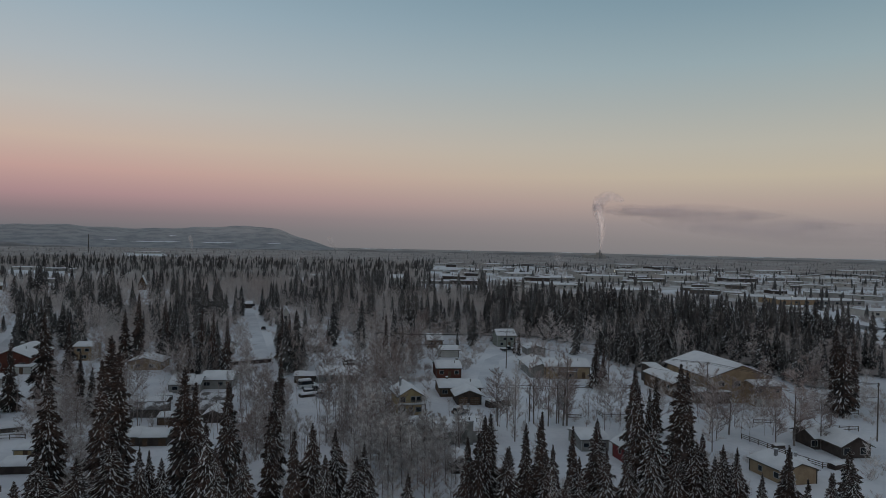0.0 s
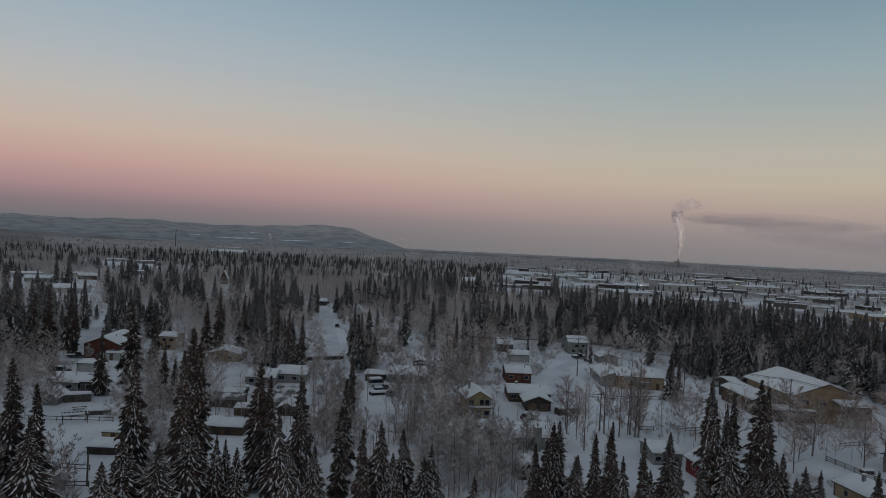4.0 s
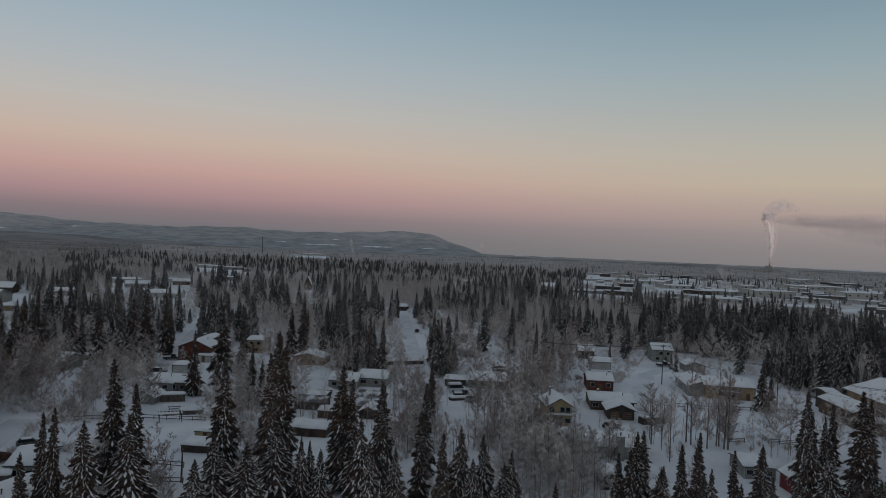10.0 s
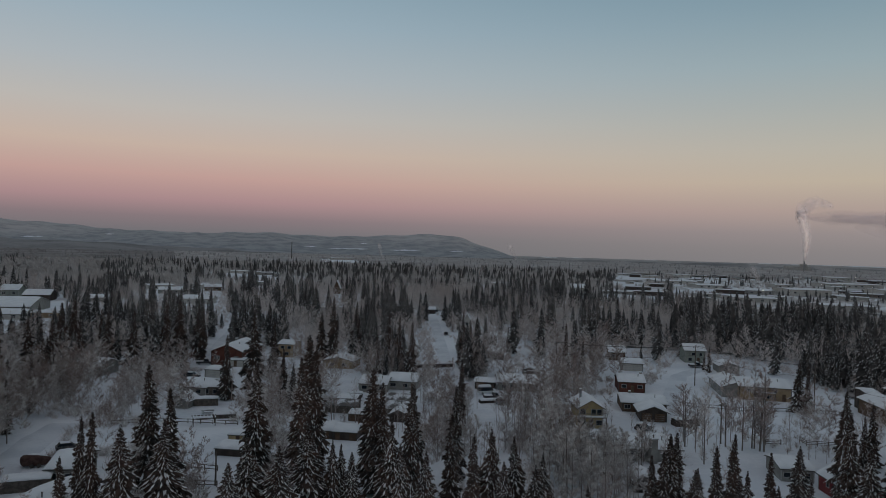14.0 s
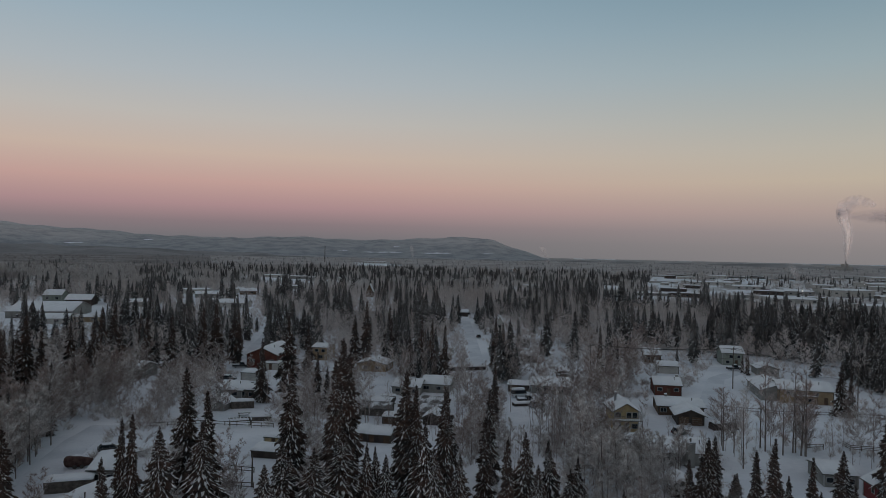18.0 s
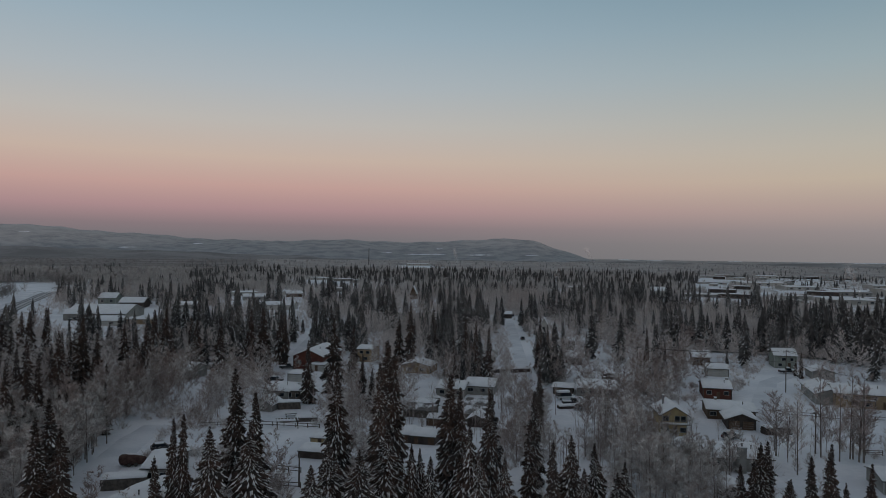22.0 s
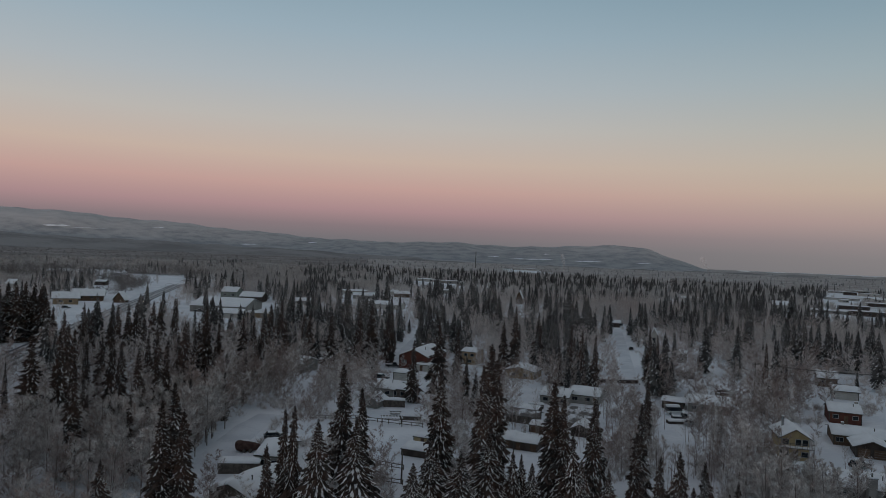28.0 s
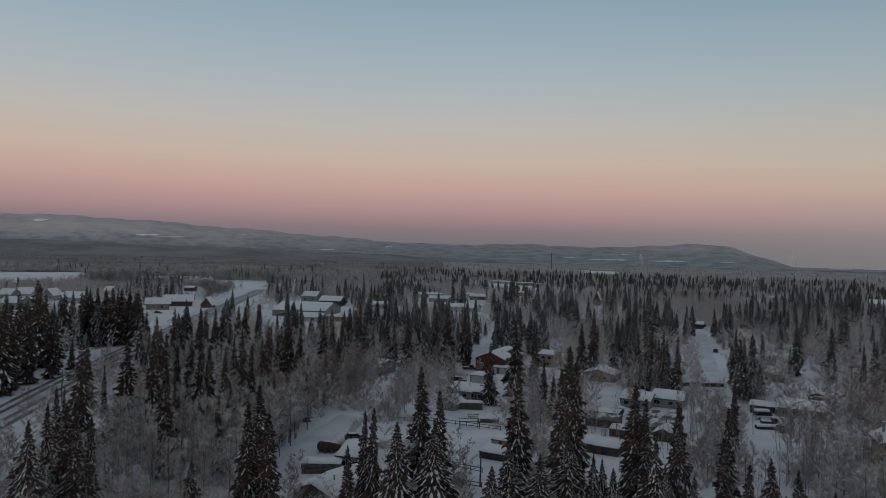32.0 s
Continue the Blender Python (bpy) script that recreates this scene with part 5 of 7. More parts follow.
COLUMN = ((0, 0, 33, 3.5), (2, 1, 62, 9), (4, 3, 95, 13), (4, 3, 130, 17), (-2, -2, 162, 20), (-8, -7, 185, 22), (-9, -8, 205, 17), (-6, -5, 218, 6))
for wide, mat in ((1.15, STEAM_THIN), (0.88, STEAM)):
    plume("steam_column", [(PX + x * 0.9, PY - y * 0.75, 33 + 0.9 * (z - 33), r * wide) for x, y, z, r in COLUMN], mat, "pale steam rising in a column from the chimney", 20, seed=1 + wide)


def puffs(rows, mat, label, name="steam_cloud"):
    """A curling cloud of vapour: overlapping lumpy balls of (x, y, z, radius), thin towards their rims."""
    bm = bmesh.new()
    uv = bm.loops.layers.uv.new("core")
    for x, y, z, r in rows:
        c = Vector((x, y, z))
        ball = bmesh.ops.create_icosphere(bm, subdivisions=3 if r > 10 else 2, radius=r)["verts"]
        for v in ball:
            v.co *= 1 + 0.45 * noise.noise(v.co / r * 1.4 + c * 0.05)
            v.co += c
        out = {v: abs((v.co - c).normalized().dot(c.normalized())) ** 1.6 for v in ball}
        for f in {f for v in ball for f in v.link_faces}:
            thin(f, uv, [out[corner.vert] for corner in f.loops])
    return tagged(part(name, bm, mat), label, "smoke", kind="stuff")


CURL = ((-8, -7, 196, 23), (-5, -4, 222, 25), (10, 8, 240, 24), (30, 25, 246, 22), (50, 42, 241, 16), (64, 54, 236, 11))
puffs([(PX + x * 0.9, PY - y * 0.75, 33 + 0.9 * (z - 33), r) for x, y, z, r in CURL], STEAM_PUFF, "pale lilac steam curling over at the top of the column")
plume("steam_jet", [(PX, PY, 33, 2.4), (PX + 1, PY, 50, 5.5), (PX + 3, PY - 2, 75, 8), (PX + 5, PY - 3, 105, 9), (PX + 5, PY - 4, 140, 7), (PX + 3, PY - 2, 165, 2)], STEAM_JET, "bright dense steam over the chimney's mouth", 16, seed=9)


def streak(rings, mat, label):
    """A flat drifting band of vapour through rings of (x, y, z, height, depth)."""
    bm = bmesh.new()
    uv = bm.loops.layers.uv.new("core")
    last = None
    dense = []
    for a, b in zip(rings, rings[1:]):
        dense += [[p + (q - p) * i / 8 for p, q in zip(a, b)] for i in range(8)]
    dense.append(list(rings[-1]))
    for x, y, z, h, dp in dense:
        q = 1 + 0.5 * noise.noise((x * 0.006, y * 0.006, z * 0.01))
        ring = [bm.verts.new((x, y + dp * math.cos(a), z + h * q * math.sin(a))) for a in [6.2832 * i / 12 for i in range(12)]]
        if last:
            for i in range(12):
                thin(bm.faces.new((last[i], last[(i + 1) % 12], ring[(i + 1) % 12], ring[i])), uv, [math.cos(6.2832 * j / 12) ** 2 for j in (i, i + 1, i + 1, i)])
        last = ring
    return tagged(part("drifting_smoke", bm, mat), label, "smoke", kind="stuff")


def drift(az0, e0, az1, e1, d, h):
    """A drifting band between two bearings and heights over the eye's level, d metres off."""
    rows = []
    for k, q in ((0, 0.35), (0.1, 0.85), (0.35, 1.0), (0.7, 0.85), (0.9, 0.5), (1, 0.1)):
        x, y = bearing(az0 + (az1 - az0) * k, d)
        rows.append((x, y, HOVER + d * math.tan(radians(e0 + (e1 - e0) * k)), h * q, 60))
    return rows


for az0, e0, az1, e1, off, tall, mat in ((-40.9, 3.05, -52.5, 2.6, 2700, 34, HAZE_CLOUD), (-41.2, 2.95, -48.5, 2.75, 2720, 20, HAZE_CLOUD), (-44.0, 2.35, -57.0, 1.95, 2800, 44, HAZE_BANK), (-47.5, 1.6, -66.0, 1.2, 2950, 50, HAZE_BANK)):
    streak(drift(az0, e0, az1, e1, off, tall), mat, "long grey band of smoke drifting off the plant")

mast = new("radio_mast")
mx, my = bearing(-0.78, 1900)
mast.matrix_basis = pose(mx, my, 0)
bm = bmesh.new()
for sx, sy in ((-0.9, -0.9), (0.9, -0.9), (0, 0.9)):
    tube(bm, [((sx, sy, -1), 0.35), ((sx * 0.6, sy * 0.6, 47), 0.3)], 5)
for i in range(11):
    z = 2 + 4 * i
    tube(bm, [((-0.9, -0.9, z), 0.15), ((0.9, -0.9, z + 2), 0.15)], 4)
    tube(bm, [((0.9, -0.9, z), 0.15), ((0, 0.9, z + 2), 0.15)], 4)
part("lattice", bm, DARK_TRIM, mast)
tagged(mast, "dark lattice radio mast above the woods", "mast")


def chimney_smoke(x, y, z, h, lean, r=0.5):
    rows = []
    for i in range(10):
        k = i / 9
        rows.append((x + lean * k ** 1.5, y, z + h * k, r * (0.4 + 1.1 * k) * (1.0 if k < 0.8 else 0.8)))
    puffs(rows, CHIMNEY_SMOKE, "pale smoke rising from a house chimney", "chimney_smoke")


chimney_smoke(69.5, 149.4, 8.4, 7.5, -0.6, 0.7)
chimney_smoke(150.5, 232.4, 7.3, 9, 1.0, 0.6)
chimney_smoke(457.2, 599.3, 4.2, 26, -10, 3.5)
chimney_smoke(191.4, 677.4, 4.4, 18, 5, 3)
chimney_smoke(277.5, 1998.0, 6.1, 40, -6, 6)
chimney_smoke(716.0, 2096.4, 7.0, 45, -22, 8)
chimney_smoke(-237.1, 413.5, 8.2, 14, 6, 1.6)
chimney_smoke(-176.8, 484.2, 6.1, 12, 2, 1.6)
chimney_smoke(-6.8, 238.7, 7.1, 9, -0.5, 0.8)
chimney_smoke(68.7, 158.9, 2.1, 8, 0.5, 0.5)


# ---- vehicles ----
PAINT = {"white": material("white_car_paint", (0.62, 0.63, 0.64), 0.35, (0.55, 0.56, 0.57), 0.8),
         "dark": material("dark_car_paint", (0.03, 0.032, 0.036), 0.3, (0.05, 0.05, 0.055), 0.8),
         "red": material("dark_red_car_paint", (0.10, 0.03, 0.026), 0.4, (0.14, 0.05, 0.04), 0.8),
         "silver": material("silver_car_paint", (0.34, 0.35, 0.37), 0.3, (0.28, 0.29, 0.30), 0.8)}
RUBBER = material("tyre_rubber", (0.02, 0.02, 0.021), 0.9, (0.03, 0.03, 0.03), 3.0)


def profile(points, half, mat, name, parent, label="", bevel=0.06):
    bm = prism(points, -half, half)
    bmesh.ops.recalc_face_normals(bm, faces=bm.faces[:])
    bmesh.ops.bevel(bm, geom=bm.edges[:], offset=bevel, segments=2, affect="EDGES", profile=0.6)
    return part(name, bm, mat, parent, label)


def vehicle(x, y, turn, body="car", paint="white", snow=0.25, lights=False, label="parked car under snow"):
    """A car, pickup or van along local x."""
    ob = new("pickup_truck" if body == "pickup" else "van" if body == "van" else "car")
    ob.matrix_basis = pose(x, y, ground_z(x, y) + 0.1, 0, 0, turn)
    L = {"car": 4.5, "pickup": 5.4, "van": 5.2}[body]
    a, m = L / 2, PAINT[paint]
    low = [(-a, 0.35), (a, 0.35), (a, 0.75), (a * 0.55, 0.95), (-a, 1.0)]
    profile(low, 0.88, m, "body", ob)
    if body == "car":
        cab = [(-a * 0.92, 0.96), (a * 0.42, 0.96), (a * 0.12, 1.48), (-a * 0.72, 1.5)]
    elif body == "pickup":
        cab = [(-a * 0.12, 0.96), (a * 0.5, 0.96), (a * 0.3, 1.72), (-a * 0.08, 1.75)]
    else:
        cab = [(-a * 0.98, 0.96), (a * 0.72, 0.96), (a * 0.45, 1.95), (-a * 0.97, 2.0)]
    profile(cab, 0.78, GLASS, "cabin", ob, "dark glazed cabin")
    top = [(p[0] * 0.96, p[1]) for p in cab[2:]]
    x1, x0, z1 = max(p[0] for p in top), min(p[0] for p in top), max(p[1] for p in top)
    part("roof", boxed(x0, -0.76, z1 - 0.08, x1, 0.76, z1 + 0.03, 0.03), m, ob)
    if snow:
        part("roof_snow", boxed(x0 + 0.05, -0.72, z1 + 0.02, x1 - 0.05, 0.72, z1 + 0.03 + snow, snow * 0.4), SNOW_ROOF, ob)
        part("bonnet_snow", boxed(a * 0.5, -0.76, 0.86, a * 0.95, 0.76, 0.92 + snow * 0.7, snow * 0.3), SNOW_ROOF, ob)
        if body == "pickup":
            part("bed_snow", boxed(-a * 0.97, -0.8, 0.9, -a * 0.16, 0.8, 1.0 + snow * 0.5, snow * 0.25), SNOW_ROOF, ob)
    for wx in (-a * 0.62, a * 0.62):
        for wy in (-0.86, 0.86):
            bm = bmesh.new()
            tube(bm, [((wx, wy - 0.1, 0.33), 0.33), ((wx, wy + 0.1, 0.33), 0.33)], 12)
            w = part("wheel", bm, RUBBER, ob)
            part("rim", boxed(wx - 0.14, wy - 0.12, 0.19, wx + 0.14, wy + 0.12, 0.47, 0.04), METAL, w)
    for wy in (-0.62, 0.62):
        part("headlight", boxed(a - 0.06, wy - 0.16, 0.6, a + 0.03, wy + 0.16, 0.76, 0.02), LAMP if lights else TRIM, ob)
        part("tail_light", boxed(-a - 0.03, wy - 0.12, 0.66, -a + 0.05, wy + 0.12, 0.86, 0.02), RED, ob)
    CLEAR.append((x, y, x + 0.1, y, 4.0))
    return tagged(ob, label, "car" if body == "car" else body)


vehicle(81.4, 145.7, 25, "car", "dark", 0.2, label="dark car beside the carport, dusted with snow")
vehicle(56.4, 186.9, 8, "van", "white", 0.5, label="van buried under a rounded snow cover")
vehicle(56.4, 180.4, 3, "pickup", "dark", 0.3, label="dark pickup truck with snow on its roof")
vehicle(57.1, 174.9, 40, "car", "silver", 0.4, label="silver car under deep snow")
vehicle(75.1, 316.7, 80, "car", "dark", 0.1, label="dark car parked along the street")
vehicle(-24.5, 216.9, -15, "car", "dark", 0.1, label="dark car parked before the rust-brown house")
vehicle(-23.4, 240.8, 5, "pickup", "dark", 0.15, label="dark pickup truck beside the rust-brown house")
vehicle(-43.6, 226.5, 30, "car", "silver", 0.5, label="car buried under snow by the trees")

vehicle(-37.9, 144.3, 20, "car", "dark", 0.12, label="dark car behind a snowy roof")
vehicle(-135.4, 189.1, 255, "pickup", "silver", 0.0, True, label="silver pickup truck on the highway with its lights on")
vehicle(-206.3, 451.6, 253, "car", "dark", 0.0, True, label="dark car on the highway with its lights on")
vehicle(126.7, 244.0, 15, "car", "silver", 0.3, label="silver car before the pale garage")
vehicle(145.7, 224.9, 0, "pickup", "dark", 0.25, label="dark pickup truck below the grey-green house")
vehicle(-190.4, 261.3, 10, "car", "white", 0.2, label="white car on the snowy side road")
vehicle(-222.0, 385.8, 5, "car", "dark", 0.2, label="car parked at the yellow-brown building")
vehicle(-152.5, 400.4, 10, "pickup", "dark", 0.1, label="dark pickup truck parked at the store")
vehicle(398.3, 277.6, 0, "van", "white", 0.2, label="white van at the town depots")
vehicle(406.2, 265.4, 30, "car", "dark", 0.1, label="dark car in the town yard")
vehicle(424.8, 266.7, 10, "car", "silver", 0.1, label="silver car in the town yard")


def round_trailer(x, y, turn, label):
    """A round-nosed trailer under a tarpaulin, low at its far end."""
    ob = new("covered_trailer")
    ob.matrix_basis = pose(x, y, ground_z(x, y), 0, 0, turn)
    bm = bmesh.new()
    tube(bm, [((-2.3, 0, 1.1), 0.25), ((-2.15, 0, 1.12), 0.72), ((-1.8, 0, 1.15), 0.98), ((-1.0, 0, 1.18), 1.05), ((0.3, 0, 1.1), 1.0), ((1.5, 0, 0.95), 0.82), ((2.3, 0, 0.8), 0.55), ((2.6, 0, 0.72), 0.2)], 16)
    for f in bm.faces:
        f.smooth = True
    part("cover", bm, TARP, ob, "dark reddish-brown tarpaulin")
    bm = bmesh.new()
    tube(bm, [((-1.5, 0, 1.85), 0.30), ((-0.4, 0, 1.95), 0.42), ((0.9, 0, 1.76), 0.36), ((1.9, 0, 1.42), 0.2)], 10)
    part("snow_cap", bm, SNOW_ROOF, ob, "thin cap of snow")
    for sx in (-0.5, 0.6):
        for sy in (-1, 1):
            bm = bmesh.new()
            tube(bm, [((sx, sy * 0.82, 0.34), 0.34), ((sx, sy * 1.02, 0.34), 0.34)], 14)
            part("wheel", bm, DARK_TRIM, ob)
    part("drawbar", boxed(2.3, -0.06, 0.42, 3.6, 0.06, 0.54, 0.01), METAL, ob)
    return tagged(ob, label, "trailer")


round_trailer(-40.6, 134.4, 14, "round trailer under a dark red-brown cover standing in the lane")


# ---- fences ----
def fence(points, h=1.2, rails=3, gap=2.4, label="dark post-and-rail fence in the snow"):
    ob = new("fence")
    x0, y0 = points[0]
    ob.matrix_basis = pose(x0, y0, ground_z(x0, y0))
    for (ax, ay), (bx, by) in zip(points, points[1:]):
        n = max(1, round(math.hypot(bx - ax, by - ay) / gap))
        turn = math.degrees(math.atan2(by - ay, bx - ax))
        for i in range(n + 1):
            px, py = ax + (bx - ax) * i / n, ay + (by - ay) * i / n
            p = part("post", boxed(-0.07, -0.07, -0.3, 0.07, 0.07, h, 0.015), WOOD_GREY, ob, "", pose(px - x0, py - y0, ground_z(px, py) - ground_z(x0, y0), 0, 0, turn))
            part("post_snow", boxed(-0.09, -0.09, h, 0.09, 0.09, h + 0.12, 0.03), SNOW_ROOF, p)
            if i < n:
                s = math.hypot(bx - ax, by - ay) / n
                for k in range(rails):
                    z = h * (0.3 + 0.6 * k / max(1, rails - 1))
                    part("rail", boxed(0, -0.03, z - 0.06, s, 0.03, z + 0.06), WOOD_GREY, ob, "", pose(px - x0, py - y0, ground_z(px, py) - ground_z(x0, y0), 0, 0, turn))
    return tagged(ob, label, "fence", "rail fences")


fence([(126.0, 102.7), (124.8, 95.4), (123.7, 88.4), (123.6, 82.7), (125.9, 81.1)])
fence([(139.3, 110.3), (145.2, 108.0)])
fence([(161.5, 112.5), (171.4, 105.7)])
fence([(111.5, 132.2), (110.6, 129.1), (116.7, 126.7)])
fence([(105.0, 167.2), (113.2, 162.5), (116.4, 159.8), (132.1, 157.3), (143.4, 151.5)], 1.1, 2, 3.2)
fence([(-14.3, 129.7), (-9.8, 127.9)], 1.0, 2)
fence([(-13.2, 120.6), (-9.2, 119.6)], 1.0, 2)
fence([(-34.7, 163.3), (-24.4, 164.7), (-8.3, 160.1)], 1.0, 2, 3.0)
fence([(150.5, 99.2), (156.0, 96.1)])
fence([(102.1, 131.2), (105.4, 130.5)])


# ---- poles, wires and lamps ----
def utility_pole(x, y, h, turn=0.0, arm=True, label="weathered wooden utility pole with a crossarm"):
    ob = new("utility_pole")
    ob.matrix_basis = pose(x, y, ground_z(x, y), 0, 0, turn)
    bm = bmesh.new()
    tube(bm, [((0, 0, -0.5), 0.17), ((0, 0, h), 0.11)], 8)
    part("pole", bm, WOOD_GREY, ob)
    if arm:
        c = part("crossarm", boxed(-1.2, -0.06, h - 0.7, 1.2, 0.06, h - 0.56), WOOD_GREY, ob)
        for k in (-1.1, -0.5, 0.5, 1.1):
            part("insulator", boxed(k - 0.05, -0.05, h - 0.56, k + 0.05, 0.05, h - 0.36, 0.015), METAL, c)
    return tagged(ob, label, "utility pole", "utility poles")


def wire(a, b, sag, label="thin black power line sagging between poles"):
    bm = bmesh.new()
    rows = []
    for i in range(13):
        k = i / 12
        p = Vector(a).lerp(Vector(b), k)
        rows.append(((p.x, p.y, p.z - 4 * sag * k * (1 - k)), 0.03))
    tube(bm, rows, 4)
    return tagged(part("power_line", bm, DARK_TRIM), label, "power line", "power lines")


POLES = [(83.0, 202.2), (124.7, 193.0), (135.6, 156.0), (138.4, 123.1), (151.7, 89.4)]
for x, y in POLES:
    utility_pole(x, y, 12.5, 20)
for (ax, ay), (bx, by) in zip(POLES, POLES[1:]):
    for side in (-1.1, 0.5, 1.1):
        wire((ax + side * 0.94, ay + side * 0.34, 12.2 + ground_z(ax, ay)), (bx + side * 0.94, by + side * 0.34, 12.2 + ground_z(bx, by)), 0.9)
    wire((ax, ay, 9.5), (bx, by, 9.5), 1.2)
utility_pole(-9.5, 120.2, 5.5, 0, False, "short wooden pole in a snowy yard")
utility_pole(92.8, 133.4, 9.0, 30)
utility_pole(-109.8, 150.0, 10.5, 70)


def street_lamp(x, y, h, turn, label="grey highway lamp post with a long arm"):
    ob = new("street_lamp")
    ob.matrix_basis = pose(x, y, ground_z(x, y), 0, 0, turn)
    bm = bmesh.new()
    tube(bm, [((0, 0, -0.4), 0.14), ((0, 0, h * 0.6), 0.11), ((0, 0, h), 0.09)], 8)
    part("post", bm, METAL, ob)
    bm = bmesh.new()
    tube(bm, [((0, 0, h - 0.6), 0.07), ((1.2, 0, h - 0.1), 0.06), ((4.2, 0, h + 0.35), 0.05)], 6)
    part("arm", bm, METAL, ob)
    part("lamp_head", boxed(4.0, -0.14, h + 0.25, 4.8, 0.14, h + 0.42, 0.04), METAL, ob)
    return tagged(ob, label, "street lamp", "highway lamps")


for x, y in [(-151.7, 203.2), (-173.6, 278.9), (-182.0, 391.5), (-213.9, 495.6)]:
    street_lamp(x, y, 10, 15)


def lamp_post(x, y, h, label="tall yard lamp glowing in the town"):
    ob = new("yard_lamp")
    ob.matrix_basis = pose(x, y, ground_z(x, y))
    bm = bmesh.new()
    tube(bm, [((0, 0, -0.4), 0.2), ((0, 0, h), 0.12)], 6)
    part("post", bm, METAL, ob)
    bm = bmesh.new()
    bmesh.ops.create_icosphere(bm, subdivisions=1, radius=0.3, matrix=Matrix.Translation((0, 0, h + 0.3)))
    part("lamp", bm, LAMP, ob, "glowing lamp")
    return tagged(ob, label, "lamp", "town lamps")


for x, y in [(602.3, 686.6), (652.0, 710.2), (415.3, 542.4), (621.6, 635.1), (577.1, 517.6), (751.3, 648.1), (410.9, 299.1), (935.3, 833.7), (957.0, 1015.3), (931.2, 578.2)]:
    lamp_post(x, y, 11)


# ---- yards ----
def picnic_table(x, y, turn, label="wooden picnic table under snow"):
    ob = new("picnic_table")
    ob.matrix_basis = pose(x, y, ground_z(x, y), 0, 0, turn)
    part("tabletop", boxed(-1.4, -0.5, 0.7, 1.4, 0.5, 0.78, 0.02), WOOD_GREY, ob)
    part("snow_cover", boxed(-1.36, -0.46, 0.78, 1.36, 0.46, 1.05, 0.1), SNOW_ROOF, ob)
    for s in (-1, 1):
        part("bench", boxed(-1.4, s * 0.95 - 0.16, 0.4, 1.4, s * 0.95 + 0.16, 0.46, 0.02), WOOD_GREY, ob)
        part("bench_snow", boxed(-1.36, s * 0.95 - 0.14, 0.46, 1.36, s * 0.95 + 0.14, 0.66, 0.06), SNOW_ROOF, ob)
        for t in (-1.1, 1.1):
            part("leg", boxed(t - 0.06, s * 0.6 - 0.06, -0.1, t + 0.06, s * 0.6 + 0.06, 0.7), WOOD_GREY, ob)
    return tagged(ob, label, "table")


def yard_pile(x, y, turn, w, d, h, mat, label, name="woodpile"):
    """A stack of boards or goods under a cap of snow."""
    ob = new(name)
    ob.matrix_basis = pose(x, y, ground_z(x, y), 0, 0, turn)
    rng2 = random.Random(int(abs(x * 11 + y)))
    n = max(2, int(h / 0.22))
    for i in range(n):
        o = rng2.uniform(-0.12, 0.12)
        part("board_layer", boxed(-w / 2 + o, -d / 2, h * i / n - (0.3 if i == 0 else 0), w / 2 + o, d / 2, h * (i + 0.85) / n, 0.02), mat, ob)
    part("snow_cap", roof_sheet(w, d, 0.18, h - 0.05, 0.0, 0.32, 0.08, "x", int(abs(x)), 0.15), SNOW_ROOF, ob)
    CLEAR.append((x - w / 2, y, x + w / 2, y, d / 2 + 1))
    return tagged(ob, label, "woodpile" if name == "woodpile" else name.replace("_", " "))


def frame_shelter(x, y, turn, w, d, h, label="open timber frame with snow on its beams"):
    ob = new("timber_frame")
    ob.matrix_basis = pose(x, y, ground_z(x, y), 0, 0, turn)
    for sx in (-1, 1):
        for sy in (-1, 1):
            part("post", boxed(sx * w / 2 - 0.08, sy * d / 2 - 0.08, -0.3, sx * w / 2 + 0.08, sy * d / 2 + 0.08, h), WOOD_GREY, ob)
    for sy in (-1, 1):
        part("beam", boxed(-w / 2 - 0.3, sy * d / 2 - 0.06, h, w / 2 + 0.3, sy * d / 2 + 0.06, h + 0.18), WOOD_GREY, ob)
    for k in range(7):
        q = part("slat", boxed(-w / 2 + w * k / 6 - 0.06, -d / 2 - 0.2, h + 0.18, -w / 2 + w * k / 6 + 0.06, d / 2 + 0.2, h + 0.26), WOOD_GREY, ob)
        part("slat_snow", boxed(-w / 2 + w * k / 6 - 0.10, -d / 2 - 0.2, h + 0.26, -w / 2 + w * k / 6 + 0.10, d / 2 + 0.2, h + 0.42, 0.05), SNOW_ROOF, q)
    return tagged(ob, label, "pergola")


frame_shelter(-15.5, 161.3, 8, 4.5, 3.0, 1.6)
picnic_table(-15.7, 171.9, 10)
yard_pile(-17.0, 181.0, 4, 5.5, 2.5, 1.8, WOOD_GREY, "stack of grey boards under snow")
yard_pile(15.5, 176.8, 5, 5.0, 2.0, 1.2, DARK, "dark goods under a snowy cover")
yard_pile(20.0, 187.1, -8, 4.0, 2.0, 1.2, WOOD_GREY, "grey woodpile under snow")
yard_pile(21.2, 155.0, 12, 4.5, 2.2, 1.3, DARK, "dark woodpile under snow")
yard_pile(8.5, 178.7, 0, 4.0, 2.0, 1.1, WOOD_GREY, "grey woodpile by the sheds")
yard_pile(50.0, 230.0, 5, 14.0, 2.6, 1.3, DARK, "long dark boat hull cover with snow on top", "covered_boat")
yard_pile(94.1, 148.9, 4, 6.5, 2.2, 1.7, DARK, "dark stacked goods beside the carport under snow")
yard_pile(127.4, 94.8, -18, 2.4, 1.0, 0.7, DARK, "dark garden trailer under snow", "garden_trailer")
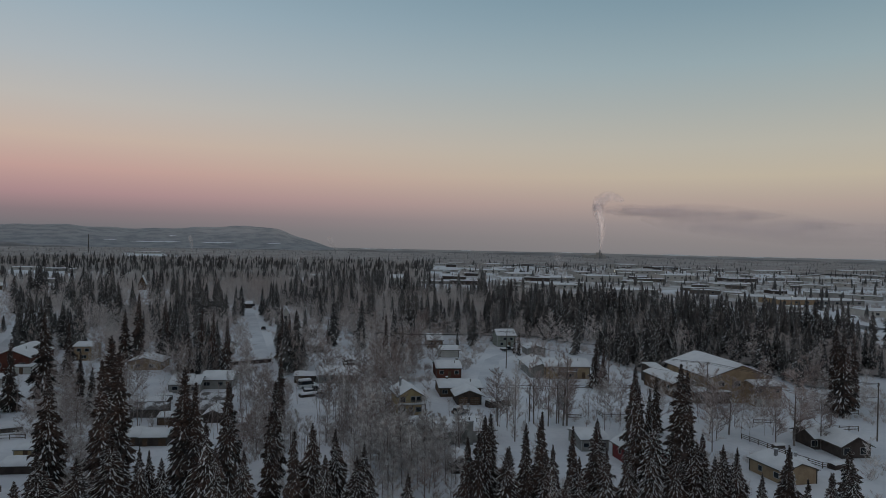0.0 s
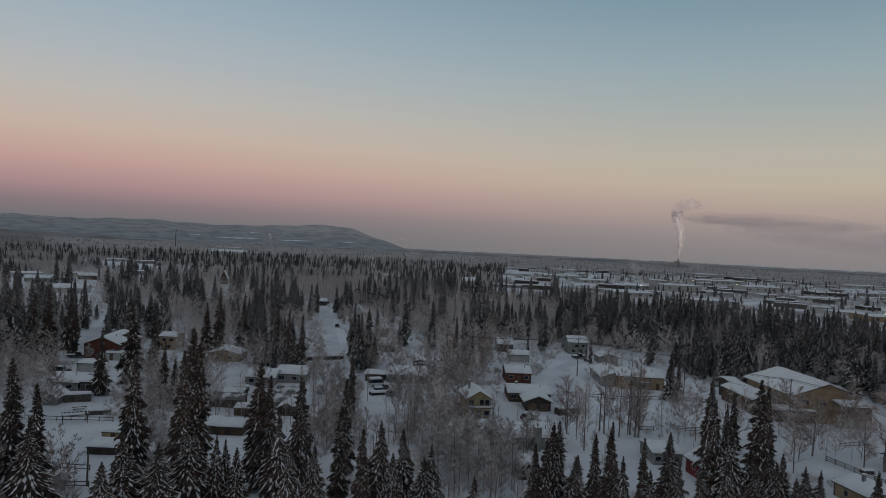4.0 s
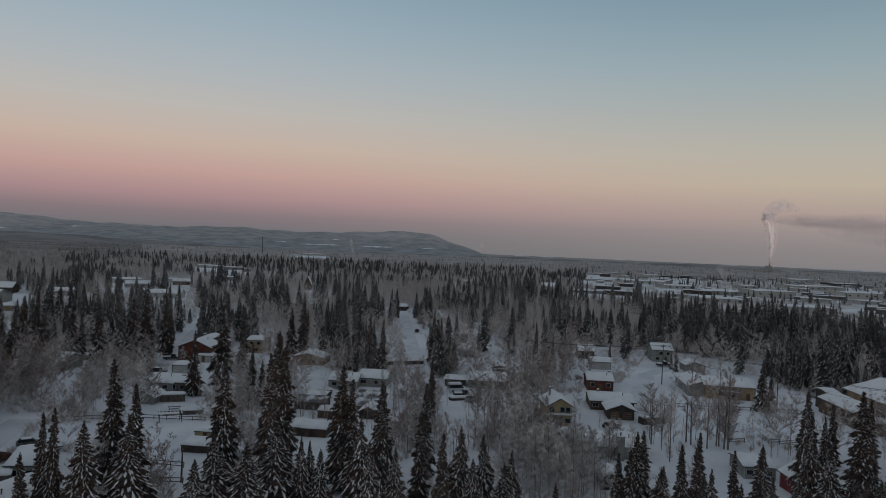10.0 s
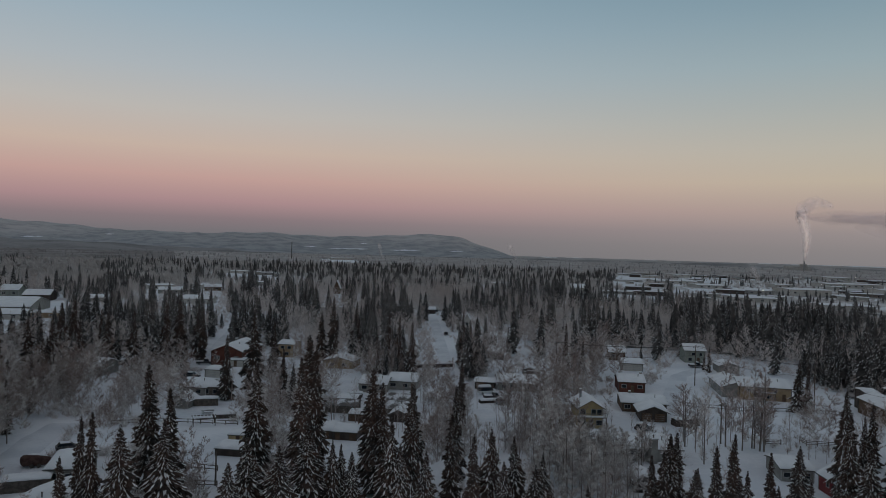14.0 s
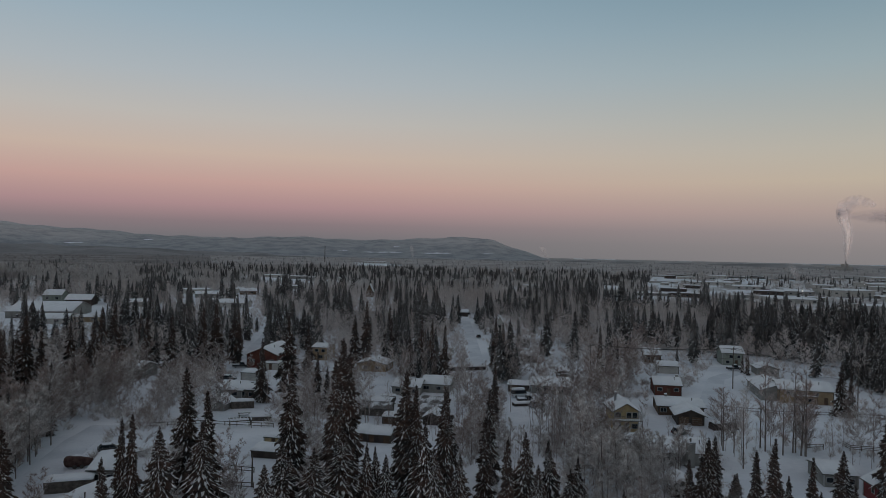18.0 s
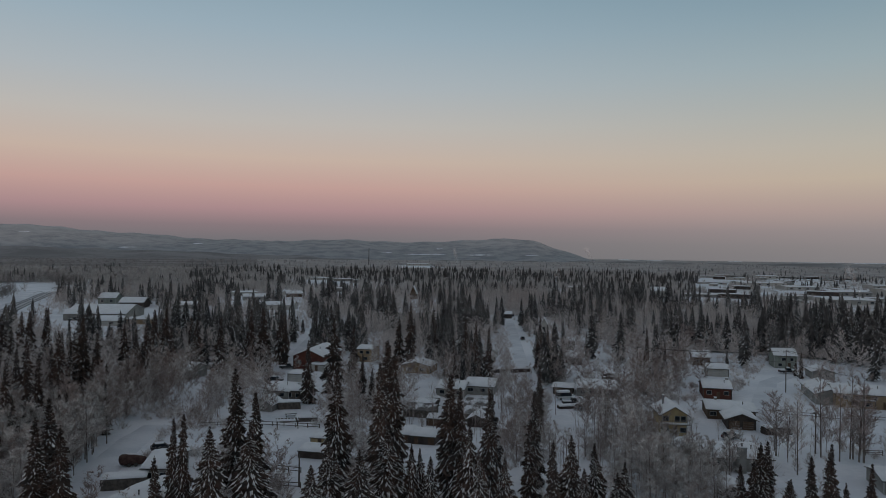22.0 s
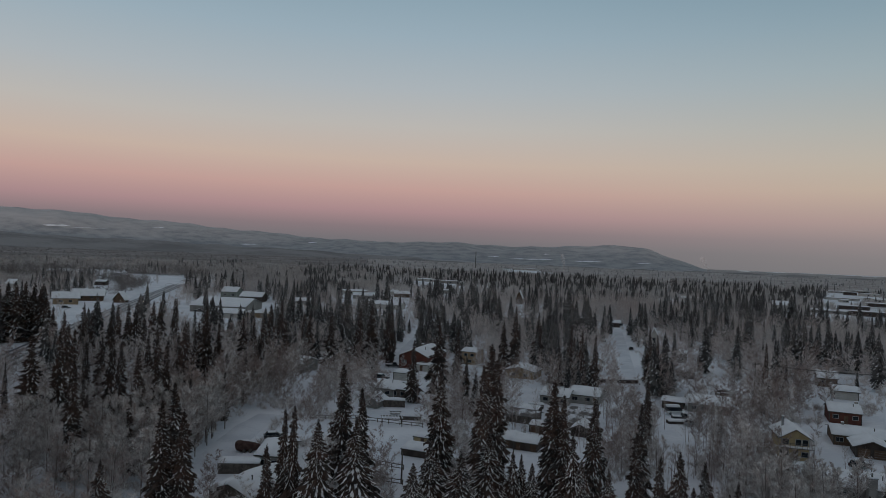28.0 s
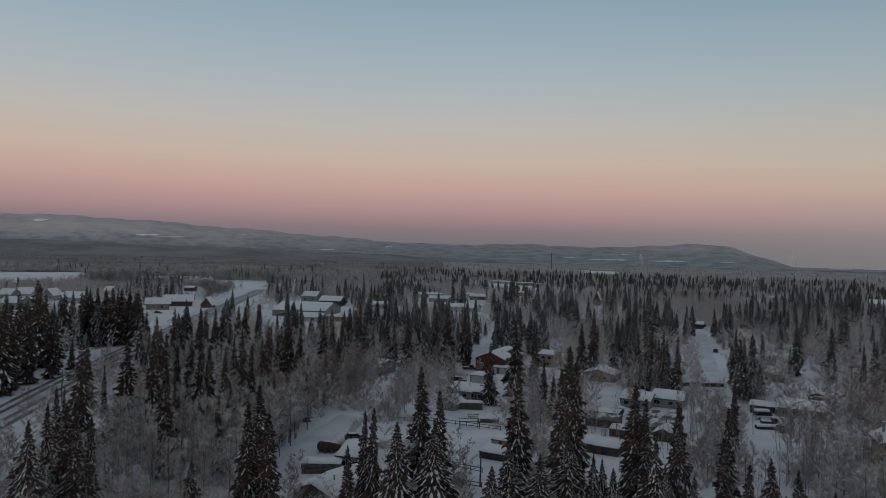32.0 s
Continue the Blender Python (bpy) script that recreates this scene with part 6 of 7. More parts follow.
yard_pile(126.1, 81.7, 0, 3.0, 1.6, 1.0, DARK, "dark utility trailer under snow", "garden_trailer")
yard_pile(-11.7, 167.6, 4, 5.0, 2.0, 1.0, WOOD_GREY, "low grey stack under snow")
yard_pile(-38.2, 122.8, 8, 7.0, 3.5, 1.9, WOOD_GREY, "snow-covered lean shelter by the lane", "lean_shelter")
yard_pile(54.6, 177.1, 4, 6.0, 2.0, 0.7, DARK, "flat trailer under snow", "flat_trailer")


def brick_chimney(x, y, w, d, h, turn, label="tall grey brick chimney stack against a house wall"):
    ob = new("chimney_stack")
    ob.matrix_basis = pose(x, y, ground_z(x, y), 0, 0, turn)
    part("shaft", boxed(-w / 2, -d / 2, -0.4, w / 2, d / 2, h, 0.04), GREY, ob)
    part("cap", boxed(-w / 2 - 0.08, -d / 2 - 0.08, h, w / 2 + 0.08, d / 2 + 0.08, h + 0.12, 0.03), METAL, ob)
    part("snow_cap", boxed(-w / 2 - 0.05, -d / 2 - 0.05, h + 0.12, w / 2 + 0.05, d / 2 + 0.05, h + 0.3, 0.06), SNOW_ROOF, ob)
    bm = bmesh.new()
    tube(bm, [((0, 0, h), 0.14), ((0, 0, h + 0.9), 0.14)], 8)
    part("flue", bm, DARK_TRIM, ob)
    return tagged(ob, label, "chimney")


brick_chimney(70.4, 122.1, 1.5, 0.9, 4.6, 0)

balcony(71.0, 153.6, -12, 5.0, 6.4, 2.9)
balcony(134.6, 175.6, -24, 5.0, 5.0, 2.3, 1.4)


# ---- trees of the village ----
spruce(-24.7, 244.6, 18.5, SPRUCE_MID[1], 1.1)
spruce(-6.7, 200.4, 21.0, SPRUCE_MID[2], 1.25)
spruce(-12.8, 186.5, 16.3, SPRUCE_MID[0], 1.1)
spruce(-1.5, 220.6, 16.2, SPRUCE_MID[1], 1.2)
spruce(2.2, 288.6, 10.5, SPRUCE_MID[2], 1.1)
spruce(26.5, 248.1, 20.0, SPRUCE_MID[0], 1.1)
spruce(17.8, 240.6, 22.2, SPRUCE_MID[1], 1.1)
spruce(14.3, 247.5, 16.9, SPRUCE_MID[2], 1.1)
spruce(30.1, 220.7, 12.3, SPRUCE_MID[0], 1.0)
spruce(1.3, 187.4, 12.9, SPRUCE_MID[1], 1.1)
spruce(3.6, 174.5, 10.9, SPRUCE_MID[2], 1.1)
spruce(5.2, 123.3, 24.0, SPRUCE_SLIM[0], 1.5)
spruce(6.3, 121.7, 22.0, SPRUCE_SLIM[1], 1.2)
spruce(3.6, 112.4, 22.0, SPRUCE_SLIM[2], 1.1)
spruce(-3.3, 119.2, 20.0, SPRUCE_NEAR[3], 1.15)
spruce(15.0, 112.9, 20.0, SPRUCE_SLIM[1], 1.4)
spruce(16.4, 111.5, 18.0, SPRUCE_SLIM[2], 1.2)
spruce(20.7, 109.0, 18.0, SPRUCE_NEAR[2], 0.9)
spruce(4.2, 97.9, 15.0, SPRUCE_YOUNG[1], 1.36)
spruce(0.4, 91.7, 14.0, SPRUCE_YOUNG[2], 1.42)
spruce(-3.6, 92.5, 15.0, SPRUCE_YOUNG[0], 1.47)
spruce(-5.6, 89.2, 13.0, SPRUCE_YOUNG[1], 1.3)
spruce(7.6, 97.5, 13.0, SPRUCE_YOUNG[2], 0.94)
spruce(8.9, 99.0, 12.0, SPRUCE_YOUNG[0], 0.94)
spruce(10.0, 94.9, 12.0, SPRUCE_YOUNG[1], 1.06)
spruce(14.9, 92.3, 17.0, SPRUCE_YOUNG[2], 0.94)
spruce(15.9, 91.0, 14.0, SPRUCE_YOUNG[0], 0.94)
spruce(19.3, 90.7, 13.0, SPRUCE_YOUNG[1], 1.06)
spruce(23.5, 93.9, 17.0, SPRUCE_SLIM[2], 1.1)
spruce(38.2, 145.6, 14.9, SPRUCE_MID[0], 0.8)
spruce(24.7, 86.7, 16.0, SPRUCE_SLIM[1], 1.0)
spruce(27.6, 88.5, 16.0, SPRUCE_YOUNG[2], 1.18)
spruce(30.7, 88.4, 15.0, SPRUCE_YOUNG[0], 1.06)
spruce(28.1, 84.6, 13.0, SPRUCE_YOUNG[1], 1.06)
spruce(31.6, 82.6, 13.0, SPRUCE_YOUNG[2], 1.18)
spruce(31.7, 78.2, 12.0, SPRUCE_YOUNG[0], 1.06)
spruce(34.8, 74.4, 13.0, SPRUCE_YOUNG[1], 1.06)
spruce(45.3, 78.8, 15.0, SPRUCE_SLIM[2], 1.1)
spruce(48.7, 80.2, 17.0, SPRUCE_SLIM[0], 1.2)
spruce(45.9, 77.0, 16.0, SPRUCE_SLIM[1], 1.0)
spruce(49.0, 75.1, 14.0, SPRUCE_YOUNG[2], 1.06)
spruce(51.9, 75.2, 16.0, SPRUCE_SLIM[0], 1.1)
spruce(54.0, 75.0, 17.0, SPRUCE_SLIM[1], 1.1)
spruce(55.3, 74.0, 14.0, SPRUCE_YOUNG[2], 0.94)
spruce(52.7, 67.5, 13.0, SPRUCE_YOUNG[0], 0.94)
spruce(63.6, 75.5, 15.0, SPRUCE_SLIM[1], 1.1)
spruce(61.6, 77.9, 15.0, SPRUCE_SLIM[2], 1.0)
spruce(104.5, 111.8, 15.3, SPRUCE_MID[0], 1.2)
spruce(105.0, 108.1, 11.5, SPRUCE_NEAR[1], 0.9)
spruce(94.1, 89.5, 20.0, SPRUCE_SLIM[2], 1.4)
spruce(94.5, 88.4, 19.0, SPRUCE_SLIM[0], 1.1)
spruce(74.4, 75.4, 16.0, SPRUCE_YOUNG[1], 1.06)
spruce(72.7, 70.4, 15.0, SPRUCE_SLIM[2], 1.1)
spruce(77.5, 71.6, 15.0, SPRUCE_SLIM[0], 1.2)
spruce(75.5, 67.8, 15.0, SPRUCE_YOUNG[1], 1.06)
spruce(76.8, 65.4, 14.0, SPRUCE_YOUNG[2], 1.06)
spruce(77.2, 63.5, 13.0, SPRUCE_YOUNG[0], 1.06)
spruce(84.2, 61.1, 14.0, SPRUCE_SLIM[1], 1.1)
spruce(82.6, 54.1, 13.0, SPRUCE_YOUNG[2], 1.06)
spruce(80.8, 55.9, 12.0, SPRUCE_YOUNG[0], 1.06)
spruce(85.3, 53.1, 14.0, SPRUCE_YOUNG[1], 1.18)
spruce(166.5, 106.7, 21.0, SPRUCE_MID[2], 1.0)
spruce(166.3, 108.5, 19.4, SPRUCE_MID[0], 0.8)
spruce(174.9, 109.4, 19.0, SPRUCE_MID[1], 0.9)
spruce(132.1, 157.4, 13.6, SPRUCE_MID[2], 1.2)
spruce(133.1, 155.4, 12.7, SPRUCE_MID[0], 1.0)
spruce(143.8, 214.4, 8.6, SPRUCE_MID[1], 1.1)
spruce(145.2, 219.4, 5.9, SPRUCE_MID[2], 1.0)
spruce(61.0, 231.8, 18.0, SPRUCE_MID[0], 1.0)
spruce(-20.0, 119.3, 20.0, SPRUCE_NEAR[2], 1.2)
spruce(-14.6, 104.4, 19.0, SPRUCE_SLIM[2], 1.3)
spruce(-13.9, 95.1, 17.0, SPRUCE_YOUNG[0], 1.18)
spruce(-18.7, 92.9, 17.0, SPRUCE_YOUNG[1], 1.18)
spruce(-22.7, 96.4, 18.0, SPRUCE_NEAR[2], 0.9)
spruce(-24.3, 97.7, 17.0, SPRUCE_SLIM[0], 1.0)
spruce(-24.9, 90.9, 14.0, SPRUCE_SLIM[1], 1.1)
spruce(-39.8, 97.0, 20.0, SPRUCE_SLIM[2], 1.5)
spruce(-38.6, 90.2, 19.0, SPRUCE_SLIM[0], 1.3)
spruce(-35.7, 90.3, 18.0, SPRUCE_SLIM[1], 1.2)
spruce(-43.2, 83.9, 13.0, SPRUCE_YOUNG[2], 0.94)
spruce(-84.7, 121.0, 22.0, SPRUCE_MID[0], 1.1)
spruce(-81.4, 130.7, 21.0, SPRUCE_MID[1], 1.5)
spruce(-82.5, 144.7, 22.0, SPRUCE_MID[2], 1.4)
spruce(-77.0, 132.3, 21.0, SPRUCE_MID[0], 1.1)
spruce(-63.4, 113.3, 20.0, SPRUCE_SLIM[1], 1.0)
spruce(-71.4, 96.4, 18.0, SPRUCE_SLIM[2], 1.0)
spruce(-68.1, 90.2, 17.0, SPRUCE_SLIM[0], 1.0)
spruce(-62.7, 86.9, 18.0, SPRUCE_SLIM[1], 1.3)
spruce(-60.7, 85.9, 17.0, SPRUCE_SLIM[2], 1.3)
spruce(-60.9, 89.5, 16.0, SPRUCE_SLIM[0], 1.0)
spruce(-64.0, 81.4, 17.0, SPRUCE_YOUNG[1], 1.06)
spruce(-53.6, 78.2, 15.0, SPRUCE_SLIM[2], 1.1)
spruce(-72.1, 142.7, 20.0, SPRUCE_MID[0], 1.3)
spruce(-61.3, 131.7, 19.0, SPRUCE_MID[1], 1.1)
spruce(-69.3, 157.6, 21.0, SPRUCE_MID[2], 1.0)
spruce(-58.5, 137.9, 20.0, SPRUCE_MID[0], 1.0)
spruce(-66.1, 165.6, 21.0, SPRUCE_MID[1], 1.1)
spruce(-68.7, 185.9, 22.0, SPRUCE_MID[2], 1.1)
spruce(-70.6, 255.7, 18.3, SPRUCE_MID[0], 1.2)
spruce(-66.9, 256.9, 19.8, SPRUCE_MID[1], 1.2)
spruce(-52.1, 237.4, 17.5, SPRUCE_MID[2], 1.2)
spruce(-44.0, 233.9, 18.1, SPRUCE_MID[0], 1.2)
spruce(-30.4, 232.2, 21.6, SPRUCE_MID[1], 1.3)
spruce(-27.5, 258.2, 18.1, SPRUCE_MID[2], 1.2)
spruce(-35.7, 242.5, 19.6, SPRUCE_MID[0], 1.2)
spruce(-129.3, 312.9, 14.4, SPRUCE_MID[1], 1.1)
spruce(-181.2, 264.4, 18.2, SPRUCE_MID[2], 1.35)
spruce(-183.7, 263.5, 15.2, SPRUCE_MID[0], 1.35)
spruce(-181.3, 268.1, 22.0, SPRUCE_MID[1], 1.35)
spruce(-176.3, 266.0, 19.9, SPRUCE_MID[2], 1.35)
spruce(-176.8, 271.6, 21.9, SPRUCE_MID[0], 1.35)
spruce(-170.6, 268.0, 20.7, SPRUCE_MID[1], 1.35)
spruce(-173.6, 278.8, 21.7, SPRUCE_MID[2], 1.35)
spruce(-167.2, 273.0, 19.8, SPRUCE_MID[0], 1.35)
spruce(-142.0, 172.6, 23.0, SPRUCE_MID[1], 1.35)
spruce(-138.7, 165.7, 22.9, SPRUCE_MID[2], 1.35)
spruce(-158.2, 195.7, 24.8, SPRUCE_MID[0], 1.35)
spruce(-142.9, 180.8, 21.3, SPRUCE_MID[1], 1.35)
spruce(-167.8, 215.9, 27.3, SPRUCE_MID[2], 1.35)
spruce(-159.5, 206.3, 26.4, SPRUCE_MID[0], 1.35)
spruce(-143.0, 190.1, 20.1, SPRUCE_MID[1], 1.35)
spruce(-176.7, 241.6, 21.8, SPRUCE_MID[2], 1.35)
spruce(-146.6, 204.6, 9.9, SPRUCE_MID[0], 1.35)
spruce(-165.3, 216.7, 22.9, SPRUCE_MID[1], 1.35)
spruce(-154.7, 207.8, 16.4, SPRUCE_MID[2], 1.35)
spruce(-163.7, 205.1, 20.0, SPRUCE_MID[0], 1.35)
spruce(-177.1, 213.1, 22.7, SPRUCE_MID[1], 1.35)
spruce(-156.3, 257.6, 21.0, SPRUCE_MID[2], 1.2)
spruce(-128.4, 216.2, 18.0, SPRUCE_MID[0], 1.2)
spruce(-116.6, 202.0, 18.0, SPRUCE_MID[1], 1.2)
spruce(-121.2, 221.1, 19.0, SPRUCE_MID[2], 1.2)
spruce(-116.8, 217.6, 17.0, SPRUCE_MID[0], 1.2)
spruce(-128.7, 242.8, 20.0, SPRUCE_MID[1], 1.2)
spruce(-105.8, 208.0, 17.0, SPRUCE_MID[2], 1.2)
spruce(-114.5, 229.8, 18.0, SPRUCE_MID[0], 1.2)
spruce(-109.5, 226.7, 19.0, SPRUCE_MID[1], 1.2)
spruce(-109.3, 231.9, 19.0, SPRUCE_MID[2], 1.2)
spruce(-94.9, 206.7, 17.0, SPRUCE_MID[0], 1.2)
spruce(-106.6, 238.7, 19.0, SPRUCE_MID[1], 1.2)
spruce(-104.5, 239.7, 19.0, SPRUCE_MID[2], 1.2)
spruce(-100.5, 241.9, 20.0, SPRUCE_MID[0], 1.2)
spruce(-82.7, 209.2, 16.0, SPRUCE_MID[1], 1.2)
spruce(-76.5, 201.6, 17.0, SPRUCE_MID[2], 1.2)
spruce(-86.5, 235.1, 18.0, SPRUCE_MID[0], 1.2)
spruce(-69.7, 199.2, 17.0, SPRUCE_MID[1], 1.2)
spruce(-67.1, 213.0, 18.0, SPRUCE_MID[2], 1.2)
spruce(-63.1, 210.3, 17.0, SPRUCE_MID[0], 1.2)
spruce(-61.5, 215.3, 18.0, SPRUCE_MID[1], 1.2)
spruce(-67.8, 246.3, 19.0, SPRUCE_MID[2], 1.2)
spruce(-60.7, 230.2, 18.0, SPRUCE_MID[0], 1.2)
spruce(-54.2, 213.9, 17.0, SPRUCE_MID[1], 1.2)
spruce(-85.9, 165.3, 17.0, SPRUCE_MID[2], 1.2)
spruce(-80.4, 163.9, 16.0, SPRUCE_MID[0], 1.2)
spruce(-76.3, 168.7, 17.0, SPRUCE_MID[1], 1.2)
spruce(-72.8, 178.4, 16.0, SPRUCE_MID[2], 1.2)
spruce(-97.5, 173.9, 17.0, SPRUCE_MID[0], 1.2)
spruce(-60.9, 167.3, 12.5, SPRUCE_MID[1], 1.2)
spruce(-60.9, 156.8, 13.1, SPRUCE_MID[2], 1.2)
spruce(-59.4, 176.0, 12.3, SPRUCE_MID[0], 1.2)
spruce(-57.6, 184.6, 10.9, SPRUCE_MID[1], 1.1)
spruce(-57.7, 197.8, 14.7, SPRUCE_MID[2], 1.1)
spruce(30.2, 118.0, 16.0, SPRUCE_SLIM[0], 1.2)
spruce(40.3, 153.1, 15.2, SPRUCE_MID[1], 0.9)
spruce(21.9, 113.7, 17.0, SPRUCE_NEAR[0], 1.0)
spruce(35.4, 89.9, 12.0, SPRUCE_YOUNG[0], 1.18)
spruce(48.7, 84.5, 12.0, SPRUCE_YOUNG[1], 1.06)
spruce(54.4, 88.0, 15.0, SPRUCE_SLIM[2], 1.2)
spruce(53.1, 87.5, 14.0, SPRUCE_SLIM[0], 1.2)
spruce(53.6, 81.6, 12.0, SPRUCE_YOUNG[1], 1.18)
spruce(62.3, 86.2, 15.0, SPRUCE_SLIM[2], 1.2)
spruce(58.1, 84.2, 14.0, SPRUCE_SLIM[0], 1.2)
spruce(70.1, 82.9, 14.0, SPRUCE_YOUNG[1], 1.06)
spruce(91.9, 98.6, 18.0, SPRUCE_NEAR[1], 0.9)
spruce(-183.6, 261.6, 20.4, SPRUCE_MID[0], 1.7)
spruce(-178.0, 256.3, 18.1, SPRUCE_MID[1], 1.7)
spruce(-183.9, 267.2, 21.4, SPRUCE_MID[2], 1.7)
spruce(-173.3, 254.4, 16.2, SPRUCE_MID[0], 1.7)
spruce(-175.9, 260.6, 19.7, SPRUCE_MID[1], 1.7)
spruce(-176.4, 264.1, 16.8, SPRUCE_MID[2], 1.7)
spruce(-171.2, 258.6, 21.6, SPRUCE_MID[0], 1.7)
spruce(-176.7, 269.7, 18.3, SPRUCE_MID[1], 1.7)
spruce(-166.5, 256.7, 21.2, SPRUCE_MID[2], 1.7)
spruce(-168.8, 263.0, 18.0, SPRUCE_MID[0], 1.7)
spruce(-169.4, 266.5, 21.9, SPRUCE_MID[1], 1.7)
spruce(-164.1, 261.0, 16.0, SPRUCE_MID[2], 1.7)
spruce(-169.5, 272.2, 19.3, SPRUCE_MID[0], 1.7)
spruce(-159.5, 259.0, 17.7, SPRUCE_MID[1], 1.7)
spruce(-161.8, 265.4, 21.5, SPRUCE_MID[2], 1.7)
spruce(66.3, 71.9, 13.0, SPRUCE_YOUNG[0], 1.06)
spruce(68.3, 69.6, 14.0, SPRUCE_YOUNG[1], 1.06)
spruce(72.5, 69.4, 13.0, SPRUCE_YOUNG[2], 1.18)
spruce(74.4, 67.7, 14.0, SPRUCE_YOUNG[0], 1.06)
spruce(74.4, 64.6, 13.0, SPRUCE_YOUNG[1], 1.06)
spruce(80.5, 66.2, 13.0, SPRUCE_YOUNG[2], 1.06)
spruce(85.4, 61.9, 14.0, SPRUCE_YOUNG[0], 0.94)
spruce(77.1, 59.6, 12.0, SPRUCE_YOUNG[1], 0.94)
spruce(95.8, 60.1, 13.0, SPRUCE_YOUNG[2], 1.06)
spruce(85.9, 56.0, 12.0, SPRUCE_YOUNG[0], 1.06)
spruce(75.7, 80.2, 19.0, SPRUCE_NEAR[3], 0.9)
spruce(112.0, 113.4, 12.2, SPRUCE_MID[0], 1.2)
spruce(63.4, 73.0, 13.0, SPRUCE_YOUNG[0], 1.06)
spruce(57.5, 71.4, 13.0, SPRUCE_YOUNG[1], 0.94)
spruce(53.9, 73.7, 13.0, SPRUCE_YOUNG[2], 0.94)


for x, y, h, k in ((-56.0, 118.0, 13.0, 0), (-57.5, 126.0, 14.0, 1), (-55.5, 143.0, 12.0, 2), (-60.0, 150.0, 14.0, 0), (-53.5, 158.0, 11.0, 1), (-66.0, 121.0, 14.0, 2)):
    spruce(x, y, h, SPRUCE_MID[k], 1.15)


BIRCH_PLACES = []


def birch_group(x, y, n, r, h, slim=False):
    rng = random.Random(int(abs(x * 31 + y * 17)))
    for i in range(n):
        a, q = rng.random() * 6.28, r * math.sqrt(rng.random())
        px, py = x + q * math.cos(a), y + q * math.sin(a)
        if blocked(px, py, -1.5):
            continue
        BIRCH_PLACES.append((px, py, h * rng.uniform(0.75, 1.15), ASPEN[i % 2] if slim else BIRCH_NEAR[rng.choice((2, 4, 4, 2, 0)) if x < -45 else rng.randrange(5) if h > 10 else 2 + rng.randrange(3)], rng.uniform(0.8, 1.15)))


def blocked(x, y, more=0.0):
    """Whether a place lies on a road or by a house."""
    for x0, y0, x1, y1, r in CLEAR:
        dx, dy = x1 - x0, y1 - y0
        k = max(0.0, min(1.0, ((x - x0) * dx + (y - y0) * dy) / (dx * dx + dy * dy + 1e-9)))
        if (x - x0 - k * dx) ** 2 + (y - y0 - k * dy) ** 2 < (r + more) ** 2:
            return True
    return False


birch_group(61.6, 158.5, 9, 12, 13)
birch_group(81.4, 202.8, 6, 7, 13)
birch_group(57.9, 135.6, 7, 8, 9)
birch_group(96.8, 202.6, 9, 11, 14)
birch_group(94.6, 220.5, 10, 14, 14)
birch_group(104.0, 259.9, 8, 10, 14)
birch_group(52.3, 104.3, 8, 11, 7.5)
birch_group(59.0, 104.6, 6, 6, 7)
birch_group(47.4, 109.3, 8, 8, 7)
birch_group(39.5, 179.9, 4, 5, 12)
birch_group(62.8, 219.8, 6, 6, 15)
birch_group(75.6, 253.4, 5, 6, 14)
birch_group(106.0, 182.5, 2, 1.5, 11)
birch_group(88.7, 136.4, 3, 4, 9, True)
birch_group(95.6, 129.9, 6, 4, 15, True)
birch_group(98.4, 128.8, 5, 3, 15, True)
birch_group(111.3, 126.0, 4, 4, 13, True)
birch_group(128.2, 105.6, 4, 4, 9)
birch_group(128.7, 112.8, 3, 3, 8)
birch_group(136.3, 105.8, 3, 2.5, 13)
birch_group(131.4, 95.3, 4, 3.5, 15)
birch_group(167.0, 112.2, 4, 5, 12)
birch_group(15.7, 182.1, 9, 9, 8)
birch_group(22.9, 167.2, 8, 9, 8)
birch_group(11.3, 193.9, 5, 6, 9)
birch_group(3.0, 161.8, 7, 7, 9)
birch_group(48.8, 151.7, 6, 6, 8)
birch_group(35.7, 131.5, 6, 6, 8)
birch_group(-21.2, 172.5, 5, 4, 6)
birch_group(-48.1, 204.5, 8, 6, 13)
birch_group(-57.4, 197.8, 10, 9, 13)
birch_group(-65.0, 185.4, 10, 9, 12)
birch_group(-39.2, 196.3, 6, 6, 9)
birch_group(-31.1, 182.3, 5, 5, 8)
birch_group(-69.3, 114.7, 16, 12, 10)
birch_group(-63.6, 130.0, 16, 12, 11)
birch_group(-61.1, 148.4, 12, 9, 12)
birch_group(-76.1, 144.8, 12, 12, 12)
birch_group(-74.7, 107.5, 10, 8, 8)
birch_group(-77.2, 104.3, 6, 6, 8)
birch_group(-59.1, 172.1, 10, 8, 14)
birch_group(-49.1, 189.1, 9, 7, 13)
birch_group(-90.8, 151.9, 8, 8, 12)
birch_group(62.7, 138.6, 4, 5, 8)
birch_group(64.0, 133.2, 5, 6, 8)
birch_group(65.1, 123.8, 5, 5, 7)
birch_group(39.7, 169.9, 5, 5, 9)
birch_group(43.0, 136.9, 5, 6, 7)
birch_group(73.4, 178.7, 8, 9, 13)
birch_group(55.8, 102.8, 8, 7, 7)
birch_group(47.5, 100.6, 8, 7, 7)
birch_group(-53.4, 149.9, 8, 7, 11)
birch_group(-53.9, 170.3, 7, 5, 12)
birch_group(-52.7, 135.6, 7, 7, 10)
birch_group(-53.1, 136.4, 6, 4, 10)
birch_group(52.6, 113.4, 9, 8, 8)
birch_group(60.4, 115.4, 6, 5, 7)
birch_group(63.7, 132.6, 4, 5, 7)
birch_group(60.7, 150.9, 6, 6, 9)
birch_group(103.4, 146.4, 2, 2, 11)
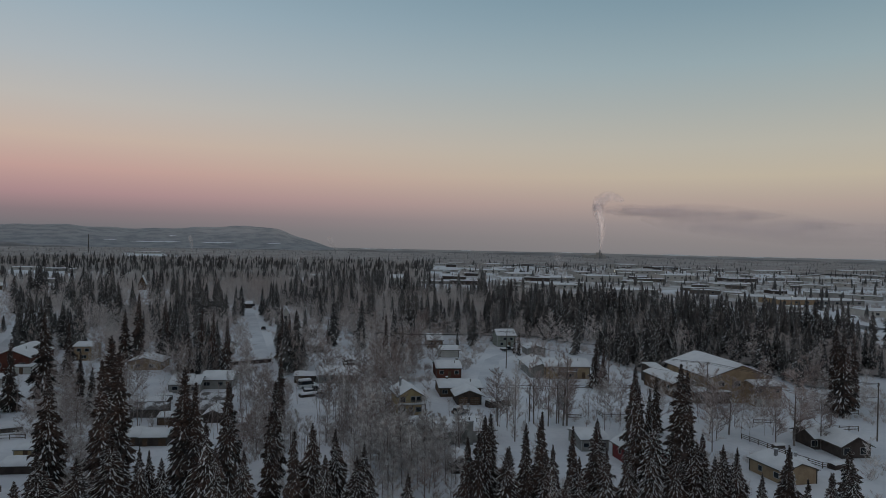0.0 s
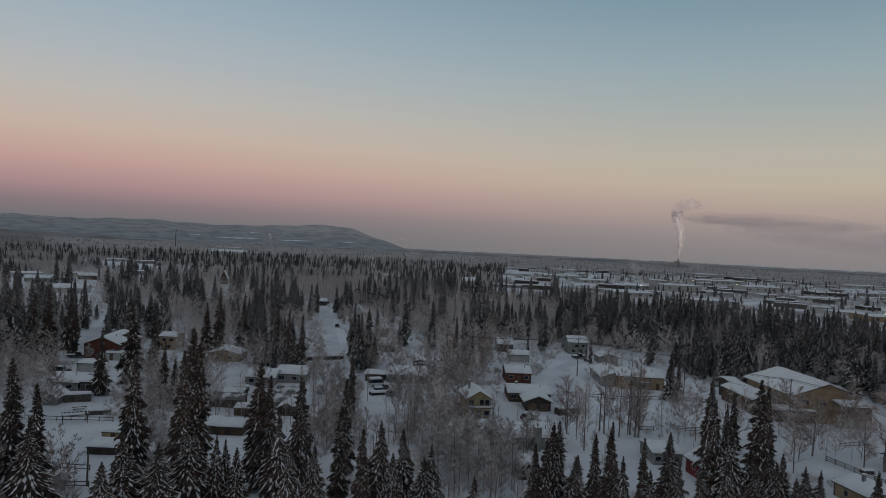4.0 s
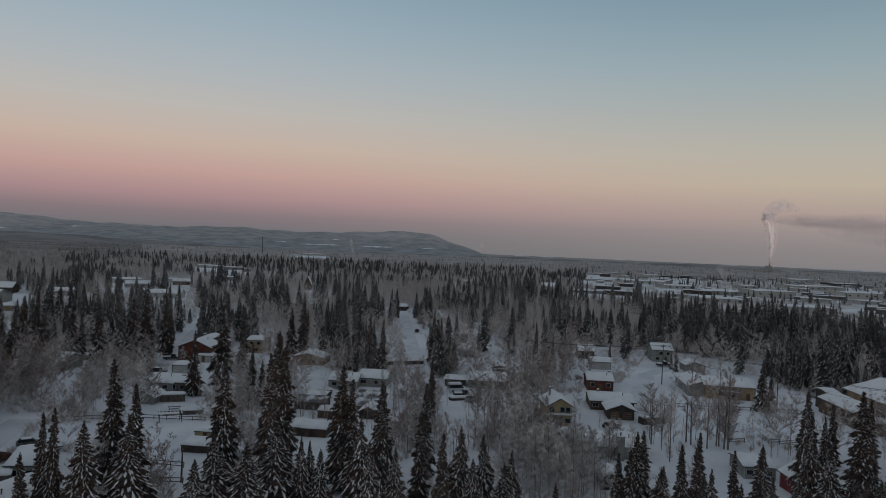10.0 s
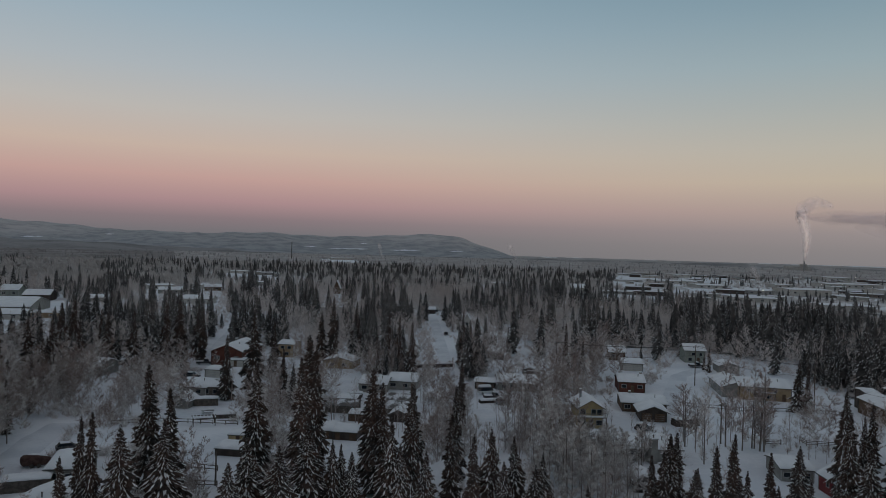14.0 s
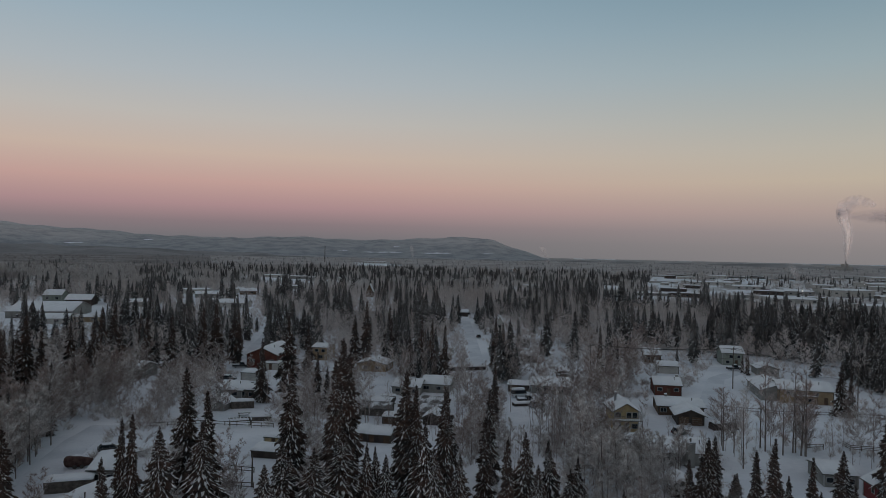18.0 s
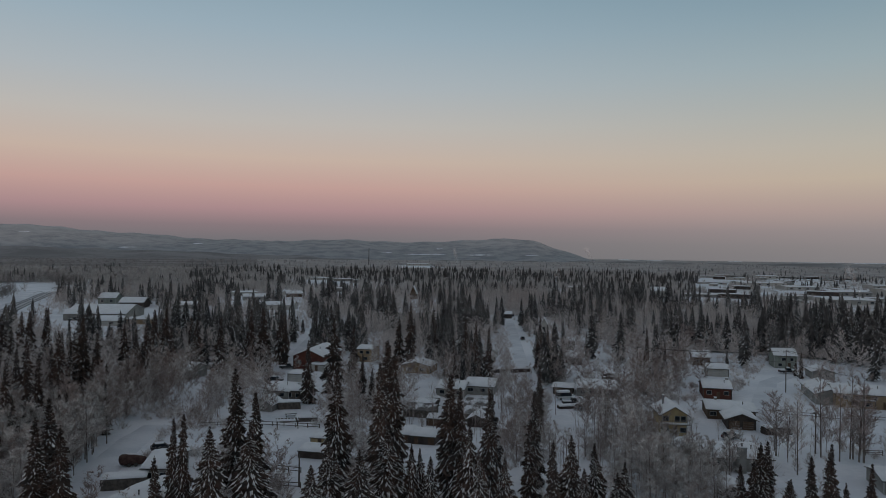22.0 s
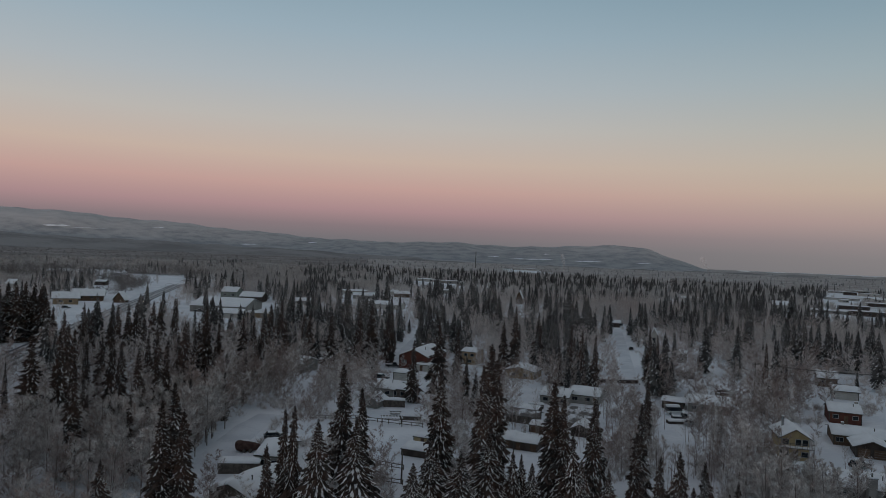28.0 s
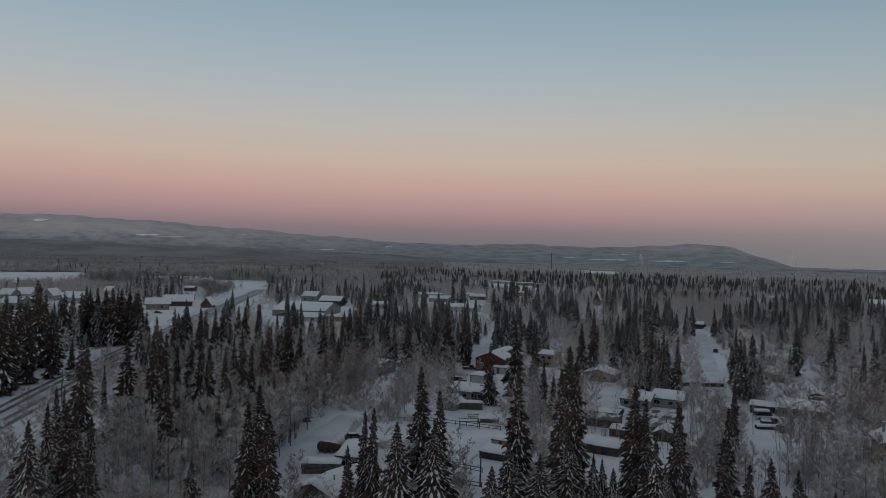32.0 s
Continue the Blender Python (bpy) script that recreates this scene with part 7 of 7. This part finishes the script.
birch_group(-54.3, 135.5, 8, 4, 11)
birch_group(-55.4, 150.1, 8, 4, 12)
birch_group(-54.4, 162.4, 7, 4, 12)
birch_group(-53.4, 123.0, 8, 5, 10)
birch_group(-52.8, 177.7, 8, 5, 12)
birch_group(-50.0, 189.7, 8, 5, 12)
birch_group(-63.6, 159.0, 9, 6, 13)
birch_group(-63.9, 138.5, 9, 6, 11)
birch_group(96.6, 201.2, 5, 6, 13)
birch_group(127.7, 254.6, 5, 6, 13)
birch_group(115.2, 192.3, 2, 2, 12)
birch_group(102.8, 159.6, 3, 3, 11)
birch_group(55.7, 114.5, 7, 7, 9)
birch_group(60.3, 111.0, 5, 5, 8)
birch_group(118.4, 116.9, 3, 4, 11)
birch_group(131.3, 120.0, 4, 5, 12)
birch_group(152.7, 114.6, 3, 4, 11)
birch_group(55.1, 136.7, 4, 6, 13)
birch_group(55.2, 123.7, 4, 6, 12)
birch_group(57.7, 115.1, 4, 7, 10)
birch_group(46.7, 112.8, 3, 7, 10)
birch_group(63.4, 142.4, 3, 3, 4)
birch_group(68.5, 140.4, 3, 3, 4)
birch_group(68.0, 118.6, 4, 4, 8)
birch_group(-54.5, 111.7, 8, 8, 10)
birch_group(-63.1, 112.9, 8, 8, 10)
birch_group(-78.9, 126.6, 8, 8, 11)
birch_group(14.5, 169.9, 4, 4, 8, True)
birch_group(20.6, 175.3, 4, 4, 8, True)
birch_group(24.7, 168.9, 3, 4, 8, True)
birch_group(14.8, 193.0, 4, 5, 9)
birch_group(25.6, 192.1, 3, 4, 8)
birch_group(51.7, 109.1, 7, 6, 9)
birch_group(57.8, 111.2, 4, 4, 8)
birch_group(50.2, 117.4, 5, 5, 9)
birch_group(72.4, 174.0, 5, 5, 12)
birch_group(89.9, 195.0, 5, 6, 12)
birch_group(77.1, 230.0, 5, 6, 12)
birch_group(40.4, 198.8, 3, 3, 12)
birch_group(84.2, 131.2, 2, 1.5, 12)
birch_group(102.6, 142.6, 3, 4, 11)
birch_group(-116.9, 178.8, 10, 6, 12)
birch_group(-121.7, 199.9, 10, 6, 12)
birch_group(-123.6, 215.5, 8, 6, 12)
birch_group(-114.5, 165.9, 5, 4, 10)
birch_group(-267.2, 557.4, 4, 9, 10)
birch_group(-312.8, 623.6, 3, 9, 10)
birch_group(-284.4, 622.8, 3, 10, 10)
birch_group(-340.5, 649.8, 4, 12, 10)
birch_group(-385.8, 694.7, 6, 14, 10)
birch_group(-79.4, 241.6, 8, 7, 12)
birch_group(-73.8, 190.5, 8, 7, 12)
birch_group(96.8, 160.6, 1, 0.5, 12, True)
birch_group(88.6, 137.9, 1, 0.5, 11, True)
birch_group(80.6, 121.1, 2, 1, 14, True)
birch_group(50.6, 110.4, 4, 6, 9)
birch_group(56.9, 112.5, 3, 5, 8)
birch_group(51.2, 119.5, 3, 5, 8)
birch_group(-78.9, 160.7, 8, 7, 10)
birch_group(-72.5, 168.6, 7, 6, 10)
birch_group(-94.9, 176.9, 7, 6, 10)
birch_group(57.5, 156.5, 5, 6, 14)
birch_group(66.7, 165.3, 5, 6, 14)
birch_group(79.7, 181.5, 4, 5, 13)
birch_group(61.4, 181.0, 4, 5, 13)
birch_group(93.9, 189.7, 3, 4, 12)
birch_group(103.8, 151.5, 2, 2, 11)
birch_group(12.8, 164.4, 3, 6, 4)
birch_group(18.7, 158.5, 3, 6, 4)
birch_group(24.2, 160.6, 3, 6, 4)
birch_group(9.6, 179.5, 3, 5, 4)
birch_group(-20.0, 173.1, 3, 5, 4)
birch_group(-25.6, 168.1, 3, 5, 4)
birch_group(-9.6, 154.1, 2, 4, 4)
birch_group(43.9, 164.2, 3, 5, 4)
birch_group(79.4, 135.9, 3, 5, 4)
birch_group(84.1, 120.0, 3, 6, 4)
birch_group(-49.5, 108.0, 7, 5, 10)
birch_group(-51.5, 118.0, 7, 5, 11)
birch_group(-52.5, 128.0, 6, 4, 11)
birch_group(-51.5, 140.0, 6, 4, 11)
BIRCH_PLACES.sort(key=lambda b: math.hypot(b[0], b[1]))
for place in BIRCH_PLACES[:287]:
    birch(*place)
for x, y, h, model, wide in ((131.9, 94.6, 15.8, 0, 1.25), (126.4, 106.3, 12.6, 1, 1.3), (123.0, 108.5, 11.5, 1, 1.2), (112.6, 98.6, 9.5, 3, 1.1), (152.5, 100.3, 8.0, 1, 1.1), (120.0, 104.0, 9.0, 0, 1.1), (139.0, 98.5, 9.5, 0, 1.1), (134.5, 90.5, 11.0, 1, 1.1)):
    birch(x, y, h, BIRCH_NEAR[model], wide, "bare brown birch by the large hall")


# ---- woods ----
FIELD = [(-544.2, 857.8), (-474.6, 889.6), (-327.8, 799.7), (-286.1, 737.1), (-184.7, 442.5), (-159.2, 390.0), (-161.2, 325.4), (-195.1, 333.7), (-240.4, 399.6), (-262.6, 498.3), (-377.1, 702.7), (-488.5, 774.7)]
LONG_FIELD = [(-715.5, 835.3), (-672.9, 905.1), (-603.6, 868.4), (-491.4, 692.6), (-523.6, 611.8)]

STORE_YARD = [(-179.7, 430.6), (-145.7, 490.1), (-101.8, 387.2), (-97.8, 330.2), (-126.1, 309.5)]


def inside(shape, x, y):
    """Whether a place lies within an outline on the ground."""
    hit = False
    for (x0, y0), (x1, y1) in zip(shape, shape[1:] + shape[:1]):
        if (y0 > y) != (y1 > y) and x < x0 + (y - y0) * (x1 - x0) / (y1 - y0):
            hit = not hit
    return hit


def open_land(x, y):
    """Fields, yards and the town, where no woods grow."""
    az, d = math.degrees(math.atan2(-x, y)), math.hypot(x, y)
    if d < 78:
        return True
    if -62 < az < 14 and d < (205 if az < -5 else 236):
        return True
    if -62 < az < -24 and d < 245 + 20 * math.sin(az * 0.6):
        return True
    if az < -31 and 470 + 9 * (az + 45) < d < 1450:
        return True
    if az > 15 and d > 280 and (inside(FIELD, x, y) or inside(LONG_FIELD, x, y) or inside(STORE_YARD, x, y)):
        return True
    if 29 < az < 38 and abs(d - 243) < 14:
        return True
    return False


def plant(rng, count, d0, d1, keep, even=0.0):
    """Places in the woods between two distances, denser near by."""
    out = []
    for _ in range(count * 12):
        if len(out) == count:
            break
        az, u = radians(rng.uniform(-63, 47)), rng.random()
        d = (d0 ** even + (d1 ** even - d0 ** even) * u) ** (1 / even) if even else d0 * (d1 / d0) ** u
        x, y = -math.sin(az) * d, math.cos(az) * d
        if keep(x, y) and not open_land(x, y) and not blocked(x, y, 1.0):
            out.append((x, y))
    return out


def conifers(x, y):
    """How far the woods at a place are spruce, from 0 to 1."""
    az, d = math.degrees(math.atan2(-x, y)), math.hypot(x, y)
    n = (0.30 if d < 420 else 0.16) + 1.0 * noise.noise((x * 0.012, y * 0.012, 2.0)) + (1.3 * noise.noise((x * 0.045, y * 0.045, 5.0)) if d < 700 else 0.9 * noise.noise((x * 0.02, y * 0.02, 5.0)))
    if az < -25 and d < 600:
        n += 0.34 if az < -37 or (d > 330 and az < -33) else 0.0
    if -25 < az < 5 and d < 420:
        n += 0.02
    if az > 13 and d > 640:
        n -= 0.5
    return n


def joined(name, places, arrays, mat, sizes, base_h, label, category):
    """Many trees in one mesh, each turned and sized by itself."""
    rng = random.Random(len(places))
    VV, TT, at = [], [], 0
    for x, y in places:
        V, T = arrays[rng.randrange(len(arrays))]
        k = (sizes[0] + (sizes[1] - sizes[0]) * rng.random() ** 1.3) / base_h
        a = rng.random() * 6.28
        c, s, wd = math.cos(a) * k, math.sin(a) * k, rng.uniform(0.85, 1.25)
        VV.append(np.stack([(V[:, 0] * c - V[:, 1] * s) * wd + x, (V[:, 0] * s + V[:, 1] * c) * wd + y, V[:, 2] * k + ground_z(x, y)], 1))
        TT.append(T + at)
        at += len(V)
    ob = new(name, from_arrays(name, np.concatenate(VV), np.concatenate(TT), mat))
    return tagged(ob, label, category, kind="stuff")


def tiers(rng, h, r, n, sides):
    """A far spruce: ragged boughs in tiers, one above the other."""
    V, T = [], []
    lobe = rng.random() * 6.28
    for i in range(n):
        u = (i + 0.6) / n
        z, reach = h * (1 - 0.95 * u), r * min(1.0, 1.25 * u) ** 0.62 * (1.0 if u < 0.85 else 0.8)
        a0 = rng.random() * 6.28
        for k in range(sides):
            a = a0 + 6.2832 * (k + 0.5 * rng.random()) / sides
            q = reach * rng.uniform(0.5, 1.2) * (1 + 0.18 * math.sin(a + lobe + 7 * u))
            half = 6.2832 / sides * rng.uniform(0.38, 0.62)
            z1 = z - rng.uniform(0.1, 0.9) * h / n - 0.12 * q
            top = (0.12 * q * math.cos(a), 0.12 * q * math.sin(a), z + h / n * rng.uniform(0.9, 1.5))
            m = len(V)
            V += [top, (q * math.cos(a - half), q * math.sin(a - half), z1), (q * math.cos(a + half), q * math.sin(a + half), z1 + rng.uniform(-0.4, 0.4) * h / n)]
            T.append((m, m + 1, m + 2))
    return np.array(V), np.array(T)


def lain(rng, V, T):
    """Snow on some of the boughs of a far spruce."""
    SV, ST = [], []
    for t in T:
        if rng.random() < 0.68:
            a, b, c = V[t]
            top = a * 0.35 + b * 0.35 + c * 0.3
            k = len(SV)
            SV += [top * (1.06, 1.06, 1.0), b * (1.03, 1.03, 1.0) + (0, 0, 0.06), (b * 0.66 + c * 0.34) * (1.03, 1.03, 1.0) + (0, 0, 0.06)]
            ST.append((k, k + 1, k + 2))
    return np.array(SV), np.array(ST)


def brush(rng, stems, h, thick):
    """A bush of thin bare stems."""
    V, T = [], []
    for _ in range(stems):
        a, q = rng.random() * 6.28, rng.random() * 0.5 * h
        p = Vector((q * math.cos(a) * 0.6, q * math.sin(a) * 0.6, rng.random() * 0.3 * h))
        d = Vector((rng.uniform(-0.6, 0.6), rng.uniform(-0.6, 0.6), rng.uniform(0.3, 1.0))) * h * rng.uniform(0.4, 0.8)
        s = d.cross(Vector((rng.uniform(-1, 1), rng.uniform(-1, 1), 0.2))).normalized() * thick
        k = len(V)
        V += [tuple(p - s), tuple(p + s), tuple(p + d)]
        T.append((k, k + 1, k + 2))
    return np.array(V), np.array(T)


def in_yard(x, y):
    for x0, y0, x1, y1, r in YARDS:
        dx, dy = x1 - x0, y1 - y0
        k = max(0.0, min(1.0, ((x - x0) * dx + (y - y0) * dy) / (dx * dx + dy * dy + 1e-9)))
        if (x - x0 - k * dx) ** 2 + (y - y0 - k * dy) ** 2 < r * r:
            return True
    return False


def sapling(rng, h):
    """A thin young aspen: a slender stem with a few upright twigs."""
    V, T = [], []

    def sliver(p, d, wd):
        k = len(V)
        side = Vector((-d.y, d.x, 0.0))
        side = (side.normalized() if side.length > 0.05 else Vector((1, 0, 0))) * wd
        V.extend((tuple(p - side), tuple(p + side), tuple(p + d)))
        T.append((k, k + 1, k + 2))

    lean = Vector((rng.uniform(-0.08, 0.08), rng.uniform(-0.08, 0.08), 1))
    for a in (0.0, 1.57):
        k = len(V)
        side = Vector((math.cos(a), math.sin(a), 0)) * 0.0075 * h
        V.extend((tuple(-side), tuple(side), tuple(lean * h)))
        T.append((k, k + 1, k + 2))
    for _ in range(34):
        a, u = rng.random() * 6.28, rng.uniform(0.25, 0.98)
        d = Vector((math.cos(a), math.sin(a), rng.uniform(0.7, 1.8))).normalized() * h * (0.10 + 0.16 * (1 - u)) * rng.uniform(0.7, 1.3)
        sliver(lean * (h * u), d, 0.02)
        for _ in range(3):
            e = (d + Vector((rng.uniform(-1, 1), rng.uniform(-1, 1), rng.uniform(-0.3, 1))) * 0.6 * d.length) * 0.6
            sliver(lean * (h * u) + d * rng.uniform(0.3, 1.0), e, 0.016)
    return np.array(V), np.array(T)


rng = random.Random(5)
for x, y in plant(rng, 34, 140, 250, lambda x, y: rng.random() < conifers(x, y) and not in_yard(x, y)):
    spruce(x, y, rng.uniform(11, 19), SPRUCE_MID[rng.randrange(3)], rng.uniform(0.8, 1.1))


def village(rng, count, d0, d1, az0, az1):
    """Places between the houses, off the roads and out of the front yards."""
    out = []
    for _ in range(count * 15):
        if len(out) == count:
            break
        az, d = radians(rng.uniform(az0, az1)), math.sqrt(rng.uniform(d0 * d0, d1 * d1))
        x, y = -math.sin(az) * d, math.cos(az) * d
        if not blocked(x, y, 0.5) and not in_yard(x, y) and noise.noise((x * 0.03, y * 0.03, 7.0)) > -0.12:
            out.append((x, y))
    return out


SCRUB = [birch_arrays(random.Random(120 + i), 12, 2.6, 26, 5, 7, 0.028)[1:] for i in range(5)]
joined("birch_scrub", plant(rng, 190, 78, 250, lambda x, y: rng.random() > conifers(x, y) - 0.2) + village(rng, 170, 95, 240, -33, 14) + village(rng, 70, 90, 200, 14, 47), SCRUB, TWIG, (5, 11), 12, "tangle of bare young birches", "scrub")
joined("frosted_scrub", plant(rng, 150, 78, 250, lambda x, y: rng.random() > conifers(x, y) - 0.2) + village(rng, 120, 85, 240, -60, 14) + village(rng, 230, 74, 175, 14, 47), SCRUB, FROST_TWIG, (5, 10), 12, "frost-white tangle of young birches", "scrub")
joined("birch_grove", [b[:2] for b in BIRCH_PLACES[287::2]], SCRUB, TWIG, (9, 15), 12, "grove of bare brown birches between the houses", "trees")
joined("frosted_birch_grove", [b[:2] for b in BIRCH_PLACES[288::2]], SCRUB, FROST_TWIG, (8, 14), 12, "grove of birches white with hoar frost", "trees")
SAPLING = [sapling(random.Random(140 + i), 8) for i in range(5)]
thicket = [(x + rng.gauss(0, r), y + rng.gauss(0, r)) for x, y, r, n in ((18, 158, 6, 34), (27, 158, 6, 30), (12, 166, 5, 22), (33, 176, 5, 16), (44, 150, 6, 22), (38, 132, 6, 20), (8, 182, 6, 18), (56, 150, 7, 34), (66, 146, 6, 22), (60, 170, 7, 34),
           (90, 132, 5, 14), (108, 118, 6, 14), (126, 112, 7, 20), (60, 122, 8, 34), (-30, 176, 6, 24), (-20, 184, 5, 16)) for _ in range(n)]
joined("aspen_thicket", [q for q in thicket if not blocked(*q, -2.0)], SAPLING, TWIG, (4, 11), 8, "thin bare young aspens between the yards", "trees")
BUSH = [brush(random.Random(100 + i), 46, 2.6, 0.035) for i in range(4)]
joined("underbrush", village(rng, 2300, 80, 240, -30, 16) + village(rng, 420, 80, 240, -62, -30) + plant(rng, 500, 78, 260, lambda x, y: True), BUSH, FROST_TWIG, (1.6, 3.4), 2.6, "frosted bare bushes between the yards", "brush")

# The scrubby floor of the far woods.
bm = bmesh.new()
grid = {}
RINGS = [235, 270, 310, 350, 400, 450, 520, 600, 660, 730, 810, 900, 1000, 1120, 1260, 1420, 1600, 1820, 2080, 2400, 2800, 3300, 3900, 4500, 5100]


def floor_at(i, j):
    if (i, j) not in grid:
        x, y = -math.sin(radians(-64 + i)) * RINGS[j], math.cos(radians(-64 + i)) * RINGS[j]
        grid[i, j] = bm.verts.new((x, y, ground_z(x, y) + (0.7 if RINGS[j] < 1400 else 2.4)))
    return grid[i, j]


for i in range(112):
    for j in range(len(RINGS) - 1):
        a, r = radians(-63.5 + i), (RINGS[j] + RINGS[j + 1]) / 2
        if not open_land(-math.sin(a) * r, math.cos(a) * r) and not blocked(-math.sin(a) * r, math.cos(a) * r, 25):
            bm.faces.new((floor_at(i, j), floor_at(i, j + 1), floor_at(i + 1, j + 1), floor_at(i + 1, j))).smooth = True
bmesh.ops.recalc_face_normals(bm, faces=bm.faces[:])
for f in bm.faces:
    c = f.calc_center_median()
    f.material_index = 1 if c.x < -0.14 * c.y and c.length > 820 else 0
woods_floor = part("woodland_floor", bm, SCRUB_FLOOR)
woods_floor.data.materials.append(PLAIN_FLOOR)
tagged(woods_floor, "scrubby snow under the far woods", "ground", kind="structure")

# Woods further off, one mesh a belt.
mid_s = [tiers(random.Random(60 + i), 18, 2.0 + 0.2 * i, 24, 8) for i in range(6)]
mid_snow = [lain(random.Random(64 + i), *a) for i, a in enumerate(mid_s)]
far_s = [tiers(random.Random(70 + i), 18, 2.6 + 0.2 * i, 11, 6) for i in range(5)]
rim_s = [tiers(random.Random(75 + i), 18, 4.2, 5, 5) for i in range(5)]
mid_b = [birch_arrays(random.Random(80 + i), 12, 3.0, 14, 3, 2, 0.09)[1:] for i in range(4)]
far_b = [brush(random.Random(90 + i), 24, 11, 0.34) for i in range(5)]
rim_b = [brush(random.Random(95 + i), 16, 11, 0.6) for i in range(5)]
near_sp = plant(rng, 1750, 205, 640, lambda x, y: rng.random() < 2.4 * (conifers(x, y) - 0.3) and not in_yard(x, y), 1.2)
near_bi = plant(rng, 4300, 205, 660, lambda x, y: rng.random() > conifers(x, y) - 0.25, 1.2)
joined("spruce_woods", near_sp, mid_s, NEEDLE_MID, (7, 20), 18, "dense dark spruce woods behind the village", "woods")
joined("spruce_woods_snow", near_sp, mid_snow, SNOW_TREE, (7, 20), 18, "snow lying on the boughs of the spruce woods", "snow")
fine_b = [birch_arrays(random.Random(85 + i), 12, 2.8, 20, 4, 4, 0.042)[1:] for i in range(4)]
joined("town_edge_spruces", plant(rng, 120, 300, 470, lambda x, y: math.atan2(x, y) > radians(31)), mid_s, NEEDLE_MID, (12, 19), 18, "tall dark spruces at the edge of town", "woods")
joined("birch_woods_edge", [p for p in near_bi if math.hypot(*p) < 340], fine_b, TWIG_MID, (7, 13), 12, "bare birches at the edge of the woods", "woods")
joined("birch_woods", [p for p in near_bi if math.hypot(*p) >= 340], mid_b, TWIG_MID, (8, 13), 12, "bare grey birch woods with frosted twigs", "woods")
joined("woodland_brush", plant(rng, 4500, 170, 660, lambda x, y: True, 1.2), [brush(random.Random(110 + i), 26, 4, 0.07) for i in range(4)], TWIG_MID, (2.5, 5.0), 4, "low bare brush on the woodland floor", "brush")
joined("far_spruce_woods", plant(rng, 1500, 580, 1500, lambda x, y: rng.random() < conifers(x, y), 1.0), far_s, NEEDLE_FAR, (5, 13), 18, "far spruce woods with needles paled for haze", "woods")
joined("far_birch_woods", plant(rng, 6800, 580, 1500, lambda x, y: rng.random() > conifers(x, y) - 0.35, 1.0), far_b, TWIG_FAR, (7, 12), 12, "far bare woods, frosted and greyed further for haze", "woods")
joined("distant_spruce_woods", plant(rng, 2200, 1350, 3400, lambda x, y: rng.random() < conifers(x, y) + 0.15, 0.8), rim_s, NEEDLE_RIM, (4, 9), 18, "distant spruce woods in a colour paled for haze", "woods")
rim_places = plant(rng, 9500, 1350, 3600, lambda x, y: rng.random() > conifers(x, y) - 0.3, 0.8)
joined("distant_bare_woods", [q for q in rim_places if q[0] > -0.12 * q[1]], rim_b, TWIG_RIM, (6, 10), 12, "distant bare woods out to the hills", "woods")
joined("distant_plain_woods", [q for q in rim_places if q[0] <= -0.12 * q[1]] + plant(rng, 3500, 900, 2600, lambda x, y: x < -0.2 * y, 0.9), rim_b, TWIG_PLAIN, (4, 8), 12, "brown bare woods of the plain beyond the highway", "woods")
joined("ridge_spruces", plant(rng, 430, 820, 1400, lambda x, y: -0.14 * y < x < 0.5 * y and noise.noise((x * 0.008, y * 0.008, 9.0)) > -0.15, 1.0), far_s, NEEDLE_MID, (8, 15), 18, "dark belt of spruces along the far edge of the woods", "woods")
# Bare brush between and along the snowy fields by the highway.
hedge = []
for x0, y0, x1, y1, wide, count in ((-470, 680, -330, 640, 24, 190), (-330, 640, -262, 560, 22, 150), (-262, 560, -235, 470, 16, 70), (-520, 790, -330, 815, 16, 170), (-330, 815, -285, 760, 10, 50), (-255, 520, -215, 500, 10, 22)):
    for _ in range(2 * count):
        k = rng.random()
        hedge.append((x0 + (x1 - x0) * k + rng.gauss(0, wide * 0.5), y0 + (y1 - y0) * k + rng.gauss(0, wide * 0.5)))
joined("field_hedge", [q for q in hedge if not blocked(*q, 4.0)], mid_b, TWIG_PLAIN, (6, 12), 12, "bare brown trees and brush along the snowy fields", "trees")
# Scrub and hedges between the town's yards.
town = []
while len(town) < 3000:
    az, d = radians(rng.uniform(-62, -29)), rng.uniform(470, 1500)
    x, y = -math.sin(az) * d, math.cos(az) * d
    if not blocked(x, y, 4.0) and noise.noise((x * 0.02, y * 0.02, 3.0)) > 0.0:
        town.append((x, y))
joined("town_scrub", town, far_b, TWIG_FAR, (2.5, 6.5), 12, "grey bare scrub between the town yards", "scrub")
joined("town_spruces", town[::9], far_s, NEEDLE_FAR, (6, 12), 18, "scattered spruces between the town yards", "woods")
